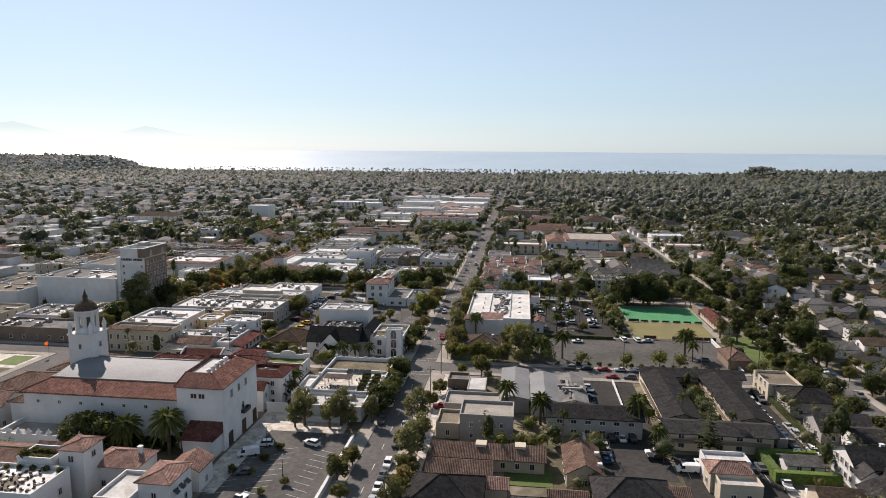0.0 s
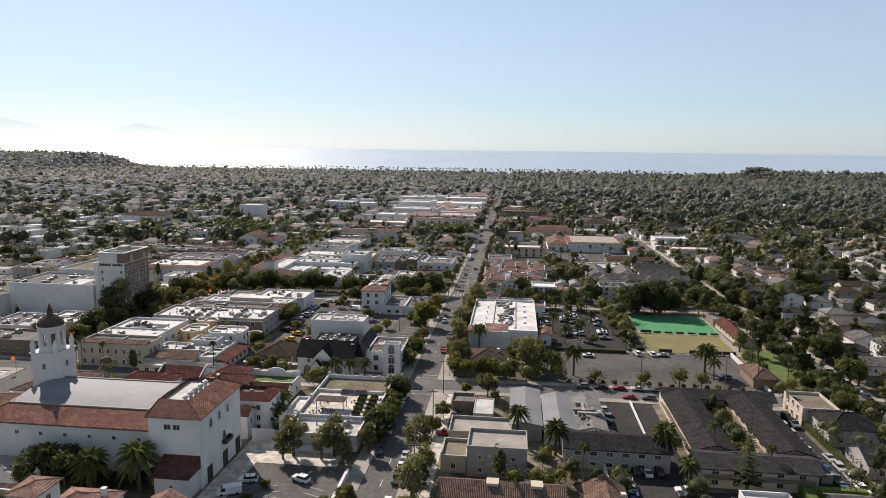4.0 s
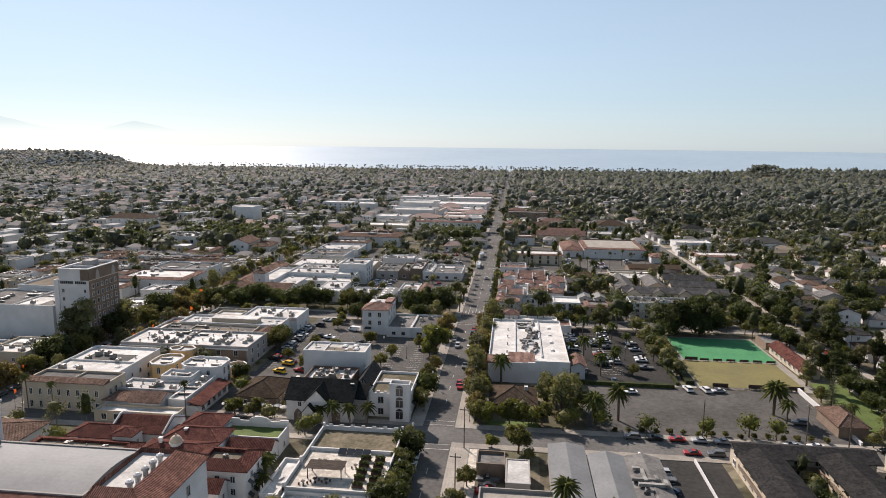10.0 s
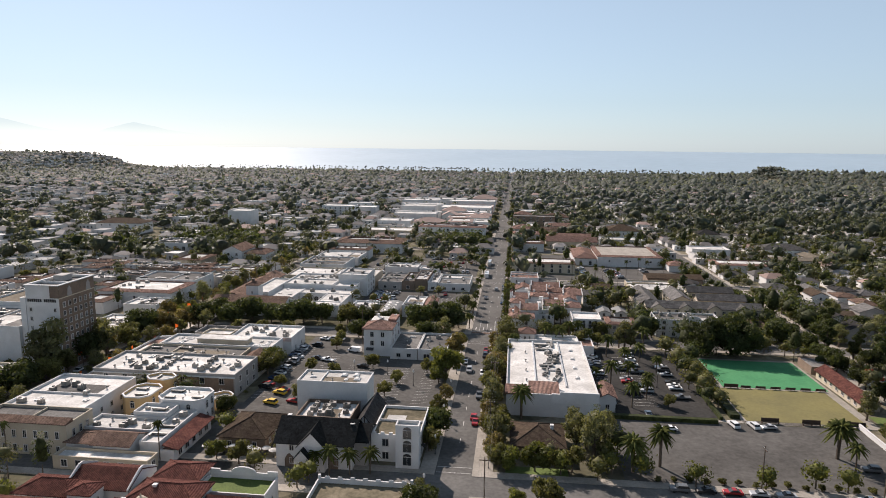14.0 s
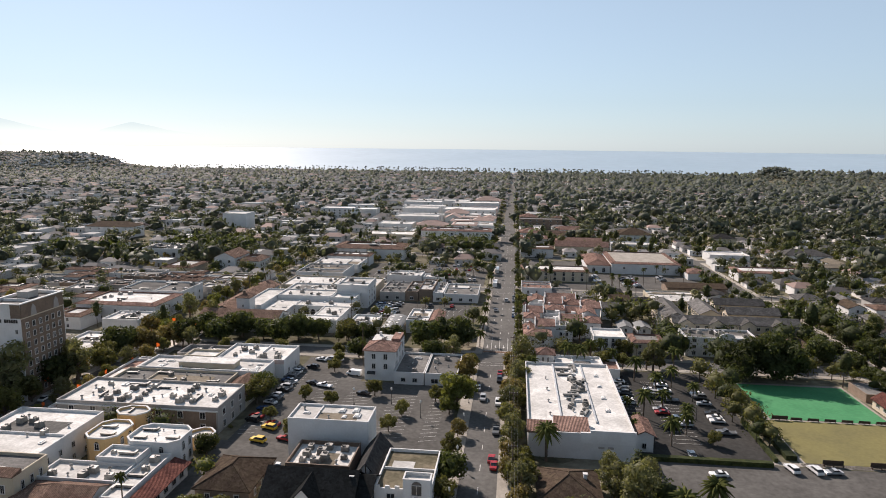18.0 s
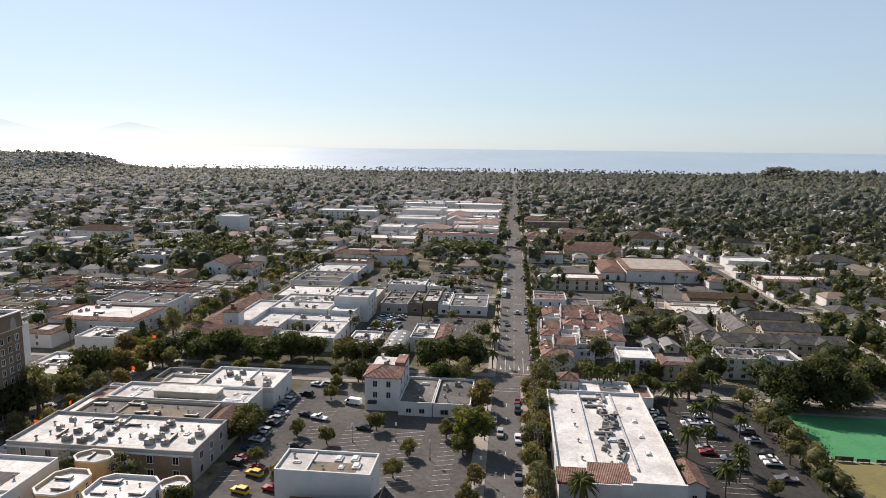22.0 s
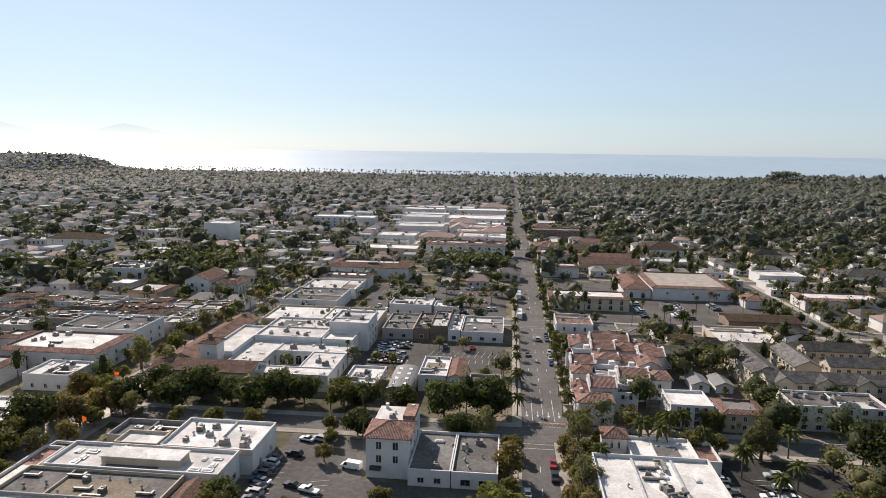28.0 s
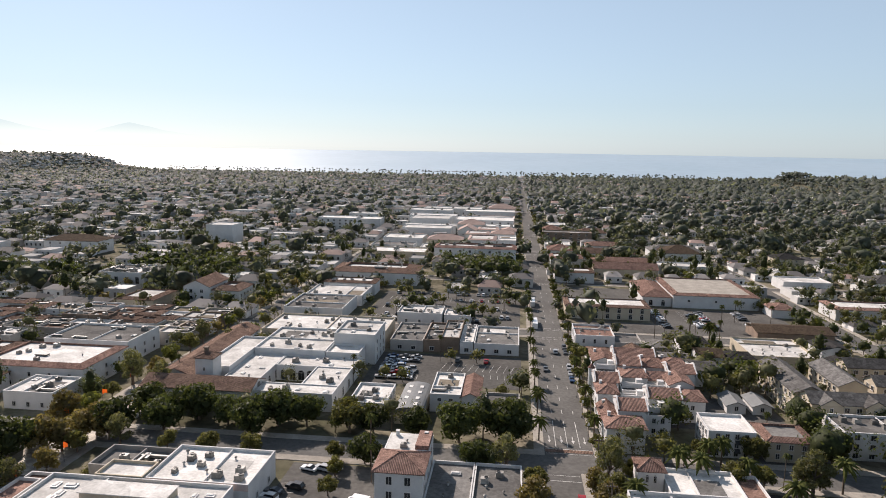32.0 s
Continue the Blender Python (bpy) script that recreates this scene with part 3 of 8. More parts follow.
def make_palm(seed, h, r, n, thick, label, skirt_len=0.0, droop=1.0):
    rr = random.Random(seed)
    e = new("palm_tree")
    tagged(e, label, "palm tree")
    t = Mesh()
    bend = rr.uniform(-.3, .3)
    pts = [(bend * (i / 4) ** 2, 0, h * i / 4 - (.4 if i == 0 else 0)) for i in range(5)]
    for p, q in zip(pts, pts[1:]):
        t.tube(p, q, thick, thick * .94, 7)
    part("trunk", t, BARK, e)
    c, dead = Mesh(), Mesh()
    top = Vector(pts[-1])
    for i in range(n):
        w = i * 2.399 + rr.uniform(-.2, .2)
        up = 1.25 - 1.75 * (i / n) + rr.uniform(-.1, .1)
        d = Vector((math.cos(w), math.sin(w), 0))
        side = Vector((-math.sin(w), math.cos(w), 0))
        m = c
        ln = r * rr.uniform(.85, 1.1)
        prev = None
        for k in range(6):
            s = k / 5
            p = top + d * ln * s * math.cos(up * .8) + Vector((0, 0, ln * (s * math.sin(up) - droop * .62 * s * s)))
            wd = r * (.1 if r > 3 else .13) * math.sin(math.pi * (0.12 + 0.86 * s)) + .02
            cur = (p - side * wd - Vector((0, 0, wd * .7)), p, p + side * wd - Vector((0, 0, wd * .7)))
            if prev:
                m.face(tuple(prev[0]), tuple(cur[0]), tuple(cur[1]), tuple(prev[1]))
                m.face(tuple(prev[1]), tuple(cur[1]), tuple(cur[2]), tuple(prev[2]))
            prev = cur
    part("fronds", c, PALMLEAF, e)
    if skirt_len:
        for i in range(14):
            w = i * 2.399
            q = top + Vector((math.cos(w) * thick * 2.6, math.sin(w) * thick * 2.6, -skirt_len * rr.uniform(.7, 1)))
            dead.tube(tuple(top + Vector((math.cos(w) * .1, math.sin(w) * .1, 0))), tuple(q), .14, .05, 4)
        part("dead_skirt", dead, DEADLEAF, e, "brown hanging dead fronds")
    return e


def make_conifer(seed, h, r, label):
    rr = random.Random(seed)
    e = new("pine_tree")
    tagged(e, label, "tree")
    part("trunk", Mesh().tube((0, 0, -.4), (0, 0, h), .3, .05, 7), BARK, e)
    for j in range(15):
        z = h * (.16 + .83 * j / 15)
        rad = r * (1 - j / 16.5) * rr.uniform(.85, 1.1)
        m = Mesh()
        hub = []
        for i in range(7):
            w = i * .9 + j * .37 + rr.uniform(-.15, .15)
            d, s = Vector((math.cos(w), math.sin(w), 0)), Vector((-math.sin(w), math.cos(w), 0))
            prev = None
            for k in range(6):
                u = d * rad * k / 5 + Vector((0, 0, z + .1 * rad * k / 5 - (.08 if k % 2 else 0)))
                wd = rad * .13 * (1 - k / 7) + .12
                m.v += [tuple(u - s * wd), tuple(u + s * wd)]
                n = len(m.v)
                if k:
                    m.f.append((n - 4, n - 2, n - 1, n - 3))
                    m.k.append(0)
                else:
                    hub += [n - 2, n - 1]
        m.f.append(tuple(hub))
        m.k.append(0)
        part("bough_tier", m, FOLIAGE[1], e)
    return e


TREES = {
    "olive": [make_tree(s, 7, 3.4, FOLIAGE[0], 1350, .27, label="leafy street tree with an olive-green crown") for s in (1, 2)],
    "dark": [make_tree(s, 9, 5.0, FOLIAGE[1], 1750, .34, "broad dark-green tree with a dense rounded crown", .22, 1.15) for s in (3, 4)],
    "fresh": [make_tree(s, 6.5, 3.2, FOLIAGE[2], 1250, .27, "bright yellow-green leafy tree") for s in (5, 6)],
    "rust": [make_tree(s, 7, 3.6, FOLIAGE[3], 900, .26, "street tree with rusty thinning leaves") for s in (7,)],
    "grey": [make_tree(s, 12, 4.4, FOLIAGE[4], 1250, .25, "tall grey-green tree with an open crown", .45, .8) for s in (8, 9)],
    "shrub": [make_tree(s, 2.6, 1.7, FOLIAGE[0], 420, .2, "rounded olive-green garden shrub", .15, name="shrub") for s in (10,)],
    "big": [make_tree(s, 15, 9.5, FOLIAGE[1], 5200, .46, "huge spreading dark-green tree beside the bowling green", .25, 1.1) for s in (12,)],
    "palm": [make_palm(20, 8, 4.3, 60, .42, "stout date palm with a wide feathery crown"), make_palm(21, 9.5, 4.0, 56, .4, "stout date palm with a wide feathery crown")],
    "date": [make_palm(26, 8.2, 4.6, 84, .42, "stout tall date palm with a dense feathery crown")],
    "fan": [make_palm(22, 12, 1.9, 30, .17, "tall slim fan palm with a small crown", 1.5, 1.3), make_palm(23, 15, 1.9, 30, .17, "very tall slim fan palm with a skirt of dead leaves", 2.2, 1.3)],
    "small_palm": [make_palm(24, 5, 2.3, 26, .16, "small feathery queen palm", 0, 1.2)],
    "pine": [make_conifer(30, 19, 3.8, "tall layered dark pine tree")],
    "cypress": [make_tree(31, 15, 3.0, FOLIAGE[1], 1500, .3, "tall narrow dark conifer", .12, .9)],
}
trng = random.Random(99)


NEAR, PALMS, SPARE = [], [], []      # trees past the first three hundred, joined later


def tree(kind, x, y, s=1.0, z=None, group=""):
    ps = TREES[kind]
    if "palm" in kind or kind in ("fan", "date"):
        if len(PALMS) >= 205:
            SPARE.append(("olive", x, y, .7 * s))
            return
        PALMS.append((x, y))
    if kind in ("olive", "dark", "fresh", "rust", "grey", "cypress"):
        s *= 1.22
        if len(NEAR) >= 300 or y > 470:
            SPARE.append((kind, x, y, s * trng.uniform(.9, 1.12)))
            return
        NEAR.append((x, y))
    place(ps[trng.randrange(len(ps))], x, y, z, trng.uniform(0, 360), s * trng.uniform(.9, 1.12), group)

# ---- buildings ----
WINDOWS = {}


def window_mesh(w, h, arch, simple):
    """Shared meshes of a window that faces -y: frame with sill, and pane."""
    key = (w, h, arch, simple)
    if key not in WINDOWS:
        f, p = Mesh(), Mesh()
        a, c = w / 2, h / 2
        f.box(-a - .08, -a + .04, -.14, .02, -c, c).box(a - .04, a + .08, -.14, .02, -c, c)
        f.box(-a - .08, a + .08, -.16, .02, c - .04, c + .08).box(-a - .15, a + .15, -.24, .02, -c - .12, -c + .02)
        f.box(-.03, .03, -.1, .02, -c, c)
        q = [(-a, -c), (a, -c), (a, c)] + ([(a * math.cos(t), c + a * 0.8 * math.sin(t)) for t in (0.5, 1.05, 1.57, 2.1, 2.64)] if arch else []) + [(-a, c)]
        p.face(*[(x, -.05, z) for x, z in q])
        if simple:
            p.k, f.k = [1] * len(p.f), [0] * len(f.f)
            n = len(f.v)
            f.v, f.f, f.k = f.v + p.v, f.f + [tuple(i + n for i in q2) for q2 in p.f], f.k + p.k
            WINDOWS[key] = (f.done("window", FRAME, GLASS), None)
        else:
            WINDOWS[key] = (f.done("window", FRAME), p.done("pane", GLASS))
    return WINDOWS[key]


def windows(e, x0, x1, y0, y1, rows, faces="S", step=3.2, w=1.1, h=1.5, first=1.9, storey=3.3, arch=False, simple=False, margin=1.2):
    """Rows of windows on the faces of a block, in the thing's own coordinates."""
    simple = simple or w < 1.6
    fm, pm = window_mesh(w, h, arch, simple)
    for face in faces:
        length = (x1 - x0) if face in "SN" else (y1 - y0)
        n = max(1, int((length - 2 * margin) / (step * (1.3 if e.matrix_basis.translation.y < 400 else 1.7 if e.matrix_basis.translation.y < 560 else 2.4)) + 0.5))
        for r in range(rows):
            for i in range(n):
                u = (length - 2 * margin) * ((i + 0.5) / n) + margin
                z = first + r * storey
                m = {"S": lambda: pose(x0 + u, y0 - .015, z), "N": lambda: pose(x1 - u, y1 + .015, z, 0, 0, 180),
                     "W": lambda: pose(x0 - .015, y1 - u, z, 0, 0, -90), "E": lambda: pose(x1 + .015, y0 + u, z, 0, 0, 90)}[face]()
                ob = new("window", fm)
                ob.parent, ob.matrix_basis = e, m
                if pm:
                    pa = new("pane", pm)
                    pa.parent = ob


def hip(x0, x1, y0, y1, z, rise, over=0.6, k=0):
    """A hipped roof with eaves and a soffit."""
    m = Mesh()
    a, b, c, d = x0 - over, x1 + over, y0 - over, y1 + over
    r = min(b - a, d - c) / 2 * 0.98
    P, Q = ((a + r, (c + d) / 2), (b - r, (c + d) / 2)) if b - a >= d - c else (((a + b) / 2, c + r), ((a + b) / 2, d - r))
    t = z + rise
    lo = [(a, c, z), (b, c, z), (b, d, z), (a, d, z)]
    hi = [(p[0], p[1], p[2] + .22) for p in lo]
    p, q = (P[0], P[1], t), (Q[0], Q[1], t)
    if b - a >= d - c:
        m.face(hi[0], hi[1], q, p).face(hi[1], hi[2], q).face(hi[2], hi[3], p, q).face(hi[3], hi[0], p)
    else:
        m.face(hi[0], hi[1], p).face(hi[1], hi[2], q, p).face(hi[2], hi[3], q).face(hi[3], hi[0], p, q)
    for i in range(4):
        j = (i + 1) % 4
        m.face(lo[i], lo[j], hi[j], hi[i])
    m.face(lo[3], lo[2], lo[1], lo[0])
    # ridge caps
    m.tube(p, q, .16, .16, 5)
    for i, s in ((0, p), (1, p if b - a < d - c else q), (2, q), (3, p if b - a >= d - c else q)):
        m.tube(hi[i], s, .13, .13, 5)
    return m


def gable(x0, x1, y0, y1, z, rise, along="x", over=0.5):
    """A gabled roof slab, ridge along x or y; and the two end triangles as a second form."""
    m, ends = Mesh(), Mesh()
    if along == "x":
        ym = (y0 + y1) / 2
        s = rise / (ym - y0)
        e0 = z - over * s
        prof = [(y0 - over, e0), (ym, z + rise), (y1 + over, e0), (y1 + over, e0 + .25), (ym, z + rise + .28), (y0 - over, e0 + .25)]
        m.extrude(prof, x0 - over, x1 + over)
        for x in (x0, x1 - .2):
            ends.extrude([(y0, z - .05), (y1, z - .05), (ym, z + rise - .05)], x, x + .2)
    else:
        xm = (x0 + x1) / 2
        s = rise / (xm - x0)
        e0 = z - over * s
        t, g = Mesh(), Mesh()
        t.extrude([(x0 - over, e0), (xm, z + rise), (x1 + over, e0), (x1 + over, e0 + .25), (xm, z + rise + .28), (x0 - over, e0 + .25)], y0 - over, y1 + over)
        for y in (y0, y1 - .2):
            g.extrude([(x0, z - .05), (x1, z - .05), (xm, z + rise - .05)], y, y + .2)
        for src, dst in ((t, m), (g, ends)):
            dst.v, dst.f, dst.k = [(q[1], q[0], q[2]) for q in src.v], [tuple(reversed(f)) for f in src.f], src.k
    return m, ends


def skirt(x0, x1, y0, y1, z, wide, rise, over=0.5):
    """A ring of sloping tiles round a flat roof."""
    m = Mesh()
    o = [(x0 - over, y0 - over), (x1 + over, y0 - over), (x1 + over, y1 + over), (x0 - over, y1 + over)]
    n = [(x0 + wide, y0 + wide), (x1 - wide, y0 + wide), (x1 - wide, y1 - wide), (x0 + wide, y1 - wide)]
    for i in range(4):
        j = (i + 1) % 4
        m.face((*o[i], z + .2), (*o[j], z + .2), (*n[j], z + rise), (*n[i], z + rise))
        m.face((*o[i], z), (*o[j], z), (*o[j], z + .2), (*o[i], z + .2))
        m.face((*n[i], z + rise), (*n[j], z + rise), (*n[j], z), (*n[i], z))
        m.tube((*o[i], z + .2), (*n[i], z + rise), .15, .15, 5)
    m.face(*[(*p, z) for p in reversed(o)])
    return m


def bld(name, label, x0, x1, y0, y1, h, roof="flat", wall=None, rm=None, win=None, rise=None, par=0.7, cat="building", group="", wide=2.5, over=0.6, ex=None, deck=None):
    """A block with walls, roof and windows. roof: flat, hip, gx, gy, skirt."""
    wall, rm = wall or STUCCO, rm or {"flat": WROOF, "skirt": TILE}.get(roof, TILE)
    cx, cy = (x0 + x1) / 2, (y0 + y1) / 2
    take(x0, x1, y0, y1)
    e = thing(name, label, cat, cx, cy, group=group)
    a, b, c, d = x0 - cx, x1 - cx, y0 - cy, y1 - cy
    lo = -0.6 - 0.012 * (y1 - y0) / 2
    if roof == "flat":
        m = Mesh().loops(a, b, c, d, [(0, lo), (0, h), (.06, h), (.06, h + .1), (-.28, h + .1), (-.28, h), (-.24, h), (-.24, h - par - .3)])
        part("wall", m, wall, e)
        part("roof", Mesh().box(a + .24, b - .24, c + .24, d - .24, h - par - .3, h - par), rm, e)
        r = random.Random(int(x0 * 13 + y0 * 7))
        if (b - a) * (d - c) > 180 and name not in ("cinema", "restaurant", "corner_building", "low_annex", "courtyard_wing", "store_block", "street_block", "mall", "blue_hotel", "theatre_box"):
            # dividing parapets and a patched strip, as on old roofs
            u = r.uniform(.3, .7)
            if b - a > d - c:
                x = a + (b - a) * u
                part("parapet", Mesh().box(x - .15, x + .15, c + .3, d - .3, h - par, h - .12), wall, e)
                part("roof_patch", Mesh().box(x + .5, x + (b - x) * r.uniform(.4, .8), c + (d - c) * .15, c + (d - c) * r.uniform(.5, .85), h - par, h - par + .03), r.choice((GREYROOF, TANROOF, WROOF)), e)
            else:
                y = c + (d - c) * u
                part("parapet", Mesh().box(a + .3, b - .3, y - .15, y + .15, h - par, h - .12), wall, e)
                part("roof_patch", Mesh().box(a + (b - a) * .15, a + (b - a) * r.uniform(.5, .85), y + .5, y + (d - y) * r.uniform(.4, .8), h - par, h - par + .03), r.choice((GREYROOF, TANROOF, WROOF)), e)
    elif roof == "skirt":
        part("wall", Mesh().ring(a, b, c, d, lo, h, .3), wall, e)
        part("roof", Mesh().box(a + wide, b - wide, c + wide, d - wide, h - .1, h + (rise or 1.2) * 0.35), deck or WROOF, e)
        part("tile_skirt", skirt(a, b, c, d, h, wide, rise or 1.2, over), rm, e)
    else:
        m = Mesh().loops(a, b, c, d, [(0, lo), (0, h)])
        span = min(b - a, d - c)
        if roof == "hip":
            part("wall", m, wall, e)
            part("roof", hip(a, b, c, d, h, rise or span * 0.2, over), rm, e)
        else:
            along = roof[1]
            wd = (d - c) if along == "x" else (b - a)
            r, ends = gable(a, b, c, d, h, rise or wd * 0.24, along, over)
            top = h + (rise or wd * 0.24) - .05
            m.v += [(a, (c + d) / 2, top), (b, (c + d) / 2, top)] if along == "x" else [((a + b) / 2, c, top), ((a + b) / 2, d, top)]
            m.f += [(7, 4, 8), (5, 6, 9)] if along == "x" else [(4, 5, 8), (6, 7, 9)]
            m.k += [0, 0]
            part("wall", m, wall, e)
            part("roof", r, rm, e)
    if win:
        win = dict(win, faces=win["faces"].replace("E", "W") if cx > 15 else win["faces"])       # the side that the street sees
        windows(e, a, b, c, d, **win)
    if ex:
        ex(e, a, b, c, d)
    return e


def W(rows=1, faces="SE", step=3.2, w=1.1, h=1.5, **k):
    return dict(rows=rows, faces=faces, step=step, w=w, h=h, **k)


# rooftop plant, shared
def make_unit(kind):
    if kind == 0:
        e = new("rooftop_unit")
        tagged(e, "grey metal air-conditioning unit on a flat roof", "air conditioner")
        part("housing", Mesh().box(-.9, .9, -.7, .7, .12, 1.2, top=.03).box(-1, 1, -.8, .8, 0, .12), UNITPAINT, e)
        part("fan", Mesh().lathe(.35, 0, [(.45, 1.25), (.45, 1.4), (.36, 1.4), (.34, 1.3)], 10), DARKMETAL, e)
    elif kind == 1:
        e = new("roof_vent")
        tagged(e, "small capped metal vent on a flat roof", "roof vent")
        part("pipe", Mesh().lathe(0, 0, [(.22, 0), (.22, .6)], 8), GALV, e)
        part("cap", Mesh().lathe(0, 0, [(.42, .6), (.42, .72), (.1, .95)], 8), UNITPAINT, e)
    elif kind == 2:
        e = new("skylight")
        tagged(e, "low skylight with a pale dome on a flat roof", "skylight")
        part("curb", Mesh().ring(-.7, .7, -1.1, 1.1, 0, .3, .12), GALV, e)
        part("dome", Mesh().box(-.6, .6, -1, 1, .25, .5, top=.25), FABRIC, e)
    else:
        e = new("roof_duct")
        tagged(e, "long galvanised duct lying on a flat roof", "duct")
        m = Mesh().box(-2.4, 2.4, -.3, .3, .25, .8).box(1.8, 2.4, -.3, 1.6, .25, .8)
        part("duct", m, UNITPAINT, e)
        part("foot", Mesh().box(-2, 2, -.35, .35, 0, .25), DARKMETAL, e)
    return e


UNITS = [make_unit(i) for i in range(4)]
rng = random.Random(7)


def plant(x0, x1, y0, y1, z, n, kinds=(0, 0, 0, 1, 2, 3), s=1.0):
    """n pieces of plant on a roof at height z above the ground at its middle."""
    zz = gz((y0 + y1) / 2) + z
    spots = []
    n = int(n * 1.35 + .5)
    for _ in range(n * 12):
        if len(spots) >= n:
            break
        x, y = rng.uniform(x0 + 2, x1 - 2), rng.uniform(y0 + 1.8, y1 - 1.8)
        if all(abs(x - p) > 3.2 or abs(y - q) > 2.4 for p, q in spots):
            spots.append((x, y))
    for x, y in spots:
        place(UNITS[rng.choice(kinds)], x, y, zz, rng.choice((0, 90, 0, 180)), s * rng.uniform(.8, 1.25), "rooftop plant")


def awning(e, x, y, z, w=2.2, face="S", material=None):
    m = Mesh().extrude([(0, .9), (0, .8), (-1.1, 0), (-1.1, .08)], -w / 2, w / 2)
    ob = part("awning", m, material or DARKMETAL, e, "dark canvas awning")
    ob.matrix_basis = pose(x, y, z, 0, 0, {"S": 0, "E": 90, "W": -90}[face])


def door(e, x, y, face="S", w=1.4, h=2.3, material=None):
    m = Mesh().box(-w / 2, w / 2, -.08, .05, 0, h)
    m.box(-w / 2 - .15, -w / 2, -.16, .05, 0, h + .15).box(w / 2, w / 2 + .15, -.16, .05, 0, h + .15).box(-w / 2, w / 2, -.16, .05, h, h + .15)
    ob = part("door", m, material or DARKWOOD, e, "dark wooden door")
    ob.matrix_basis = pose(x, y, 0.05, 0, 0, {"S": 0, "E": 90, "W": -90}[face])


def chimney(e, x, y, z, h=1.6, w=.9, material=None):
    m = Mesh().box(x - w / 2, x + w / 2, y - w / 2, y + w / 2, z - 1.5, z + h).box(x - w / 2 - .1, x + w / 2 + .1, y - w / 2 - .1, y + w / 2 + .1, z + h, z + h + .15)
    part("chimney", m, material or STUCCO, e)


# --- the theatre with its bell tower
def theatre():
    cx, cy = -72, 176
    take(-106, -39, 150, 200)
    e = thing("theatre", "white stucco theatre with clay tile skirts and a grey vaulted roof", "theatre", cx, cy)
    ax, bx, ay, by = -100 - cx, -53 - cx, 164.4 - cy, 193 - cy
    part("wall", Mesh().ring(ax, bx, ay, by, -1.5, 12.6, .5), STUCCO, e)
    # tile skirt round the hall
    m = Mesh()
    y0, y1, v0, v1 = ay + 6.4, by - 3, ax + 4.2, bx - 5.4
    o, n = [(ax - .7, ay - .7), (bx - .02, ay - .7), (bx - .02, by + .7), (ax - .7, by + .7)], [(v0, y0), (v1, y0), (v1, y1), (v0, y1)]
    for i in range(4):
        j = (i + 1) % 4
        m.face((*o[i], 12.9), (*o[j], 12.9), (*n[j], 14.9), (*n[i], 14.9))
        m.face((*o[i], 12.5), (*o[j], 12.5), (*o[j], 12.9), (*o[i], 12.9))
        m.tube((*o[i], 12.9), (*n[i], 14.9), .2, .2, 5)
    m.face(*[(*p, 12.5) for p in reversed(o)])
    part("tile_skirt", m, CLAYTILE, e, "weathered clay tile skirt roof")
    # shallow vault
    v = Mesh()
    prof = [(y0 + .1 + (y1 - y0 - .2) * i / 14, 14.8 + 1.2 * math.sin(math.pi * i / 14)) for i in range(15)]
    v.extrude(prof, v0 + .1, v1 - .1)
    part("vault", v, METALROOF, e, "grey shallow vaulted roof")
    part("vault_kerb", Mesh().loops(v0, v1, y0, y1, [(.15, 14.6), (.15, 15.15), (-.3, 15.15), (-.3, 14.7)]), GREYWALL, e)
    windows(e, ax, bx, ay, by, 1, "S", 5.2, .9, .9, first=10.2)
    # stage house: tiles slope down on three sides of a deck
    sx0, sx1, sy0, sy1 = -53 - cx, -40.3 - cx, 161.5 - cy, 184 - cy
    part("stage_wall", Mesh().ring(sx0, sx1, sy0, sy1, -1.5, 17.4, .5), STUCCO, e)
    m = Mesh()
    o, n = [(sx0 - .5, sy0 - .6), (sx1 + .6, sy0 - .6), (sx1 + .6, sy1 + .6), (sx0 - .5, sy1 + .6)], [(sx0 + .3, sy0 + 4.8), (sx1 - 5, sy0 + 4.8), (sx1 - 5, sy1 - 2.4), (sx0 + .3, sy1 - 2.4)]
    for i in range(4):
        j = (i + 1) % 4
        m.face((*o[i], 17.6), (*o[j], 17.6), (*n[j], 20.0), (*n[i], 20.0))
        m.face((*n[i], 20.0), (*n[j], 20.0), (*n[j], 17.4), (*n[i], 17.4))
        m.face((*o[i], 17.4), (*o[j], 17.4), (*o[j], 17.6), (*o[i], 17.6))
        m.tube((*o[i], 17.6), (*n[i], 20.0), .16, .16, 5)
    m.face(*[(*p, 17.4) for p in reversed(o)])
    part("stage_tiles", m, CLAYTILE, e, "red clay tile slopes of the stage house")
    part("stage_roof", Mesh().box(sx0 + .32, sx1 - 5.02, sy0 + 4.82, sy1 - 2.42, 17.45, 18.9), WROOF, e)
    for i in range(5):
        part("vent", Mesh().lathe(sx1 - 6.6, sy0 + 6.4 + i * 2.6, [(.5, 18.9), (.5, 19.9), (.75, 19.9), (.75, 20.4), (.2, 20.7)], 8), GALV, e)
    windows(e, sx0, sx1 - 1, sy0, sy1, 1, "S", 1.7, 1.7, 1.3, first=15.2, margin=3.6)
    windows(e, sx0, sx1, sy0 + 2, sy0 + 18, 1, "E", 3.4, 1.2, 2.0, first=14.4, margin=1)
    windows(e, sx0, sx1, sy0 + 8, sy1 - 6, 1, "E", 6, 1.4, 2.6, first=7.5, arch=True)
    for y in (sy0 + 4, sy0 + 12.5, sy0 + 20):
        door(e, sx1, y, "E", 2.2, 3.8)
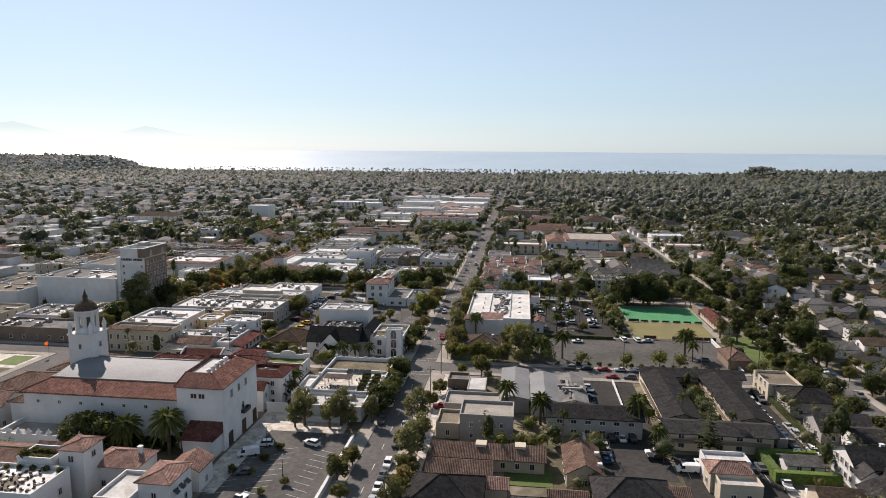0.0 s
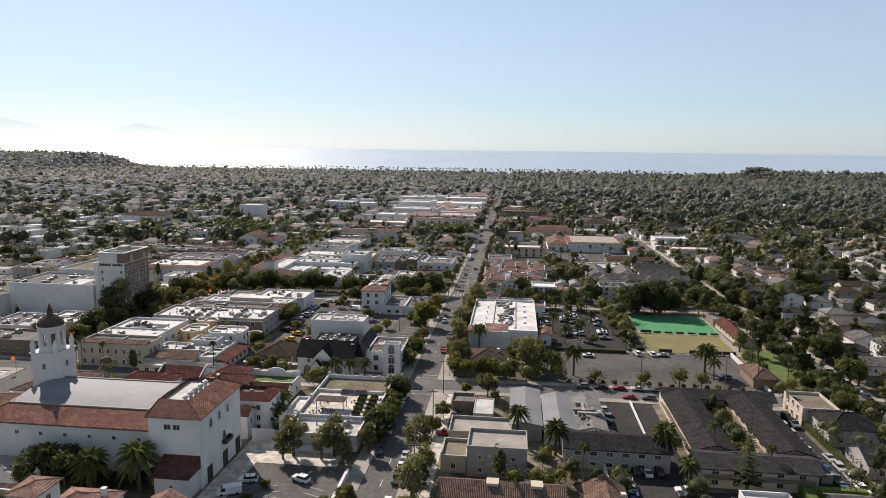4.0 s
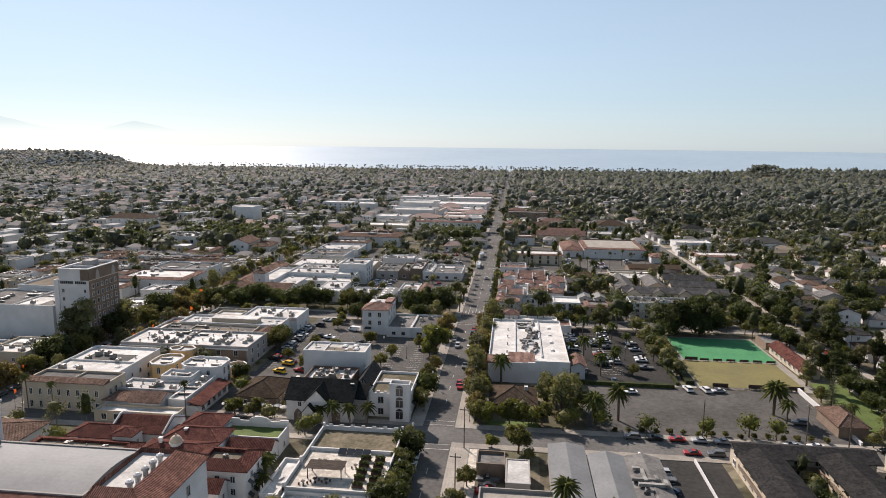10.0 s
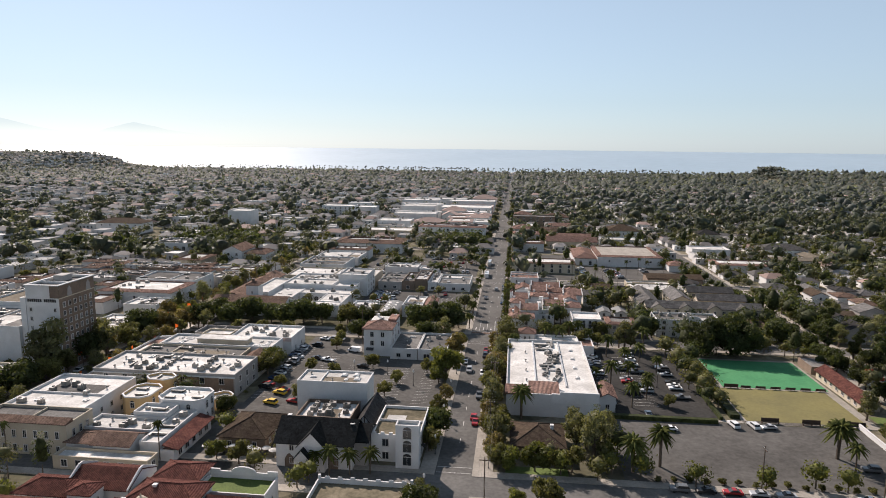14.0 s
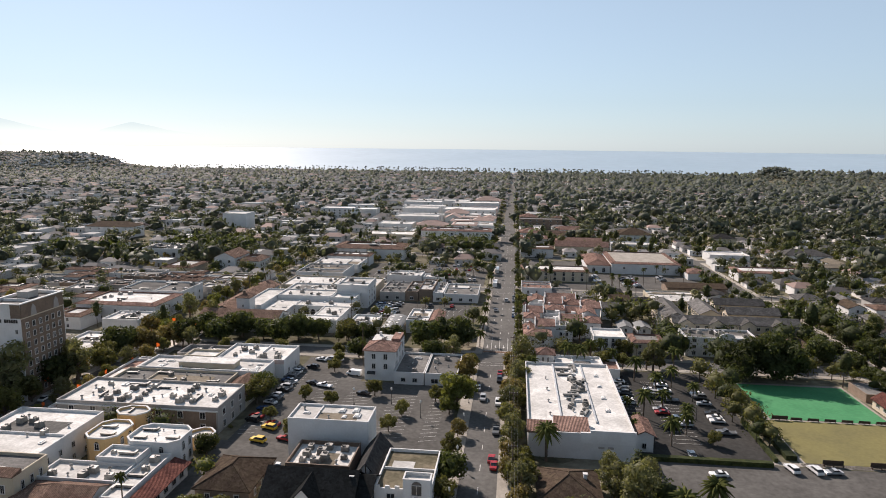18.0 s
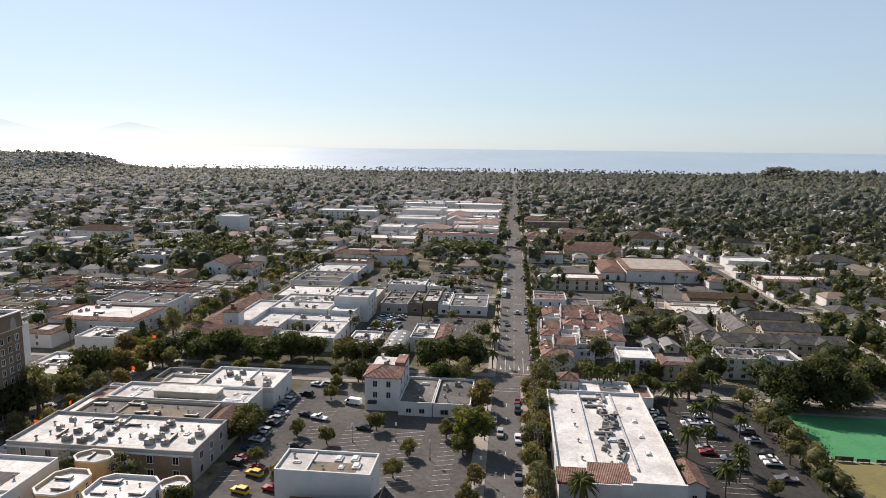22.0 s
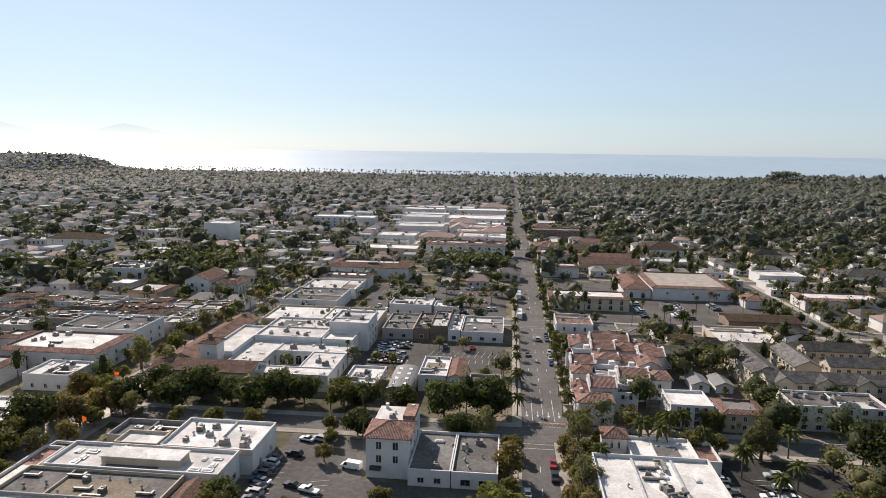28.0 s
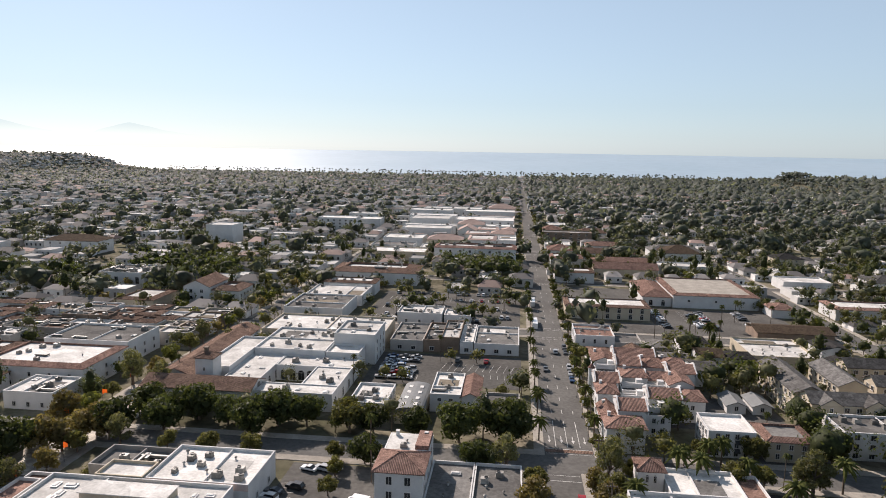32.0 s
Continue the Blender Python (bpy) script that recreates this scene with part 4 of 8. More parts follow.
    part("balcony", Mesh().box(sx1, sx1 + 1.2, sy0 + 11, sy0 + 15, 6.2, 6.45).ring(sx1, sx1 + 1.2, sy0 + 11, sy0 + 15, 6.45, 7.3, .08), DARKMETAL, e, "dark iron balcony")
    # low wings in front
    m = Mesh().box(sx0 + 4.0, sx1 - .6, sy0 - 5.6, sy0 + .02, -1.5, 5.4)
    part("side_wing", m, STUCCO, e)
    part("side_wing_roof", Mesh().extrude([(sy0 - 6.1, 5.4), (sy0 - 6.1, 5.7), (sy0, 8.4), (sy0, 5.4)], sx0 + 3.5, sx1 - .2), REDTILE, e, "dark red tiled lean-to roof")
    windows(e, sx0 + 4.0, sx1 - .6, sy0 - 5.6, sy0, 1, "S", 6, .8, 1.2, first=3.2)
    m = Mesh().box(ax - 1, ax + 24, ay - 10, ay - 9.4, -1.5, 5.0).box(ax - 1, ax - .4, ay - 9.4, ay + .1, -1.5, 5.0).box(ax + 23.4, ax + 24, ay - 9.4, ay + .1, -1.5, 5)
    part("terrace_wall", m, STUCCO, e)
    part("terrace", Mesh().box(ax - .4, ax + 23.4, ay - 9.4, ay, 3.4, 3.7), CONCRETE, e)
    for i in range(9):
        part("finial", Mesh().lathe(ax + i * 2.9, ay - 9.7, [(.55, 5), (.55, 5.5), (.8, 5.6), (.3, 6.1), (.12, 6.6)], 8), STUCCO, e)
    part("west_wing", Mesh().box(ax - 6, ax, ay + 2, by - 4, -1.5, 8.5), STUCCO, e)
    part("west_wing_roof", hip(ax - 6, ax - .3, ay + 2, by - 4, 8.5, 1.6), OLDTILE, e)
    t = thing("bell_tower", "white stucco bell tower with arched belfry and a dark dome", "tower", -98.3, 190.8)
    part("shaft", Mesh().box(-4, 4, -4, 4, 0, 22.4, top=.15), STUCCO, t)
    part("cornice", Mesh().box(-4.15, 4.15, -4.15, 4.15, 22.4, 22.9), STUCCO, t)
    for sx in (-1, 1):
        for sy in (-1, 1):
            part("finial", Mesh().lathe(sx * 3.4, sy * 3.4, [(.6, 22.9), (.6, 24.3), (.8, 24.4), (.75, 24.8), (.15, 26.6)], 8), STUCCO, t)
    part("belfry", Mesh().lathe(0, 0, [(3.5, 22.9), (3.5, 24.3), (3.1, 24.3), (3.1, 24.6)], 8, turn=.39), STUCCO, t)
    for i in range(8):
        w = 2 * math.pi * i / 8 + .39
        part("pier", Mesh().tube((2.9 * math.cos(w), 2.9 * math.sin(w), 24.3), (2.9 * math.cos(w), 2.9 * math.sin(w), 29.2), .66, .62, 6), STUCCO, t)
    part("bell_floor", Mesh().lathe(0, 0, [(1.4, 24.3), (1.4, 28.6)], 8, turn=.39), BROWNWALL, t)
    part("arches", Mesh().lathe(0, 0, [(3.2, 28.0), (3.3, 29.2), (2.0, 29.2), (2.0, 28.4)], 8, turn=.39), STUCCO, t)
    part("belfry_cornice", Mesh().lathe(0, 0, [(3.4, 29.2), (3.75, 29.5), (3.75, 29.9), (3.3, 30.1)], 8, turn=.39), STUCCO, t)
    part("dome", Mesh().lathe(0, 0, [(3.5, 30.0), (3.2, 31.0), (2.4, 32.0), (1.3, 32.8), (.75, 33.1), (.7, 33.9), (.85, 34.0), (.5, 34.7), (.08, 36.3)], 16), BROWNSHINGLE, t, "dark brown tiled dome with a spike")
    windows(t, -4, 4, -4, 4, 1, "SE", 9, .8, 1.5, first=19)


theatre()


def coping(e, a, b, c, d, h, rise):
    """White gable parapets that stand proud of a roof whose ridge runs along x."""
    for x in (a - .55, b + .2):
        part("gable_parapet", Mesh().extrude([(c - .6, h - 1.2), (d + .6, h - 1.2), (d + .6, h + .35), (.7, h + rise + .75), (-.7, h + rise + .75), (c - .6, h + .35)], x, x + .35), STUCCO, e)


# --- the white villas and terraces round the theatre's lot
def villas():
    def terrace(e, a, b, c, d):
        chimney(e, a + 3, d - 2, 9, 2.6, 2.4)
        for x in (b - 3, b - 8, b - 14):
            awning(e, x, c, 5, 1.8)
    bld("hotel_wing", "white stucco hotel wing with a roof terrace", -84, -62, 119, 131, 9, "flat", win=W(2, "SE"), ex=terrace)
    zt = gz(125) + 8.0
    hr = random.Random(8)
    tb = new("terrace_table")
    tagged(tb, "white round table with four dark chairs on the roof terrace", "table")
    part("tabletop", Mesh().lathe(0, 0, [(.6, .7), (.6, .76)], 10), FABRIC, tb)
    part("pedestal", Mesh().lathe(0, 0, [(.3, 0), (.05, .06), (.05, .7)], 6), GALV, tb)
    for k in range(4):
        w = k * 1.57 + .4
        part("chair", Mesh().box(1.0 * math.cos(w) - .24, 1.0 * math.cos(w) + .24, 1.0 * math.sin(w) - .24, 1.0 * math.sin(w) + .24, 0, .46).box(1.25 * math.cos(w) - .2, 1.25 * math.cos(w) + .2, 1.25 * math.sin(w) - .2, 1.25 * math.sin(w) + .2, .4, .9), DARKWOOD, tb)
    for i in range(14):
        place(tb, -79.5 + (i % 5) * 3.7 + hr.uniform(-.5, .5), 121.8 + (i // 5) * 3.1 + hr.uniform(-.4, .4), zt, hr.uniform(0, 90), 1, "terrace tables of the hotel")
    bld("hotel_wing", "raised white roof terrace with dark planting", -75, -66.6, 131.3, 137.4, 10.6, "flat", rm=GREYROOF, par=1.2, win=W(1, "SE"))
    bld("hotel_wing", "narrow white hotel range with a tile gable", -75, -66.6, 137.6, 141, 9.4, "gx", rm=TILE, rise=1.2)
    for i in range(9):
        tree("shrub", -74 + (i % 5) * 1.6, 132.6 + (i // 5) * 3.2, .5, gz(134) + 9.4)
    for i in range(7):
        tree("shrub", -83 + i * 3.2, 130, .5, zt)
    bld("hotel_wing", "white stucco pavilion with a tile hip roof", -66, -60, 133, 140, 12, "hip", win=W(1, "SE", first=10, w=1.4))
    bld("hotel_wing", "white hotel wing under brown clay tiles", -96, -75.4, 134, 146, 6, "hip", rm=OLDTILE, win=W(1, "SE"))
    bld("house", "white villa with a red clay hip roof", -62.5, -50.8, 138, 147, 6, "hip", win=W(1, "SE"), rise=2.2, ex=lambda e, a, b, c, d: chimney(e, b - 2, 1, 7.2))
    bld("annex", "low white annex with a flat pale roof", -52.5, -44.6, 125, 137, 6, "flat", win=W(1, "S"))
    bld("house", "white two-storey villa with a red hip roof", -44.4, -37.2, 128.5, 138, 8, "hip", win=W(2, "SE", step=2.6, storey=3.2),
        ex=lambda e, a, b, c, d: [awning(e, b, c + 2 + 2.4 * i, 5, 1.4, "E") for i in range(3)])
    bld("house", "small white villa with red tiles", -44, -36.5, 140, 147, 5.5, "gy", win=W(1, "SE"))
    bld("house", "white villa with a low tile roof", -58, -47, 115, 123, 6, "gx", win=W(1, "SE"))
    bld("house", "white court house with a brown tile hip roof", -126, -108, 181, 197, 6, "hip", rm=OLDTILE, win=W(1, "SE"))
    bld("house", "white court house with a red tile gable", -128, -108.5, 163, 178, 6, "gx", rm=TILE, win=W(1, "SE"))
    # behind the theatre
    bld("shop_row", "white shop row with red tile roofs", -68, -51, 204.6, 211.6, 7, "hip", rm=REDTILE, win=W(2, "SE"), ex=lambda e, a, b, c, d: chimney(e, a + 4, 0, 8, 1.5, .8))
    cu = thing("cupola", "small white round cupola on a red tile roof", "cupola", -60, 208, gz(208) + 7.9)
    part("drum", Mesh().lathe(0, 0, [(1.5, -.4), (1.5, .7), (1.65, .7), (1.65, .9)], 14), STUCCO, cu)
    part("dome", Mesh().lathe(0, 0, [(1.55, .9), (1.35, 1.7), (.8, 2.3), (.2, 2.55), (.12, 3.0), (.03, 3.1)], 14), CREAM, cu)

    def lawn_crest(e, a, b, c, d):
        m = Mesh().box(a, b, d - .3, d + .05, 5.2, 6.0)
        for x in (a + 1.2, b - 1.2):
            m.box(x - 1.2, x + 1.2, d - .32, d + .07, 6.0, 6.5)
        pts = [(3.0 * math.cos(w * math.pi / 8), 6.0 + 1.3 * math.sin(w * math.pi / 8)) for w in range(9)]
        m.v, n = m.v + [(p, y, q) for y in (d - .32, d + .07) for p, q in pts], len(m.v)
        m.f += [tuple(range(n, n + 9)), tuple(reversed(range(n + 9, n + 18)))] + [(n + q, n + 9 + q, n + 10 + q, n + 1 + q) for q in range(8)]
        m.k += [0] * 10
        part("crest", m, STUCCO, e, "curved white parapet")
    bld("shop_row", "white flat-roofed shop with a green artificial lawn on its roof", -55.2, -38.8, 220.6, 229, 5.2, "flat", rm=LAWN, par=.9, win=W(1, "SE"), ex=lawn_crest)
    bld("shop_row", "low white shop with red tiles in front of a roof lawn", -50.6, -38.8, 215.4, 220.3, 4.4, "gx", rm=REDTILE, rise=1.5, over=.3, win=W(1, "SE"))
    bld("shop_row", "white shop with a broad red tile hip roof", -66.8, -51.6, 213, 222, 6.3, "hip", rm=REDTILE, win=W(1, "SE"), rise=2.2, ex=lambda e, a, b, c, d: chimney(e, a + 5, -1, 7, 1.4, .8))
    bld("shop_row", "white shop with a red tile hip roof behind another", -66, -55.6, 223, 231, 6.3, "hip", rm=REDTILE, rise=1.9)
    bld("shop_row", "white gabled shop with an arched parapet and red tiles", -83, -69, 217.4, 228, 6.2, "gx", rm=REDTILE, rise=2.2, ex=lambda e, a, b, c, d: coping(e, a, b, c, d, 6.2, 2.2))
    bld("shop_row", "white shop with a long red tile hip roof", -93, -79.8, 213.6, 221.5, 5.8, "hip", rm=REDTILE, rise=2, win=W(1, "SE"))
    bld("shop_row", "narrow white two-storey shop with red tiles and small windows", -79.4, -74.2, 212, 217, 7.4, "hip", rm=REDTILE, rise=1.3, win=W(2, "SE", step=1.9, w=.8, h=1.0))
    bld("shop_row", "white arcade with low red tiles round a tan deck", -99, -71, 203, 211.6, 5.8, "skirt", rm=REDTILE, deck=TANROOF, wide=2.2, rise=1.1, win=W(1, "S"))
    plant(-95, -76, 205.6, 209.4, 6.1, 6, (0, 0, 1), .6)
    bld("apartment_house", "white three-storey flats with red tile roofs and awnings", -49.6, -36.4, 194, 204, 9.5, "skirt", rm=REDTILE, deck=TANROOF, wide=2.6, rise=1.5, win=W(3, "SE", step=2.6, storey=2.9, first=1.7),
        ex=lambda e, a, b, c, d: [awning(e, b, c + 1.6 + 2.6 * i, z, 1.4, "E") for i in range(4) for z in (3, 6)])
    bld("apartment_house", "lower white front of the flats with red tiles", -48, -40.6, 189, 193.7, 7.2, "gx", rm=REDTILE, rise=1.5, win=W(2, "SE", step=2.4, w=.9, storey=2.9, first=1.7))
    plant(-46, -41, 196.8, 201, 10.0, 3, (0, 0, 1), .7)
    bld("theatre_foyer", "low hall with a broad brown tile roof", -124, -106, 205, 224, 4.2, "hip", rm=OLDTILE, rise=3, cat="building")


villas()


# --- the roof-terrace building
def patio():
    take(-34, -4, 185, 231)

    def scallops(e, a, b, c, d):
        for x in (a, b - .6):
            for y in (c, -4, d - .6):
                part("pier", Mesh().box(x, x + .6, y, y + .6, 4.5, 6.6), STUCCO, e)
        for i in range(7):
            part("crest", Mesh().box(a + 1.5 + i * 3, a + 2.7 + i * 3, d - .35, d + .05, 5.6, 6.2, top=.12), STUCCO, e)
    e = bld("restaurant", "white building with a furnished roof terrace", -29, -6.8, 196, 229, 5.6, "flat", rm=MOSSROOF, par=1.1, win=W(1, "E", step=4), ex=scallops)
    part("terrace_floor", Mesh().box(-10.6, 10.6, -16.2, 3.5, 4.52, 4.62), PAVER, e, "pale tiled terrace floor")
    part("partition", Mesh().box(-10.8, 10.8, 3.5, 3.9, 4.4, 5.5), STUCCO, e)
    bld("restaurant_wing", "low white wing with a pale flat roof", -33.5, -29.4, 194, 211, 4.6, "flat", win=W(1, "S"))
    bld("restaurant_kitchen", "low white block with roof fans", -28, -9, 185.5, 195.6, 4.6, "flat", win=W(1, "S"))
    plant(-27, -10, 186, 195, 4.0, 6, (0, 0, 1, 2))
    z = gz(212) + 4.63
    for i in range(10):
        pl = thing("planter", "dark planter box with shrubs on the terrace", "planter", -12.6 + 3.6 * (i % 2) - .1 * i, 199.5 + 3.2 * (i // 2), z, group="terrace planters")
        part("box", Mesh().box(-1.2, 1.2, -.5, .5, 0, .7), DARKWOOD, pl)
        part("shrub", leaf_cloud([(x, 0, 1.0, .6) for x in (-.7, .1, .8)], 80, .28, 11 + i), FOLIAGE[1], pl)
    pg = thing("pergola", "dark pergola with slats over the terrace bar", "pergola", -21, 204, z)
    for sx in (-4, 4):
        for sy in (-1.8, 1.8):
            part("post", Mesh().box(sx - .1, sx + .1, sy - .1, sy + .1, 0, 2.6), DARKWOOD, pg)
    for i in range(14):
        part("slat", Mesh().box(-4.4, 4.4, -2.1 + i * .32, -1.95 + i * .32, 2.6, 2.75), DARKWOOD, pg)
    so = thing("solar_array", "low rack of dark solar panels on the roof", "solar panel", -17, 215, z)
    for i in range(4):
        part("panel", Mesh().extrude([(-.9, .3), (.9, 1.1), (.9, 1.18), (-.9, .38)], -4 + i * 2.05, -2.05 + i * 2.05), GLASS, so)
    part("rack", Mesh().box(-4, 4.1, -.8, .8, 0, .28), GALV, so)
    r = random.Random(3)
    for i in range(9):
        x, y = r.uniform(-26, -14), r.choice((199.5, 201, 207, 208.5, 210))
        tb = thing("patio_table", "round dark table with stools on the terrace", "table", x, y, z, group="terrace tables")
        part("tabletop", Mesh().lathe(0, 0, [(.55, .72), (.55, .76)], 10), DARKWOOD, tb)
        part("pedestal", Mesh().lathe(0, 0, [(.3, 0), (.06, .05), (.06, .72)], 6), DARKMETAL, tb)
        for k in range(4):
            w = k * 1.57 + .4
            part("stool", Mesh().lathe(.95 * math.cos(w), .95 * math.sin(w), [(.22, 0), (.2, .45), (.24, .5)], 6), DARKWOOD, tb)

patio()


# --- the dark-roofed hall with pointed doorways and its white neighbours
def timbers(e, a, b, c, d):
    """Dark timbering on a white gable."""
    for i in range(7):
        x = a + (b - a) * (i + .1) / 6.2
        part("timber", Mesh().box(x - .1, x + .1, c - .1, c + .02, 2.6, 5.8 + max(0, 3.5 - abs(x) * 1.15)), DARKWOOD, e)
    for z in (2.5, 5.7):
        part("timber", Mesh().box(a, b, c - .12, c + .02, z - .12, z + .12), DARKWOOD, e)


def old_hall():
    def front(e, a, b, c, d):
        g, ends = gable(-3.4, 3.4, c - 2.2, c + 5, 7, 3.6, "y", .5)
        part("gable_roof", g, DARKROOF, e)
        part("gable_wall", ends, STUCCO, e)
        part("porch_wall", Mesh().box(-3.4, 3.4, c - 2.2, c + .1, -1, 7), STUCCO, e)
        g, ends = gable(-4, 0, c - 4, c - 2.2, 4.2, 2.4, "y", .3)
        part("porch_roof", g, DARKROOF, e)
        part("porch_gable", ends, STUCCO, e)
        part("porch", Mesh().box(-4, 0, c - 4, c - 2.2, -1, 4.2), STUCCO, e)
        for x in (-6.5, -2, 5.2):
            y = c - 4 if x == -2 else c - .02
            dr = Mesh()
            pts = [(-1.1, 0), (1.1, 0), (1.1, 2.2), (.6, 3.1), (0, 3.6), (-.6, 3.1), (-1.1, 2.2)]
            dr.face(*[(p, -.06, q) for p, q in pts])
            for p, q in zip(pts[1:], pts[2:] + pts[:1]):
                dr.tube((p[0], -.08, p[1]), (q[0], -.08, q[1]), .12, .12, 5)
            ob = part("pointed_door", dr, BROWNWALL, e, "brown pointed-arch door")
            ob.matrix_basis = pose(x, y - .03, .1)
        chimney(e, a + 1, 2, 9, 1.6)
        chimney(e, b - 1, -1, 9, 1.4)
    bld("old_hall", "cream gabled hall with a steep black roof and arched doors", -45, -25, 244.5, 257, 6.8, "gx", rm=DARKROOF, rise=4.2, win=W(2, "SE", step=4, arch=True, storey=3.4), ex=front, wall=STUCCO)
    bld("hall_annex", "flat-roofed annex with rows of rooftop machines", -44.5, -29, 258.5, 271, 8, "flat", wall=BROWNWALL, rm=WROOF, par=.9)
    plant(-44, -29.5, 259, 270.5, 7.15, 11, (0, 0, 0, 1))
    bld("stage_box", "tall plain white block with a flat roof", -49.2, -27.8, 274, 284, 12.6, "flat", par=.5)
    plant(-49, -28.5, 274.5, 283.5, 12.1, 6, (2, 2, 1))
    bld("gabled_house", "dark shingled house with a steep gable", -28, -21.5, 257.5, 274, 5.8, "gy", rm=SHINGLE, wall=STUCCO, rise=3.8, win=W(1, "SE"), ex=timbers)
    bld("gabled_house", "black-roofed link between the hall and the white block", -25, -21.6, 247, 257, 7, "gx", rm=DARKROOF, rise=2.5, wall=GREYWALL)

    def crown(e, a, b, c, d):
        for i in range(6):
            part("merlon", Mesh().box(a + .3 + i * 2.2, a + 1.3 + i * 2.2, c - .1, c + .3, 7.6, 8.3), STUCCO, e)
        for y in (c + 4, c + 10, c + 15):
            awning(e, b, y, 3, 1.8, "E")
    bld("office_house", "white castle-like office house with dark tall windows", -21.3, -8.6, 250.5, 270, 7.6, "flat", rm=MOSSROOF, win=W(2, "SE", step=3.2, w=1.7, h=2.0, storey=3.6), ex=crown)
    bld("corner_tower", "white square corner tower with big arched window", -14.2, -8.2, 247, 250.4, 11.8, "flat", win=W(3, "S", step=5, w=2.2, h=2.3, first=2.2, storey=3.6, arch=True), cat="tower", rm=WROOF)
    bld("cottage", "brown shingled cottage with cafe umbrellas in front", -64, -51, 252, 268, 3.6, "hip", rm=BROWNSHINGLE, wall=BROWNWALL, rise=3.4, win=W(1, "SE"))


old_hall()


# --- shops between the two avenues, and the retail sheds along the lot
def shops():
    def band(e, a, b, c, d):
        part("tile_band", Mesh().extrude([(c - .6, 9), (c - .6, 9.2), (c + 2.4, 10), (c + 2.4, 9)], a - .3, b + .3), OLDTILE, e, "band of brown clay tiles")
    bld("shop_building", "white two-storey shop building with a tile band", -128, -101, 242, 253, 9, "flat", wall=CREAM, win=W(2, "SE", step=2.3, w=1.0, h=2.0, storey=4), ex=band, rm=GREYROOF)
    bld("shop_building", "long white shop building with a pale roof", -129, -104.4, 253.3, 280, 8.6, "flat", win=W(2, "E", step=4))
    plant(-128, -105, 255, 279, 8.0, 9)
    bld("shop_building", "low shopfront with a pale terrace roof", -100.5, -75, 235.5, 240.4, 3.6, "flat", wall=CREAM, win=W(1, "SE", w=1.6, h=1.8))
    bld("shop_building", "white shop with brown clay tile gable", -93, -83, 240.7, 248.6, 4.8, "gx", rm=OLDTILE, rise=1.6, win=W(1, "S"))
    bld("shop_building", "white shop with brown clay tile hip", -101, -93.3, 241.5, 248.6, 4.4, "hip", rm=OLDTILE, rise=1.4)
    bld("shop_building", "white shop with a flat pale roof and vents", -101.5, -81.8, 249, 257.6, 5.6, "flat", win=W(1, "SE"))
    plant(-101, -82, 249.5, 257.3, 4.9, 8, (0, 1, 1, 0))
    bld("shop_building", "long narrow white shop with roof plant", -81.5, -76.2, 243, 264.4, 5.2, "flat", win=W(1, "E"))
    plant(-81.5, -76.2, 246, 264, 4.5, 5, (0, 0, 3))
    e = bld("shop_building", "lean-to shopfront with dark red tiles", -75.9, -72, 243, 264, 3.2, "flat", rm=TILE, par=.1, win=W(1, "E", step=3, w=1.8, h=1.8))
    part("lean_to", Mesh().extrude([(-10.6, 3.3), (10.6, 3.3), (10.6, 3.5), (-10.6, 3.5)], -2.2, 2.4), REDTILE, e, "dark red tiled lean-to roof").matrix_basis = pose(0, 0, .75, 0, 14, 0)
    bld("shop_building", "white shop block crowded with ducts", -92, -81.8, 257.9, 264.6, 6.8, "flat")
    plant(-92, -82, 258, 264.5, 6.1, 7, (3, 3, 0), .8)
    for x0, x1, y0, y1, h, wm in ((-101.4, -92.6, 265.5, 277, 8, YELLOW), (-89.6, -75.4, 265, 275.8, 8, STUCCO), (-102, -93, 280, 286.2, 8.4, YELLOW), (-79.5, -72.8, 277.5, 284, 4, YELLOW)):
        x, y, a, b, cut = (x0 + x1) / 2, (y0 + y1) / 2, (x1 - x0) / 2, (y1 - y0) / 2, 2.2
        e = thing("octagonal_shop", "white eight-sided shop with a parapet roof full of ducts" if wm is STUCCO else "ochre eight-sided shop with a white cornice", "building", x, y)
        take(x0, x1, y0, y1)

        def rim(o):
            p, q = a + o, b + o
            return [(-p + cut, -q), (p - cut, -q), (p, -q + cut), (p, q - cut), (p - cut, q), (-p + cut, q), (-p, q - cut), (-p, -q + cut)]

        def skin(prof):
            m = Mesh()
            for o, z in prof:
                m.v += [(*v, z) for v in rim(o)]
            for j in range(len(prof) - 1):
                for i in range(8):
                    k = (i + 1) % 8
                    m.f.append((j * 8 + i, j * 8 + k, j * 8 + 8 + k, j * 8 + 8 + i))
                    m.k.append(0)
            return m
        part("wall", skin([(0, -1), (0, h), (-.2, h), (-.2, h - 1)]), wm, e)
        part("cornice", skin([(.02, h - .4), (.12, h - .35), (.12, h + .05), (-.22, h + .05), (-.22, h - .1)]), STUCCO, e)
        r = skin([(-.18, h - .95), (-.18, h - .75)])
        r.f.append(tuple(range(8, 16)))
        r.k.append(0)
        part("roof", r, WROOF, e)
        windows(e, -a, a, -b, b, 2 if h > 5 else 1, "SE", 2.6, 1.2, 1.7, storey=3.6, arch=True, margin=cut)
        plant(x0 + .6, x1 - .6, y0 + .6, y1 - .6, h - .75, int((x1 - x0) * (y1 - y0) / 22), (3, 3, 0, 1), .75)
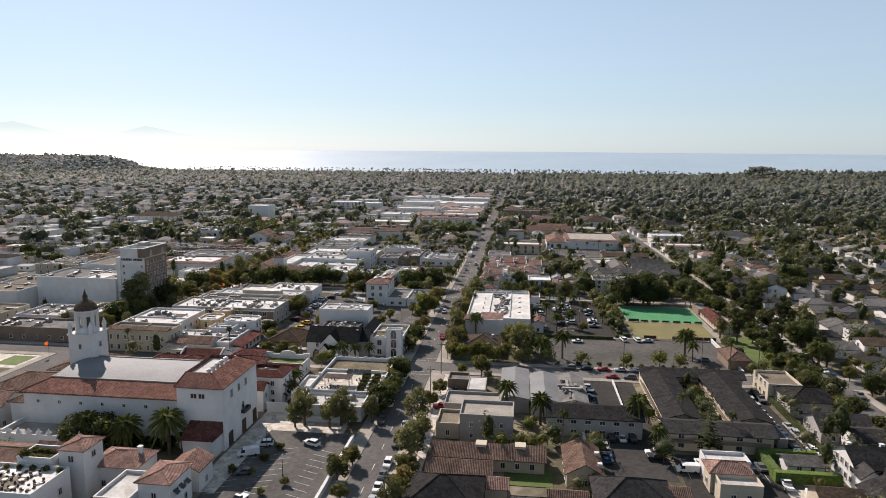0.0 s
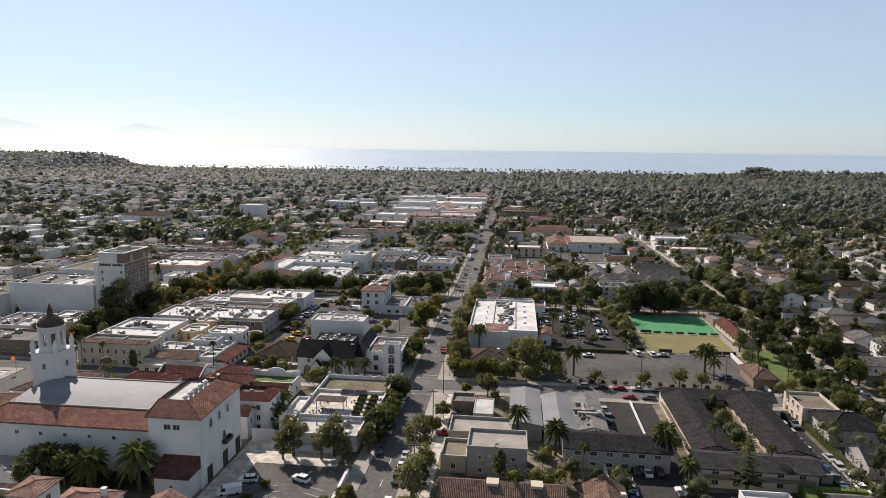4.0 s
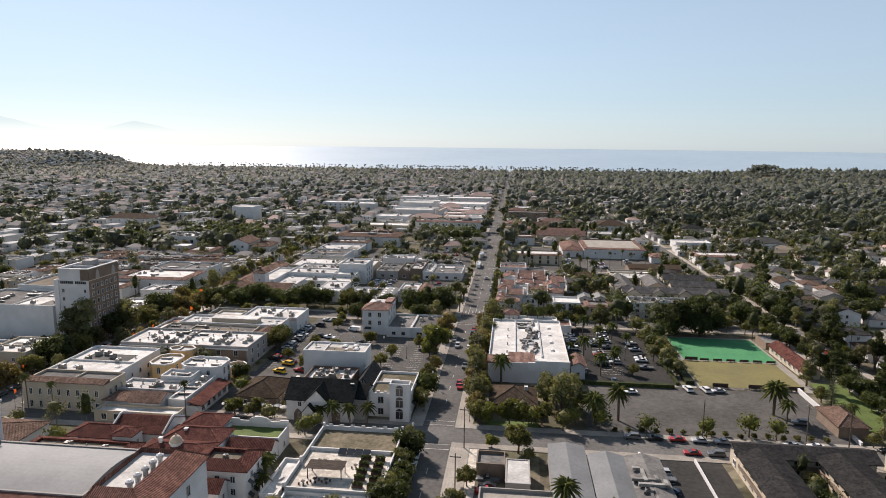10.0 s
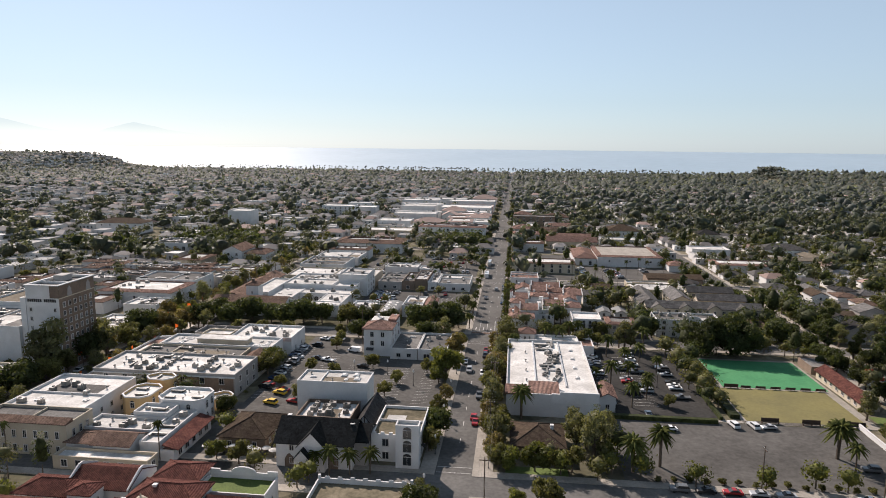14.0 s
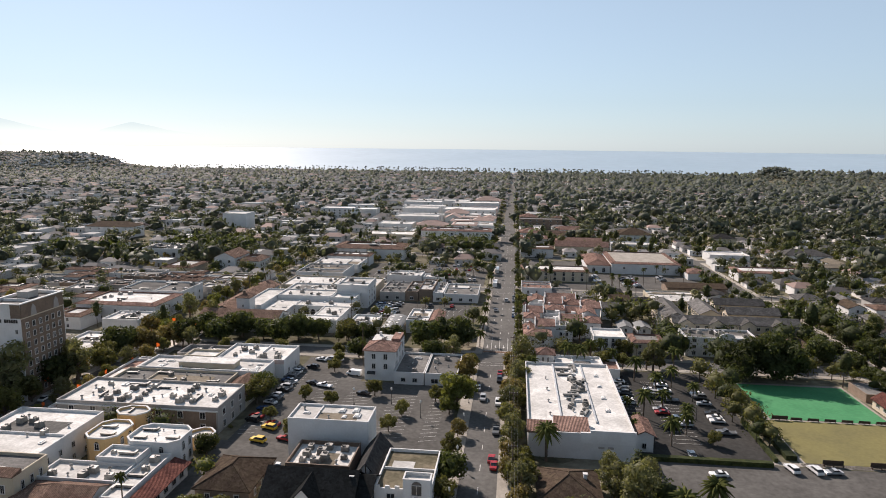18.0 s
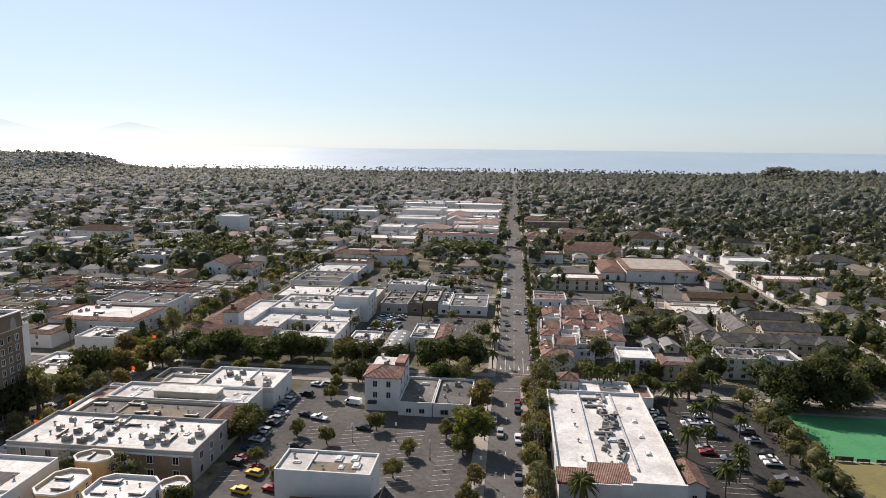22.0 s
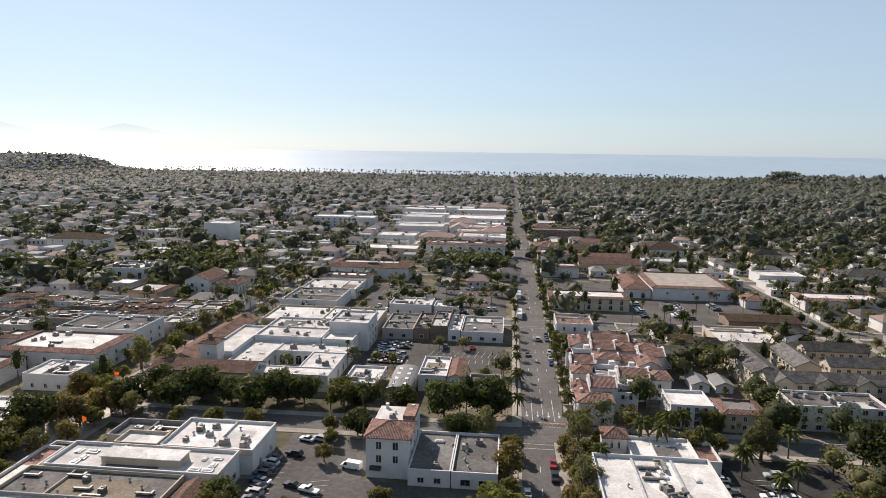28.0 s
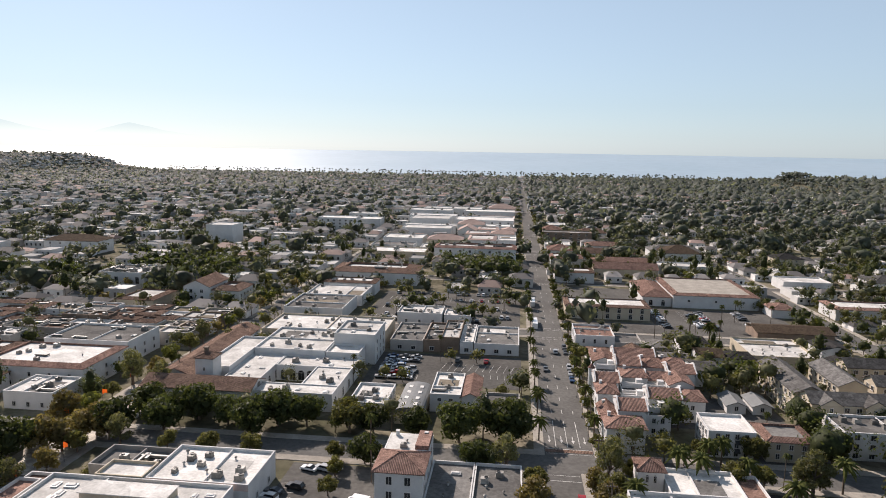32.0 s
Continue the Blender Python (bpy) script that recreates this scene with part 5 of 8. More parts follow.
    bld("retail_building", "large retail building with a white roof full of plant", -125, -75.3, 288.6, 308, 8, "flat", wall=GREYWALL, win=W(2, "SE", step=5, w=1.6, h=2, storey=3.6),
        ex=lambda e, a, b, c, d: (part("brick_front", Mesh().box(-4, b - .5, c - .035, c - .004, .2, 6.6), BROWNWALL, e, "brown brick front"), part("cornice", Mesh().box(a - .1, b + .1, c - .5, c - .004, 6.8, 7.1), STUCCO, e)))
    plant(-124, -76, 290, 307, 7.35, 26, (0, 0, 0, 2, 1, 3))
    bld("retail_building", "retail building with a dark weathered roof", -123, -84, 308.3, 323, 6.4, "flat", rm=GREYROOF, wall=CREAM)
    plant(-122, -85, 309.5, 322, 5.75, 10, (0, 3, 1))
    bld("retail_building", "small wing with a brown tile roof", -83.5, -75.5, 308.3, 321, 5, "gy", rm=OLDTILE, wall=CREAM, win=W(1, "E"))
    bld("arcade", "white arcade along the avenue", -129, -123.3, 290, 336, 5, "flat", rm=TILE, win=W(1, "W"))
    bld("retail_building", "retail building with a bright stepped roof", -120, -76, 323.4, 336, 7, "flat", win=W(1, "SE", w=2))
    e = thing("roof_monitor", "raised white skylight monitor on the roof", "skylight", -96, 329, gz(329) + 6.3)
    part("wall", Mesh().box(-11, 9, -2.6, 2.6, 0, 1.9), CREAM, e)
    part("roof", Mesh().box(-11.3, 9.3, -2.9, 2.9, 1.9, 2.1), WROOF, e)
    plant(-119, -108, 324, 335, 6.3, 3, (2, 2))
    plant(-86, -77, 324, 335, 6.3, 4, (2, 2))
    bld("retail_building", "white retail building with a pink parapet", -98, -72.9, 337, 354.4, 7, "flat", win=W(1, "E", step=5), wall=STUCCO,
        ex=lambda e, a, b, c, d: part("pink_parapet", Mesh().box(a - .04, b + .04, c - .1, c - .004, 5.4, 7.02), PINK, e, "pink painted parapet"))
    plant(-97, -74, 338, 353, 6.35, 8, (0, 0, 1))
    bld("shop_building", "low shop with a sunken roof terrace", -117, -98.4, 344, 355, 5.6, "flat", rm=GREYROOF, wall=GREYWALL, par=1.2)
    bld("shop_building", "low shop with a pale roof", -110, -98.3, 336.3, 343.7, 7.4, "flat", wall=CREAM)
    plant(-116, -99, 345, 354, 4.5, 5)
    bld("arcade", "white shopfront along the avenue", -129, -120.4, 336.4, 340.2, 4.6, "flat", rm=OLDTILE)


shops()


# --- the tower block with a name frieze, theatre fly and left-hand blocks
def tower_block():
    x0, x1, y0, y1 = -160.0, -147.4, 304.5, 324.8

    def top(e, a, b, c, d):
        # brown mansard along the street side, returned a little round the front, under a pale coping
        m = Mesh().extrude([(c + .02, 27.6), (d, 27.6), (d - .6, 32.2), (c + .6, 32.2)], b + .02, b + .3)
        m.box(b - 3.2, b + .28, c - .14, c - .02, 27.6, 32.1)
        part("mansard", m, BROWNWALL, e, "brown tiled slope under the roof edge")
        part("coping", Mesh().loops(a, b, c, d, [(.34, 32.1), (.34, 32.4), (-.5, 32.4), (-.5, 31.6)]), STUCCO, e)
        for i in range(14):
            if i != 7:
                part("sign_bar", Mesh().box(a + .7 + i * .8, a + 1.25 + i * .8, c - .2, c - .03, 26.1, 27.2), DARKMETAL, e)
        for y in (c + 5.6, d - 4.0):
            part("gablet", Mesh().extrude([(y - 1.3, 27.6), (y + 1.3, 27.6), (y + .9, 30.2), (y, 31.4), (y - .9, 30.2)], b + .28, b + .5), GREYWALL, e)
        part("band", Mesh().box(b + .02, b + .2, c + .05, d, 27.2, 27.6).box(b + .02, b + .2, c + .05, d, 5.6, 6.0), CREAM, e)
        part("penthouse", Mesh().box(a + 2, a + 6, d - 8, d - 3, 31, 33.4), GREYWALL, e)
        # windows of the front: two columns at one corner, one at the other
        for k, w in ((a, a + 3.4), (b - 3.0, b)):
            windows(e, k, w, c, d, 6, "S", 1.7, .9, 1.35, first=6.0, storey=3.45, margin=.5)
        part("side_cladding", Mesh().box(b, b + .06, c + .3, d - .1, -.5, 27.3), BROWNWALL, e, "dark brown side wall")
        windows(e, a, b + .07, c, d, 8, "E", 2.3, 1.2, 1.8, first=2.4, storey=3.2)
    bld("tower_block", "white eight-storey tower block with dark side windows", x0, x1, y0, y1, 32.2, "flat", wall=STUCCO, rm=GREYROOF, par=1.0, ex=top)
    bld("tower_wing", "lower white step beside the tower block", -162.2, -160.1, 304.3, 324, 27.4, "flat", wall=STUCCO, rm=GREYROOF, par=.6)
    bld("stage_house", "plain white theatre fly tower", -205, -162.4, 303, 330, 17, "flat", wall=STUCCO, rm=GREYROOF, win=W(1, "S", step=9))
    bld("stage_house", "plain white theatre hall with a flat roof", -200, -172, 331, 358, 19, "flat", wall=STUCCO, rm=TANROOF)
    bld("stage_house", "white hall with long roof steps", -230, -205.5, 290, 330, 12, "flat", wall=STUCCO, rm=TANROOF)
    plant(-203, -163, 304, 329, 16.4, 9)
    plant(-229, -207, 292, 328, 11.4, 7)
    r = random.Random(61)
    rows = [(-166, -150, 271, 289, 8, "flat", CREAM, WROOF), (-190, -167, 270, 290, 6, "flat", STUCCO, GREYROOF), (-186, -148.5, 250, 264.5, 6, "flat", BROWNWALL, GREYROOF),
            (-212, -188, 236, 249, 5, "flat", STUCCO, WROOF), (-222, -194, 250, 284, 7, "flat", CREAM, TANROOF), (-200, -160, 404, 430, 8, "skirt", STUCCO, TILE),
            (-197, -162, 434, 457, 9, "flat", STUCCO, GREYROOF), (-175, -158, 386, 401, 6, "flat", STUCCO, WROOF), (-165, -149, 340, 362, 7, "flat", STUCCO, WROOF)]
    y = 460
    while y < 498:                      # narrow old shops along the avenue
        x, d = -150, r.uniform(7, 11)
        while x > -262:
            w = r.uniform(9, 19)
            rows.append((x - w, x - .4, y, y + d, r.choice((5, 5.5, 6, 7)), r.choice(("flat", "skirt", "flat", "flat")), r.choice((CREAM, STUCCO, GREYWALL, BROWNWALL)), r.choice((GREYROOF, TANROOF, OLDTILE, GREYROOF, GREYROOF, WROOF))))
            x -= w
        y += d + .5
    for x in (-225, -247, -268):
        for y in (392, 409, 425, 441):
            w, d = r.uniform(15, 20), r.uniform(11, 14.5)
            rows.append((x - w / 2, x + w / 2, y, y + d, r.choice((5, 6, 7)), r.choice(("flat", "skirt")), r.choice((CREAM, STUCCO, GREYWALL)), r.choice((GREYROOF, OLDTILE, TANROOF, WROOF))))
    for x0, x1, y0, y1, h, rf, wl, rm in rows:
        if rf == "skirt" and rm not in (TILE, OLDTILE):
            rm = OLDTILE
        lab = {"flat": "flat-roofed stucco shop block with parapets", "skirt": "stucco shop block with a tile skirt roof"}[rf]
        bld("shop_block", lab, x0, x1, y0, y1, h, rf, wall=wl, rm=rm, win=W(2 if h > 6 else 1, "SE" if y0 < 456 else "S", step=4.4, simple=True), deck=WROOF if rm is TILE else GREYROOF)
        k = 3 if rf == "skirt" else 0
        plant(x0 + k, x1 - k, y0 + k, y1 - k, h - .7 if rf == "flat" else h + .4, 5 if y0 < 456 else 2)
    bld("gabled_building", "white three-storey building with a brown gable", -191.5, -177, 534, 558, 10.5, "gy", rm=OLDTILE, win=W(2, "SE", step=4.5, w=1.6, h=1.8, first=4.4, storey=3.6), rise=3.4)
    bld("gabled_building", "white wing with a brown tile skirt roof", -176.7, -161.5, 537, 556, 8, "skirt", rm=OLDTILE, win=W(2, "SE", step=2.2, w=1.6, h=1.8), wide=4, rise=2.4)
    bld("colonnade_building", "white building with tall columns and a low brown roof", -262, -233, 566, 592, 10.5, "flat", rm=GREYROOF, win=W(1, "S", step=2.6, w=2.2, h=5.5, first=5.0))
    plant(-261, -234, 568, 590, 9.8, 8, s=1.6)
    bld("shop_block", "pale shop block with a tile skirt", -219, -199, 516, 540, 6, "skirt", rm=OLDTILE, wall=CREAM)
    bld("hotel", "long white three-storey hotel with a brown roof", -392, -346, 690, 712, 10, "hip", rm=BROWNSHINGLE, win=W(3, "S", step=3.6, storey=3.1, simple=True))
    bld("theatre_box", "tall plain white block above the trees", -295, -270, 774, 798, 17, "flat")


tower_block()


# --- round the tile-roofed tower at the far end of the lot
def far_end():
    def deck(e, a, b, c, d):
        part("front_roof", hip(a, b, c, c + 10.5, 11, 2.6, .7), TILE, e, "red clay tile hip roof")
        part("roof_deck", Mesh().box(a + .4, b - .4, c + 9, d - .4, 10.9, 11.1), WROOF, e)
        for x in (a + 2, b - 1.6):
            chimney(e, x, d - 1.5, 11, 1.3, .8)
        awning(e, -3, c, 2.6, 3.0)
        m = Mesh().box(b - 3.4, b - .1, d - 9, d - .2, 11, 12.2)
        part("roof_side", m, TILE, e)
    bld("corner_building", "white three-storey building with a red tile tower roof", -44, -33, 340, 361, 10.9, "flat", par=.3, win=W(2, "SE", step=4.2, w=1.4, h=2.0, first=5.4, storey=3.6), ex=deck)
    plant(-42, -36, 351, 360, 11.1, 5, (0, 1, 0))
    bld("low_annex", "low white annex with a dark flat roof and skylights", -32.7, -22, 337, 360, 4.6, "flat", rm=GREYROOF, win=W(1, "S", w=1.6, h=1.4))
    bld("low_annex", "low white annex with a dark flat roof and vents", -21.7, -10.2, 337, 360, 4.6, "flat", rm=GREYROOF, win=W(1, "S", w=2.4, h=1.6))
    plant(-32, -11, 338, 359, 3.95, 9, (0, 1, 2, 1))
    # courtyard complex across the cross street
    bld("courtyard_range", "long white range with brown clay tiles", -134, -97, 396, 408, 6.5, "gx", rm=OLDTILE, rise=2.2, win=W(1, "S"))
    bld("courtyard_range", "long white range with brown clay tiles", -135, -123, 408.6, 470, 6.5, "gy", rm=OLDTILE, rise=2.2)
    e = thing("courtyard_tower", "small white tower with a tile cap", "tower", -118, 411)
    part("shaft", Mesh().box(-3.2, 3.2, -3.2, 3.2, 0, 12.6), STUCCO, e)
    part("roof", hip(-3.2, 3.2, -3.2, 3.2, 12.6, 1.6, .4), OLDTILE, e)
    part("chimney", Mesh().box(-1.6, -.4, .6, 1.8, 12.6, 15.2).box(-1.8, -.2, .4, 2.0, 15.2, 15.5), BROWNWALL, e)
    windows(e, -3.2, 3.2, -3.2, 3.2, 1, "S", 4, .8, 1.2, first=9)
    for x0, x1, y0, y1 in ((-99.8, -70.5, 398.5, 406.5), (-83.5, -70.5, 406.8, 425), (-112, -99.2, 408, 436), (-99, -70.5, 425.3, 436.6)):
        bld("courtyard_wing", "white wing with a broad pale flat roof", x0, x1, y0, y1, 6, "flat", par=.3, win=W(1, "SE", step=4, w=1.8, h=2.4, arch=True) if y0 != 425.3 else W(1, "S", step=2, w=2.3, h=2.8, arch=True, first=1.9))
        plant(x0, x1, y0, y1, 5.7, 4, (0, 1, 2))
    bld("courtyard_wing", "white upper wing with a pale roof", -122.5, -112.3, 415, 452, 8, "flat", win=W(1, "S"))
    bld("department_store", "large white store with a pale flat roof", -112, -84, 437, 467, 8.5, "flat", win=W(1, "S", step=6))
    plant(-111, -85, 438, 466, 7.85, 15, (0, 0, 1, 2))
    bld("department_store", "tall white corner block of the store", -83.7, -67.2, 448.5, 469, 12.3, "flat", win=W(3, "E", step=4, w=1.6, h=2))
    bld("department_store", "low white wing of the store", -83.7, -71, 437, 448.2, 8, "flat")
    plant(-83, -68, 450, 468, 11.6, 3, (0, 2))
    bld("store_annex", "white annex with roof plant", -122, -68, 470, 497, 7, "flat", wall=CREAM, win=W(1, "S"))
    plant(-121, -69, 471, 496, 6.35, 16)
    bld("small_shop", "small white shop with a tile edge", -64, -52, 393.5, 411, 6, "flat", win=W(2, "SE", storey=3), rm=WROOF)
    plant(-63, -53, 395, 410, 5.35, 4)
    e = thing("vaulted_shed", "long shed with a grey curved roof and skylights", "shed", -44.8, 404)
    take(-49, -40, 392, 416)
    part("wall", Mesh().ring(-4.4, 4.4, -11.5, 11.5, -1, 4.2, .3), CREAM, e)
    v = Mesh().extrude([(4.6 * math.cos(math.pi * i / 10), 4 + 1.7 * math.sin(math.pi * i / 10)) for i in range(11)], -11.6, 11.6)
    v.v = [(q[1], q[0], q[2]) for q in v.v]
    v.f = [tuple(reversed(f)) for f in v.f]
    part("roof", v, METALROOF, e)
    for i in range(4):
        for x in (-1.8, 1.8):
            part("skylight", Mesh().box(x - .6, x + .6, -9 + i * 5, -7 + i * 5, 5.2, 5.65), FABRIC, e)
    bld("bank", "white building with a blue-windowed band and red tile wing", -39.5, -29.5, 404, 425, 6.2, "flat", win=W(1, "S", step=2.2, w=1.2, h=1.0, first=4.4))
    bld("bank", "red-tiled wing beside a white roof", -29.2, -23.5, 404, 423, 5.6, "gy", win=W(1, "SE"))
    plant(-39, -30, 405, 424, 5.5, 5)
    bld("low_shop", "low shop with a dark roof and a brick end", -21.5, -10.5, 398, 412, 4.5, "flat", rm=GREYROOF, wall=GREYWALL)
    for x0, x1, h, wl, rm in ((-65, -51, 5, GREYWALL, GREYROOF), (-50.7, -43.5, 5.6, BROWNWALL, GREYROOF), (-43.2, -35.5, 7, BROWNWALL, WROOF), (-35.2, -29.6, 5.4, STUCCO, WROOF), (-29.2, -10.4, 5, STUCCO, GREYROOF)):
        bld("row_shop", "low flat-roofed shop in a row behind the car lot", x0, x1, 469, 497, h, "flat", wall=wl, rm=rm, win=W(1, "S", step=3.4, w=1.8, h=1.6))
        plant(x0, x1, 471, 496, h - .65, 5)
    bld("hip_roofed_market", "long building with a broad brown tile hip roof", -131, -75, 609, 640, 8, "skirt", rm=OLDTILE, wide=8, rise=2.4, deck=WROOF, win=W(2, "S", step=5, simple=True))
    plant(-105, -84, 610, 628, 9.8, 6, s=1.6)
    for x0, x1, y0, y1, h in ((-128, -98, 514, 545, 6.5), (-128, -96, 548, 575, 6), (-126, -95, 577, 592, 7), (-70, -48, 514, 530, 6), (-47, -34, 516, 528, 5)):
        bld("shop_block", "pale shop block with plant on the roof", x0, x1, y0, y1, h, "flat" if h != 7 else "skirt", wall=STUCCO, rm=WROOF if h not in (6.5, 7) else GREYROOF if h == 6.5 else OLDTILE, win=W(1, "S", step=4.5, simple=True))
        plant(x0, x1, y0, y1, h - .65 if h != 7 else h + .4, 7)
    bld("blue_hotel", "white four-storey hotel with blue-grey windows", -225, -184, 892, 915, 15, "flat", win=W(4, "S", step=2.6, w=1.8, h=1.8, storey=3.4, simple=True))
    bld("mall", "long white store with a stepped parapet", -130, -86, 925, 960, 14, "flat", win=W(2, "S", step=4, w=1.8, h=2, simple=True, storey=5))
    bld("mall", "pale pink-white mall range with a flat roof", -128, -78, 862, 890, 10, "flat", wall=STUCCO)
    bld("mall", "pale pink-white mall hall with rows of windows", -80, -15, 930, 970, 13, "flat", win=W(3, "S", step=4, w=1.9, h=2, simple=True, storey=4.0))
    for x0, x1, y0, y1, h, rf in ((-60, -38, 826, 848, 9, "skirt"), (-36, -14, 828, 846, 9.5, "hip"), (-70, -52, 856, 880, 9, "gy"), (-50, -30, 858, 878, 10, "skirt"), (-27, -12, 858, 880, 9, "hip"), (-28, -12, 780, 812, 10, "flat"), (-55, -30, 782, 812, 9, "skirt")):
        bld("mall_wing", "white mall wing with pink-red tile roofs", x0, x1, y0, y1, h, rf, wall=STUCCO, rm=FARTILE if rf != "flat" else WROOF, win=W(2, "S", step=4, simple=True))
    # the built-up strip between the avenue and the street, further down
    bld("grand_hotel", "broad white four-storey hotel with tile roofs above dark trees", -76, -12, 709, 729, 11.5, "skirt", wall=STUCCO, rm=TILE, wide=3, rise=1.6, win=W(3, "S", step=3.2, w=1.7, h=1.9, storey=3.6, simple=True))
    plant(-70, -18, 713, 725, 12, 9, s=1.6)
    for x0, x1, y0, y1, h, rf, wl, rm in ((-128, -84, 712, 735, 7, "flat", CREAM, WROOF), (-134, -98, 744, 764, 8, "flat", STUCCO, GREYROOF), (-92, -60, 742, 765, 7, "flat", STUCCO, WROOF), (-56, -14, 738, 762, 8, "skirt", STUCCO, TANROOF),
                                          (-132, -96, 785, 812, 9, "flat", STUCCO, WROOF), (-92, -60, 784, 806, 8, "hip", CREAM, FARTILE), (-134, -76, 900, 918, 9, "flat", STUCCO, WROOF), (-74, -46, 896, 920, 11, "hip", STUCCO, FARTILE), (-44, -14, 896, 918, 10, "flat", STUCCO, WROOF),
                                          (-140, -84, 985, 1010, 12, "flat", STUCCO, WROOF), (-78, -14, 990, 1020, 10, "flat", PINK, WROOF), (-150, -95, 1050, 1075, 13, "flat", STUCCO, WROOF), (-80, -14, 1060, 1090, 12, "flat", STUCCO, WROOF),
                                          (-140, -60, 1110, 1140, 11, "flat", STUCCO, WROOF), (-50, -14, 1115, 1145, 12, "hip", PINK, FARTILE), (-205, -165, 930, 955, 11, "flat", STUCCO, WROOF), (-215, -175, 985, 1005, 12, "flat", STUCCO, WROOF)):
        if rf == "skirt":
            rm = OLDTILE
        bld("store_block", "white store block in the built-up strip beside the street", x0, x1, y0, y1, h, rf, wall=wl, rm=rm, win=W(1, "S", step=6, w=2.4, h=2.2, simple=True, first=4.5))
        if rf == "flat":
            plant(x0, x1, y0, y1, h - .65, 2, s=1.8)
    for i in range(22):
        tree("dark", -64 + (i * 37) % 54, 648 + (i * 23) % 40, .95 + .1 * (i % 4))


far_end()


# --- right of the street
def right_side():
    def front(e, a, b, c, d):
        part("front_tiles", Mesh().extrude([(c + .4, 7.3), (c + .4, 7.8), (c + 8, 9.0), (c + 8, 6.2)], a + 7, b - 12), TILE, e, "strip of red clay tiles")
        part("corner_tiles", Mesh().extrude([(c - .3, 7.2), (c - .3, 7.75), (c + 6, 8.4), (c + 6, 6.5)], a - .4, a + 6.6), TILE, e)
        part("front_wall", Mesh().box(b - 12, b + .04, c - .12, c + .5, 5, 8.6).box(b - 14.5, b - 12, c - .11, c + .5, 5, 7.9), STUCCO, e)
        for x in (-4.5, 5.2):
            part("roof_seam", Mesh().box(a + 14 + x - .25, a + 14 + x + .25, c + 9, d - 1, 6.8, 7.35), GALV, e)
        for x in (b - 9, b - 6.5):
            part("panel", Mesh().box(x - .8, x + .8, c - .22, c - .13, 3.6, 4.2), GREYWALL, e)
    bld("cinema", "large hall with a white three-bay roof and tiled front", 13.5, 42, 286.5, 345, 7.6, "flat", par=.8, wall=STUCCO, ex=front)
    r = random.Random(5)
    z = gz(316) + 6.8
    for i in range(34):
        place(UNITS[r.choice((0, 0, 3, 3, 1, 2))], 28 + r.uniform(-2.6, 3.2), 298 + i * 1.33, z, r.choice((0, 90, 20, 70)), r.uniform(.8, 1.2), "rooftop plant")
    for i in range(8):
        place(UNITS[2 if i % 2 else 1], 20 + (i % 2) * 17, 300 + i * 5, z, 0, 1, "rooftop plant")
    bld("side_pavilion", "small white pavilion with a red tile roof", 43, 48, 293, 304, 5, "gy", win=W(1, "SE"))
    bld("corner_pavilion", "white corner pavilion with a red hip roof", 18.2, 24.4, 357, 363.5, 7, "hip", rise=2, win=W(1, "S", w=.7, h=1.6, step=1.6, first=5, arch=True))
    bld("cinema_annex", "low white annex with a flat roof", 24.7, 42, 350, 363.5, 5, "flat", win=W(1, "S", step=2.6))
    bld("cinema_annex", "low white annex with a tiled corner", 42.3, 48, 352, 363.5, 4.2, "flat", rm=TILE)
    bld("cottage", "low cottage with a brown shingle hip roof", 15.5, 29.5, 257, 272, 3.6, "hip", rm=BROWNSHINGLE, wall=BROWNWALL, rise=3.2, win=W(1, "SE"), ex=lambda e, a, b, c, d: chimney(e, b - 3, 1, 4.5, 1.8))
    # yards south of the cross street
    bld("block_house", "plain beige two-storey block with a flat grey roof", 21.2, 36, 176.3, 187, 8, "flat", rm=CONCRETE, wall=GREYWALL, win=W(2, "S", step=3.2, w=.9, h=1.2), cat="house")
    bld("block_house", "low cream block with a flat roof", 14.5, 21, 177.5, 187.5, 4.6, "flat", rm=TANROOF, wall=CREAM, win=W(1, "S"), cat="house")
    bld("workshop", "low workshop with a tan flat roof and parapet", 15, 32, 192.5, 203, 4.6, "flat", rm=CONCRETE, wall=GREYWALL, win=W(1, "S", w=2.2))
    bld("shed", "small shed with a bright white roof", 20.8, 26.6, 207, 219, 4, "flat", par=.1, wall=GREYWALL)
    bld("open_garage", "dark flat-roofed garage bay", 13.5, 20.5, 216, 223, 4, "flat", rm=GREYROOF, wall=BROWNWALL)
    bld("metal_shed", "long shed with a grey metal roof", 31.6, 40.6, 199, 227, 4.6, "gy", rm=METALROOF, wall=GREYWALL, rise=.7, over=.2)
    bld("workshop", "grey gabled workshop with a low roof", 41.2, 49.8, 197, 222, 4.8, "gy", rm=METALROOF, wall=STUCCO, rise=1.1, over=.2)
    bld("workshop", "low gabled workshop with ducts on its grey roof", 50.1, 58.5, 197, 222, 4.8, "gy", rm=GREYROOF, wall=STUCCO, rise=1.0, over=.2)
    plant(50.4, 57, 199, 214, 5.3, 5, (0, 3, 3), 1.2)
    bld("apartment_range", "long two-storey grey range with brown shingle roof", 45.8, 72, 184, 194.5, 5.6, "gx", rm=SHINGLE, wall=GREYWALL, rise=1.7, win=W(2, "S", step=3, w=1.6, h=1.1, storey=2.8, first=1.6))
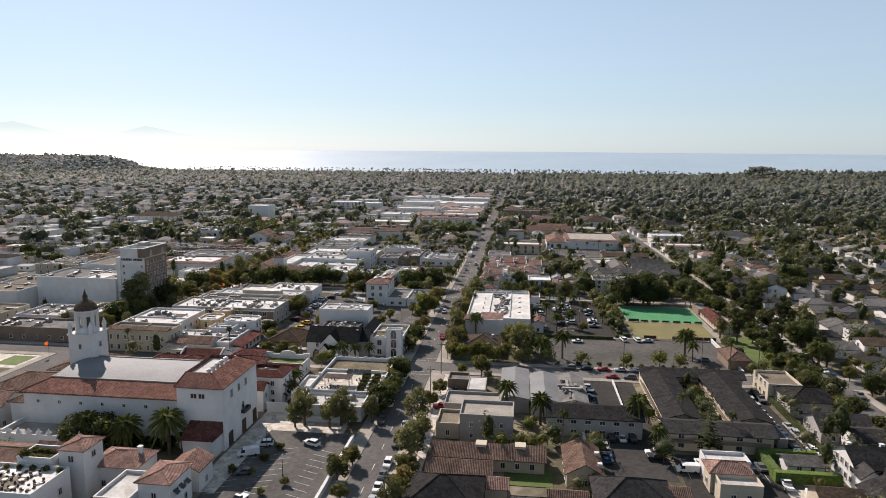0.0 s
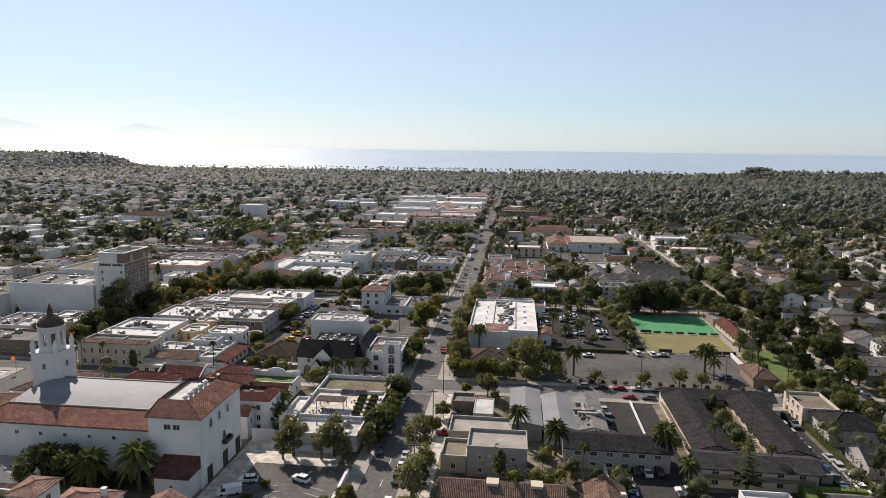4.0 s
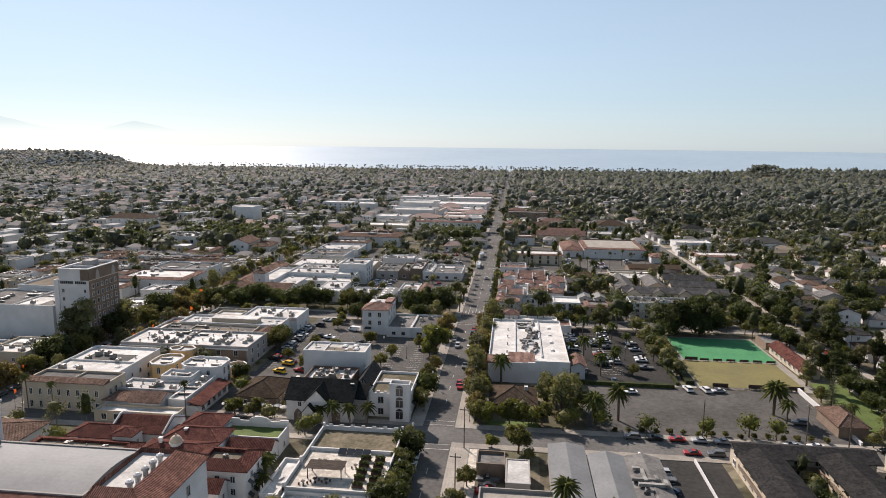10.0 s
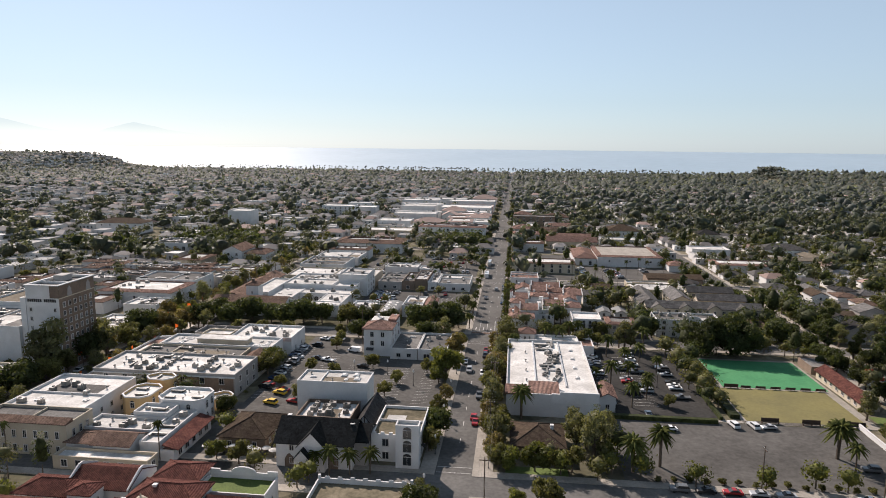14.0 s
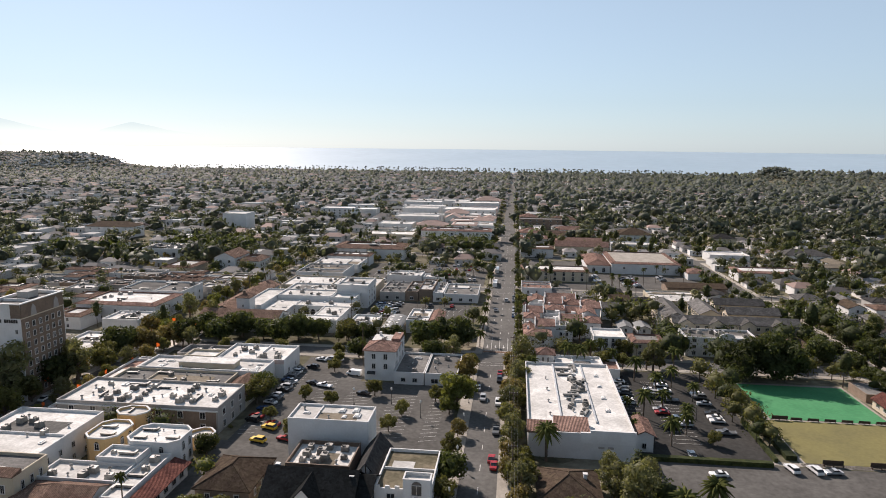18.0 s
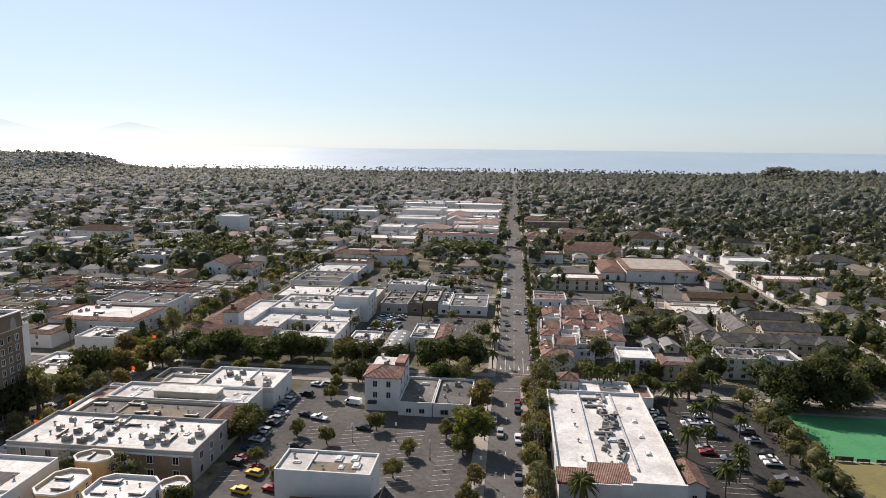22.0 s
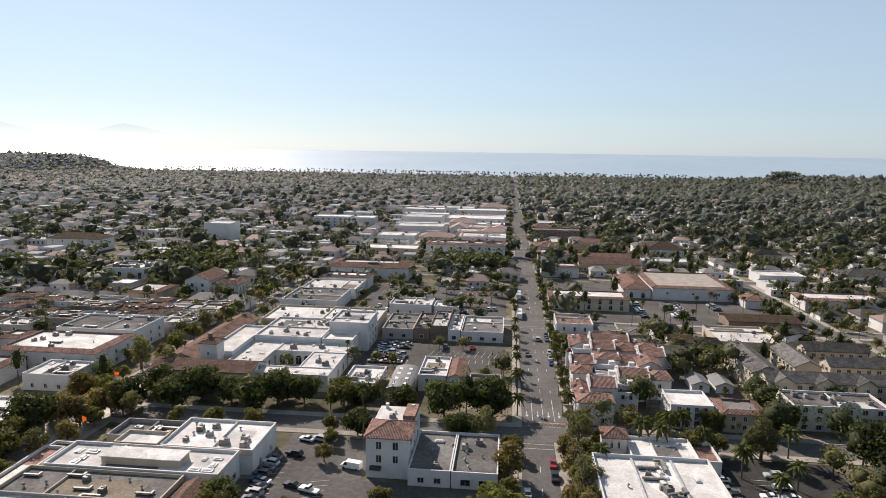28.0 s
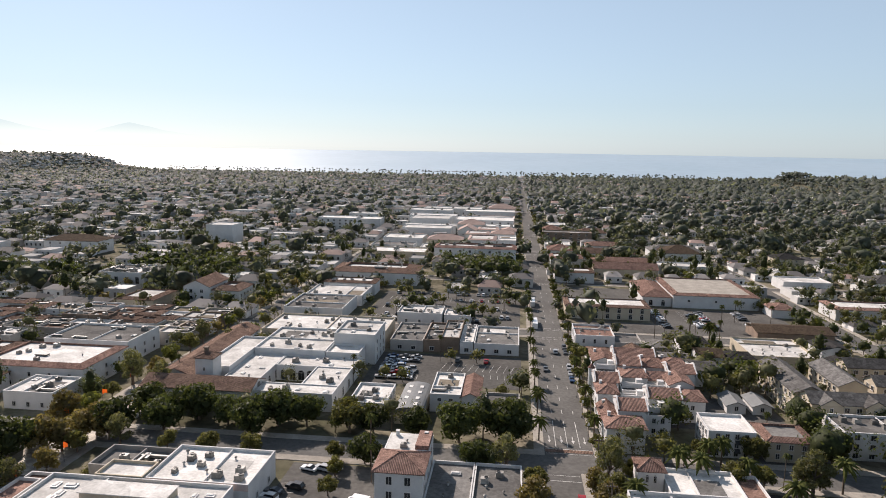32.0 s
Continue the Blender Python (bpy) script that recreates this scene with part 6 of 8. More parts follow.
    bld("bungalow_range", "long low range with a brown clay tile roof", 16, 44, 159.5, 167.5, 3.6, "gx", rm=OLDTILE, wall=CREAM, win=W(1, "S", step=3), ex=lambda e, a, b, c, d: [chimney(e, x, 0, 4.4, 1.3, 2.6, CREAM) for x in (-2, 8)])
    bld("bungalow_range", "low range with a brown clay tile roof", 15.8, 31, 149.5, 157.5, 3.6, "gx", rm=OLDTILE, wall=CREAM, win=W(1, "S", step=3))
    bld("house", "house with a steep dark shingle hip roof", 12.5, 29.5, 131, 147, 4.5, "hip", rm=SHINGLE, wall=BROWNWALL, rise=4.6, win=W(1, "SE"))
    bld("house", "red-tiled porch beside a lawn", 30, 35, 145, 150, 3.4, "gx", wall=CREAM)
    bld("house", "house with a steep dark shingle hip roof", 36.5, 47.5, 129, 140.5, 3.6, "hip", rm=SHINGLE, wall=BROWNWALL, rise=3.6, win=W(1, "S"))
    bld("house", "dark shingled house with a broad hip roof", 54.5, 71, 137, 150.5, 4.5, "hip", rm=SHINGLE, wall=BROWNWALL, rise=4.2, win=W(1, "S"))
    bld("house", "cream house with brown clay tiles and chimneys", 49, 57.5, 153, 167.5, 4.2, "gy", rm=OLDTILE, wall=CREAM, rise=2.4, win=W(1, "SE"), ex=lambda e, a, b, c, d: [chimney(e, b - .5, c + 3, 4, 1.6), chimney(e, b - .6, 2, 4, 1.4)])
    bld("house", "small house with red tiles", 44.5, 52.5, 138, 146, 3.4, "gx", rm=OLDTILE, wall=CREAM)
    bld("house", "small house with red tiles", 67, 75.5, 144, 151, 3.4, "gx", rm=OLDTILE, wall=CREAM)
    bld("house", "cream flat-roofed front block of a house", 83.4, 92.8, 150.6, 155.4, 5, "flat", wall=CREAM, win=W(1, "S"))
    bld("house", "cream house with a red tile hip roof", 82.6, 92, 155.7, 161.6, 5.2, "hip", wall=CREAM, rise=1.9, win=W(1, "SE"))
    bld("house", "flat-roofed white rear wing of a house", 83, 93.6, 162, 167.4, 5.4, "flat", wall=STUCCO)
    # motel round a court
    for x0, x1, y0, y1, rf in ((79.5, 88.5, 189, 226, "gy"), (98.5, 107.8, 189, 226, "gy"), (79.5, 112, 226.3, 233.5, "gx"), (77.5, 105, 178.5, 187, "gx")):
        bld("motel_wing", "two-storey motel wing with a dark shingle roof and balconies", x0, x1, y0, y1, 5.4, rf, rm=SHINGLE, wall=CREAM, rise=1.3, over=1.1, win=W(2, "SE" if rf == "gx" else "EW", step=3.6, w=1.6, h=1.3, storey=2.7, first=1.6), group="motel wings", cat="motel")
        bal = thing("balcony_rail", "long balcony with wooden rails", "balcony", (x0 + x1) / 2, y0 if rf == "gx" else (y0 + y1) / 2, gz((y0 + y1) / 2) + 2.6)
        if rf == "gx":
            part("deck", Mesh().box(x0 - (x0 + x1) / 2 + 1, x1 - (x0 + x1) / 2 - 1, -1.05, -.02, 0, .16), CONCRETE, bal)
            part("rail", Mesh().box(x0 - (x0 + x1) / 2 + 1, x1 - (x0 + x1) / 2 - 1, -1.08, -1.0, .16, 1.1), BROWNWALL, bal)
        else:
            h = (x1 - x0) / 2
            part("deck", Mesh().box(-h - 1.05, -h - .02, -17, 17, 0, .16), CONCRETE, bal)
            part("rail", Mesh().box(-h - 1.08, -h - 1.0, -17, 17, .16, 1.1), BROWNWALL, bal)
    bld("clubhouse", "long low clubhouse with a red tile roof beside the green", 127, 133, 305, 337, 3.0, "gy", rm=REDTILE, rise=1.9, wall=CREAM, win=W(1, "W", step=3.4, w=1.6))
    bld("shelter", "open shelter with a pale flat roof", 127, 135, 341, 353, 3, "flat", rm=GREYROOF, wall=BROWNWALL, par=.1)
    bld("pavilion", "low pavilion with a broad brown tile roof", 115.5, 123.5, 253, 267, 3.4, "hip", rm=OLDTILE, wall=BROWNWALL, rise=2.6)
    # behind the cinema
    def arched(e, a, b, c, d):
        m = Mesh().extrude([(3.2 * math.cos(math.pi * i / 8), 8.2 + 1.9 * math.sin(math.pi * i / 8)) for i in range(9)], -.2, .2)
        part("arched_gable", m, STUCCO, e).matrix_basis = pose(2, c + .2, 0, 0, 0, 90)
    bld("apartment_house", "white three-storey apartment house with dark awnings", 42, 54.8, 383, 396, 7.8, "flat", win=W(3, "SE", step=2.1, w=1.1, h=1.5, storey=2.5, first=1.4), rm=WROOF,
        ex=lambda e, a, b, c, d: [awning(e, a + 1.9 + i * 3.0, c - .12, z, 1.5) for i in range(4) for z in (2.0, 4.5)])
    bld("office_house", "cream two-storey flats with a red tile edge", 57.5, 70.2, 382, 394, 6, "skirt", wall=CREAM, rm=TILE, deck=GREYROOF, wide=1.7, rise=1.0, win=W(2, "SE", step=2.6, storey=2.7))
    for x0 in (57.6, 65.8):
        bld("cottage", "small white cottage with a pale gable roof", x0, x0 + 6, 417, 427, 2.9, "gy", rm=METALROOF, rise=1.2, win=W(1, "S", step=2))
    bld("apartment_house", "white apartment house with an arched gable front", 79.5, 108, 386.5, 400, 8.2, "flat", rm=GREYROOF, win=W(3, "SE", step=3.2, w=1.5, h=1.5, storey=2.7, first=1.5),
        ex=arched)
    plant(80, 107, 387, 399, 7.5, 5, (1, 0))
    for x0, x1, y0, y1, rf in ((79, 132, 406, 415, "gx"), (77.5, 87, 415.4, 447, "gy"), (95, 104, 424, 447, "gy"), (108, 131, 426, 434.5, "gx"), (108, 131, 446, 454.5, "gx")):
        bld("condominium", "cream three-storey condominium with grey shingle roofs and bays", x0, x1, y0, y1, 9.2, rf, rm=LIGHTSHINGLE, wall=CREAM, rise=2.2, win=W(3, "SW" if rf == "gx" else "W", step=2.1, w=1.5, h=1.5, storey=3.0, first=1.4, simple=True), cat="apartments",
            ex=lambda e, a, b, c, d: chimney(e, a + 3, c + 3, 8.6, 1.5, 1.1))
    for x in (84, 97, 110, 123):
        g = thing("gabled_bay", "cream gabled bay with white windows", "bay", x, 405.6)
        rf, en = gable(-3, 3, -1.2, 4, 9.2, 1.9, "y", .4)
        part("wall", Mesh().box(-3, 3, -1.2, .42, -1, 9.2), CREAM, g)
        part("gable_wall", Mesh().extrude([(-3, 9.15), (3, 9.15), (0, 11.05)], -1.2, -1.0), CREAM, g).matrix_basis = pose(0, 0, 0, 0, 0, 90)
        part("roof", rf, LIGHTSHINGLE, g)
        windows(g, -3, 3, -1.2, 0, 3, "S", 2.2, 1.0, 1.4, first=1.6, storey=3.0, simple=True, margin=.6)
    bld("market_shed", "low building with a broad bright white roof", 83, 109, 470, 497, 5, "flat", wall=CREAM)
    plant(84, 108, 471, 496, 4.35, 9, (1, 1, 0))
    bld("school_hall", "big hall with red tile skirt roof and pale flat centre", 76.4, 123, 576, 628, 7.4, "skirt", rm=TILE, wide=3, rise=1.1, deck=CONCRETE, win=W(1, "S", step=6, w=1.2, h=1.2, first=4.5))
    bld("school_hall", "low white wing with red tiles", 60, 76, 578, 622, 5.5, "hip", win=W(1, "S", w=2, h=2.4, arch=True))
    bld("diner", "long low diner with a dark roof", 100, 134, 512, 528, 4, "gx", rm=BROWNSHINGLE, wall=BROWNWALL, rise=1.6)
    bld("diner", "low house with red tiles", 124, 136, 560, 574, 4.5, "hip")
    # tile-roofed court along the street
    Q = ((13.8, 24.6, 381.5, 390.5, 7.4, "hip"), (13.8, 18.4, 391, 403, 6.2, "gy"), (18.8, 26.6, 391.5, 401, 9.2, "gx"), (27, 34.5, 394.5, 403, 6.6, "flat"), (14.2, 20.4, 405.5, 414, 8.8, "hip"), (21, 29.6, 402.5, 412, 6.8, "flat"),
         (30, 39.5, 404.5, 413.5, 8.6, "gx"), (40, 47.8, 407, 417, 7.2, "hip"), (15, 22.4, 416.5, 426, 9.0, "gx"), (23, 31, 413.5, 421.5, 7.4, "flat"), (31.4, 38.6, 415, 424, 6.4, "flat"), (39.2, 46.8, 418.5, 428, 8.4, "gy"),
         (24.6, 33, 423.5, 432, 8.6, "hip"), (33.6, 41, 426, 434, 7.2, "gx"), (41.6, 50.4, 430, 440, 8.8, "gx"), (16.4, 23.8, 429.5, 438.5, 8.2, "flat"), (24.4, 32.4, 434, 443, 9.6, "gx"), (33, 41, 436, 446, 8.6, "hip"),
         (41.6, 50.2, 441.5, 451, 7.6, "hip"), (16.6, 24.6, 440, 451, 8.6, "gy"), (25.4, 40, 447.5, 456, 9.0, "gx"))
    for x0, x1, y0, y1, h, rf in Q:
        def trim(e, a, b, c, d, h=h, rf=rf):
            if rf == "gx":
                coping(e, a, b, c, d, h, 1.7)
            elif rf == "flat":
                part("deck_wall", Mesh().box(a + .5, b - .5, 0, .3, h - .6, h + 1.1).box(b - 2.6, b - .6, d - 2.6, d - .6, h - .6, h + 1.9), STUCCO, e)
            else:
                chimney(e, a + 1.5, d - 1.8, h + .6, 1.3, .8)
        bld("townhouse", "white stucco townhouse with red clay tile roofs" if rf != "flat" else "white townhouse with a flat roof deck", x0, x1, y0, y1, h, rf, rm=TILE if rf != "flat" else GREYROOF, rise=1.7, win=W(2, "SE", step=2.6, w=1.1, h=1.5, storey=3.2), group="tile-roofed court", ex=trim)
    plant(23, 31, 413.5, 421.5, 6.7, 4, (0, 1, 1), .8)
    e = thing("round_turret", "slim white turret with a pointed tile cap", "turret", 14.6, 428)
    part("shaft", Mesh().lathe(0, 0, [(1.1, -1), (1.1, 9.5), (1.3, 9.6), (1.3, 9.9)], 10), STUCCO, e)
    part("cap", Mesh().lathe(0, 0, [(1.4, 9.9), (.1, 11.4)], 10), TILE, e)
    bld("red_roofed_block", "white block with a flat red roof", 13.5, 30, 478.5, 497, 8, "flat", rm=TILE, win=W(2, "SE", step=3, w=.9, h=1.8, storey=3.6))
    plant(14, 29, 480, 496, 7.3, 6, (1, 0, 1))
    bld("block_annex", "low grey annex with a flat roof", 30.4, 42, 480, 495, 5, "flat", rm=GREYROOF, wall=GREYWALL)
    bld("arcaded_range", "two-storey range with an arcade and pale roof", 14, 57, 541, 560, 6.6, "skirt", wall=CREAM, rm=OLDTILE, win=W(2, "S", step=3.2, w=1.7, h=1.9, storey=3.2, arch=True, first=1.6), wide=2.2, rise=1)
    bld("long_office", "long grey office block with bands of windows", 14, 61, 846, 864, 11, "flat", rm=GREYROOF, wall=BROWNWALL, win=W(3, "S", step=3.2, w=2, h=1.4, storey=3.6, simple=True))
    bld("school_range", "long low range with a red roof", 43, 87, 668, 682, 6, "gx", win=W(1, "S", step=2.4, simple=True), wall=CREAM)
    bld("school_range", "white gabled school building", 106, 136, 742, 770, 8, "hip", rm=BROWNSHINGLE, win=W(2, "S", step=4, simple=True))
    for x0, x1, y0, y1, rf in ((203, 252, 600, 611, "gx"), (240, 252, 611.5, 668, "gy"), (206, 236, 640, 651, "gx")):
        bld("school_range", "long white school range with a tan low-pitched roof", x0, x1, y0, y1, 4.6, rf, rm=TANROOF, rise=1.6, win=W(1, "SW", step=4, w=1.8, simple=True))
    bld("mansion", "cream three-storey mansion with a dark hip roof", 186, 206, 722, 740, 9, "hip", rm=SHINGLE, wall=CREAM, win=W(3, "SW", step=3, storey=2.9, simple=True))
    for x0, x1, y0, y1, h, rf, rm in ((14, 40, 640, 656, 7, "skirt", OLDTILE), (46, 92, 700, 714, 6, "hip", TILE), (14, 38, 696, 716, 8, "skirt", TILE), (14, 34, 738, 760, 8, "hip", TILE), (42, 84, 744, 758, 6, "gx", OLDTILE),
                                      (14, 36, 784, 806, 7, "flat", WROOF), (50, 92, 790, 806, 6, "hip", TILE), (14, 36, 890, 914, 8, "hip", TILE), (50, 80, 884, 904, 7, "hip", OLDTILE), (100, 142, 762, 784, 7, "hip", LIGHTSHINGLE),
                                      (14, 44, 950, 972, 8, "flat", WROOF), (92, 130, 690, 708, 6, "flat", WROOF), (160, 190, 640, 660, 6, "flat", WROOF), (156, 200, 560, 580, 6, "skirt", TILE), (215, 250, 640, 660, 7, "hip", LIGHTSHINGLE)):
        bld("street_block", "white stucco block with tile roofs along the street" if rm in (TILE, OLDTILE) else "white stucco block with a pale roof along the street", x0, x1, y0, y1, h, rf, rm=rm, win=W(1, "S", step=5, w=1.7, h=1.8, simple=True))
    bld("shed", "small white shed with a grey roof inside a clipped hedge", 104.6, 113.4, 168, 173.6, 2.7, "gx", rm=LIGHTSHINGLE, rise=1.2, win=W(1, "S"))
    bld("carport", "narrow carport with a pale flat roof", 108.2, 110.8, 184, 197, 2.6, "flat", rm=GREYROOF, wall=GREYWALL, par=.1)
    bld("house", "white gabled wing with many dark windows", 116.6, 121, 157, 160.8, 5.6, "gy", rm=SHINGLE, rise=1.8, win=W(2, "S", step=1.4, storey=2.7))
    bld("house", "white gabled wing with many dark windows", 123, 127, 157.4, 160.8, 5.6, "gy", rm=SHINGLE, rise=1.8, win=W(2, "S", step=1.4, storey=2.7))
    bld("house", "white gabled house with dark roofs", 117.3, 127, 161, 173, 6, "gx", rm=SHINGLE, win=W(2, "SW", step=1.9, storey=2.8), ex=lambda e, a, b, c, d: [chimney(e, a + 1, 1, 7.5, 1.8), chimney(e, b - 1, 1, 7.5, 1.8)])
    bld("house", "small cream cottage with brown shingles", 104, 113, 146, 155, 3.6, "gx", rm=BROWNSHINGLE, wall=CREAM, win=W(1, "S"))
    bld("house", "white cottage with a gable", 115, 126, 144, 155, 4.5, "gy", rm=SHINGLE, win=W(1, "SW"))
    bld("house", "cream two-storey house with a flat front", 118, 128.5, 220, 234, 6, "flat", wall=CREAM, rm=TANROOF, win=W(2, "SW", step=3))
    bld("house", "dark-roofed grey house with broad hips", 120, 134, 207, 219, 5, "hip", rm=SHINGLE, wall=GREYWALL, rise=3, win=W(1, "SW"))
    bld("house", "low grey house with a shingle gable roof", 121, 135, 188, 200, 4, "gx", rm=SHINGLE, wall=GREYWALL, win=W(1, "SW"))


right_side()

# ---- trees, space by space ----
def trees():
    for x, y in ((-77.4, 159), (-64.3, 155.5), (-53.8, 157.8)):
        tree("date", x, y, 1.12, group="palms by the theatre")
    tree("small_palm", -51.2, 159.2, 1.7)
    tree("palm", 18.3, 284, 1.25)
    for i in range(13):
        tree("dark", -79 + i * 1.95, 157.5 + (i * 37) % 5, .27 + .02 * (i % 4), group="shrubbery by the theatre")
    for x, y, s in ((33.7, 198, 1), (43.9, 191, .95), (71.2, 188.5, 1.1), (46.6, 253, 1), (54.2, 257, 1.1), (103.2, 268, 1.2), (16, 347, .8), (150, 259, 1)):
        tree("palm", x, y, s)
    for x, y in ((53.3, 190.8), (82.9, 202), (74.7, 177), (104.5, 261), (44, 300), (46, 308), (45, 320), (60, 306), (62, 313), (57, 324), (40, 375), (34, 376), (44, 377), (-36, 205), (-35, 200), (-30, 241), (-25, 242), (-20, 243), (-34, 242)):
        tree("small_palm", x, y, trng.uniform(1, 1.4))
    for x, y in ((49, 172), (95, 182), (112, 240), (-125, 240), (-116, 239), (-131, 245), (-50, 363), (-48, 355), (-70, 425), (-42, 456), (84, 190), (62, 395), (138, 255), (-76, 243)):
        tree("fan", x, y, trng.uniform(.7, .95))
    tree("pine", 87.7, 176, 1.05)
    tree("pine", 119.4, 267, .95)
    for x, y, s in ((138.7, 307, .9), (130, 290, .8), (150, 330, 1), (158, 318, .9), (143, 365, 1), (156, 350, 1)):
        tree("cypress", x, y, s)
    # theatre lot and garden of the terrace building
    tree("grey", -24.8, 181, 1.05)
    for x, y in ((-14, 182), (-11, 178.5), (-17, 180), (-27, 179)):
        tree("grey", x, y, .6)
    for x, y in ((-28, 150), (-27.5, 157), (-26, 164), (-18, 146), (-22, 141), (-33, 150)):
        tree("shrub", x, y, .75, group="lot shrubs")
    for i in range(10):
        tree("dark" if i % 3 else "grey", -5.6 + (i % 3) * .6, 186 + i * 4.9 + trng.uniform(-1, 1), trng.uniform(.4, .72), group="trees beside the terrace")
    # street trees along the long street
    for y in (136, 141, 147, 153, 160, 166, 173, 184, 198, 212):
        tree(trng.choice(("olive", "rust", "grey", "olive")), 9.6 + trng.uniform(-1.4, 2.2), y + trng.uniform(-2, 2), trng.uniform(.7, 1.15) if y < 170 else trng.uniform(.55, .85), group="street trees")
    for y in (140, 150, 158):
        tree("olive", -4.8 + trng.uniform(-2, 2), y, trng.uniform(.6, .9), group="street trees")
    for i, y in enumerate(range(252, 366, 5)):
        tree(("olive", "rust", "grey", "olive", "rust")[i % 5], trng.uniform(7.6, 12.2), y + trng.uniform(-1.5, 1.5), trng.uniform(.7, 1.12), group="street trees")
    for x, y, s, k in ((15, 250, .75, "fresh"), (21.5, 250, .95, "fresh"), (27, 252, .6, "olive"), (33, 262, .8, "grey"), (37, 257, .9, "grey"), (41, 266, .85, "grey"), (33, 271, .7, "grey"), (31, 251, .8, "olive"), (24, 231, 1.0, "olive"), (16.8, 233, .45, "fresh")):
        tree(k, x, y, s)
    for x, y, s, k in ((-7, 258, .8, "olive"), (-6.6, 268, .7, "dark"), (-7.2, 283, .75, "olive"), (-6.4, 296, .6, "rust"), (-7, 333, .7, "olive"), (-6.5, 357, .8, "olive")):
        tree(k, x, y, s, group="street trees")
    tree("fresh", -8.6, 317, 1.35)
    tree("fresh", -10.5, 312, 1.0)
    tree("rust", -7.5, 345, 1.05)
    for y in list(range(386, 500, 10)) + list(range(520, 640, 13)):
        tree("small_palm" if y % 3 else "fan", -5.0 + trng.uniform(-.5, .5), y + trng.uniform(-2, 2), trng.uniform(1.0, 1.5) if y % 3 else .75, group="street palms")
        tree("small_palm" if y % 3 else "fan", 11.8 + trng.uniform(-.5, .5), y + trng.uniform(1, 6), trng.uniform(.9, 1.4) if y % 3 else .7, group="street palms")
        tree("shrub", 11.6, y + trng.uniform(-3, 3), 1.2)
    for i in range(50):
        tree(("fan", "small_palm", "olive")[i % 3], trng.choice((-8, 12)) + trng.uniform(-1, 1), 650 + i * 12, 1.0)
    for y in range(150, 560, 15):
        tree(("dark", "olive", "grey")[y % 3], 138.8 + trng.uniform(-1, 1), y, .62)
        tree(("olive", "dark", "fresh", "grey")[y % 4], 154 + trng.uniform(-1, 1), y + 5, .7)
    for i in range(46):
        tree(("grey", "olive", "rust", "dark", "fan")[i % 5], trng.uniform(-330, -212), trng.uniform(398, 600), trng.uniform(.6, 1.05))
    for i in range(30):
        tree(("olive", "grey", "fresh", "dark")[i % 4], trng.uniform(-206, -150), trng.uniform(500, 640), trng.uniform(.5, .9))
    for x, y, s, k in ((141, 250, .9, "cypress"), (137, 268, 1.0, "cypress"), (143, 283, 1.1, "cypress"), (149, 262, .9, "grey"), (137, 292, .8, "dark"), (152, 300, 1.0, "cypress"), (158, 276, .9, "dark"), (141, 306, .9, "grey"),
                       (160, 312, .9, "cypress"), (152, 322, .8, "dark"), (139, 326, .8, "cypress"), (166, 330, .9, "dark"), (143, 340, .9, "grey"), (157, 342, .8, "olive"), (150, 358, .9, "cypress"), (168, 352, .9, "dark"),
                       (139, 372, .8, "dark"), (160, 374, 1.0, "cypress"), (172, 300, .9, "olive"), (176, 280, .9, "dark"), (170, 262, .8, "grey"), (181, 322, .9, "cypress"), (184, 350, .9, "olive"), (129, 244, .7, "olive"), (134, 254, .7, "dark")):
        tree(k, x, y, s * .68, group="grove east of the greens")
    for i in range(34):
        tree(("cypress", "dark", "grey", "dark", "olive")[i % 5], trng.uniform(152, 262), trng.uniform(388, 560), trng.uniform(.7, 1.1), group="tall garden trees")
    for i in range(17):
        tree("dark", -352 + i * 9.5 + trng.uniform(-2, 2), 575 + trng.uniform(-5, 5) + i * 1.5, trng.uniform(.9, 1.3))
        tree("dark", -265 + (i % 9) * 9 + trng.uniform(-2, 2), 612 + trng.uniform(-6, 6) + 16 * (i // 9), trng.uniform(.9, 1.4))
    # dark figs along the cross street
    for x, y in ((-125.8, 387.2), (-127.1, 372.1), (-116.1, 377.5), (-109.6, 386.5), (-89.2, 378), (-83.7, 385.2), (-75.1, 386.4), (-99, 384), (-54, 385)):
        tree("dark", x, y, .86 + .12 * (int(x) % 3), group="dark street figs")
    for x, y, s in ((-41, 384, .8), (-28, 382, 1.12), (-15, 383, 1.15)):
        tree("dark", x, y, s, group="dark street figs")
    for x in (-122, -108, -96, -84, -60, -52, -22, -14):
        tree(("olive", "grey", "dark")[x % 3], x, 364.8, .7)
    for x, y, k, s in ((18, 366, "olive", .6), (30, 366, "small_palm", 1.6), (35, 364, "small_palm", 1.5), (47, 366, "small_palm", 1.4), (51, 365.5, "olive", .75), (56, 366, "fan", .7), (60, 365.5, "grey", .6), (65, 366.5, "olive", .7),
                       (70, 365.5, "small_palm", 1.5), (53, 352, "small_palm", 1.5), (58, 340, "small_palm", 1.4), (65, 347, "small_palm", 1.5), (69, 334, "small_palm", 1.3), (50, 318, "small_palm", 1.5), (54, 298, "small_palm", 1.6), (66, 300, "olive", .55)):
        tree(k, x, y, s)
    for x, y, k, s in ((40, 380.5, "olive", .75), (54, 381, "olive", .85), (62, 363.5, "grey", .9), (74, 380.5, "olive", 1.0), (22, 365, "olive", .9), (112, 381, "dark", .95), (121, 380, "olive", .9), (130, 382, "dark", .9), (44, 365, "olive", .8),
                       (-96, 364, "olive", .8), (-40, 365, "olive", .7)):
        tree(k, x, y, s)
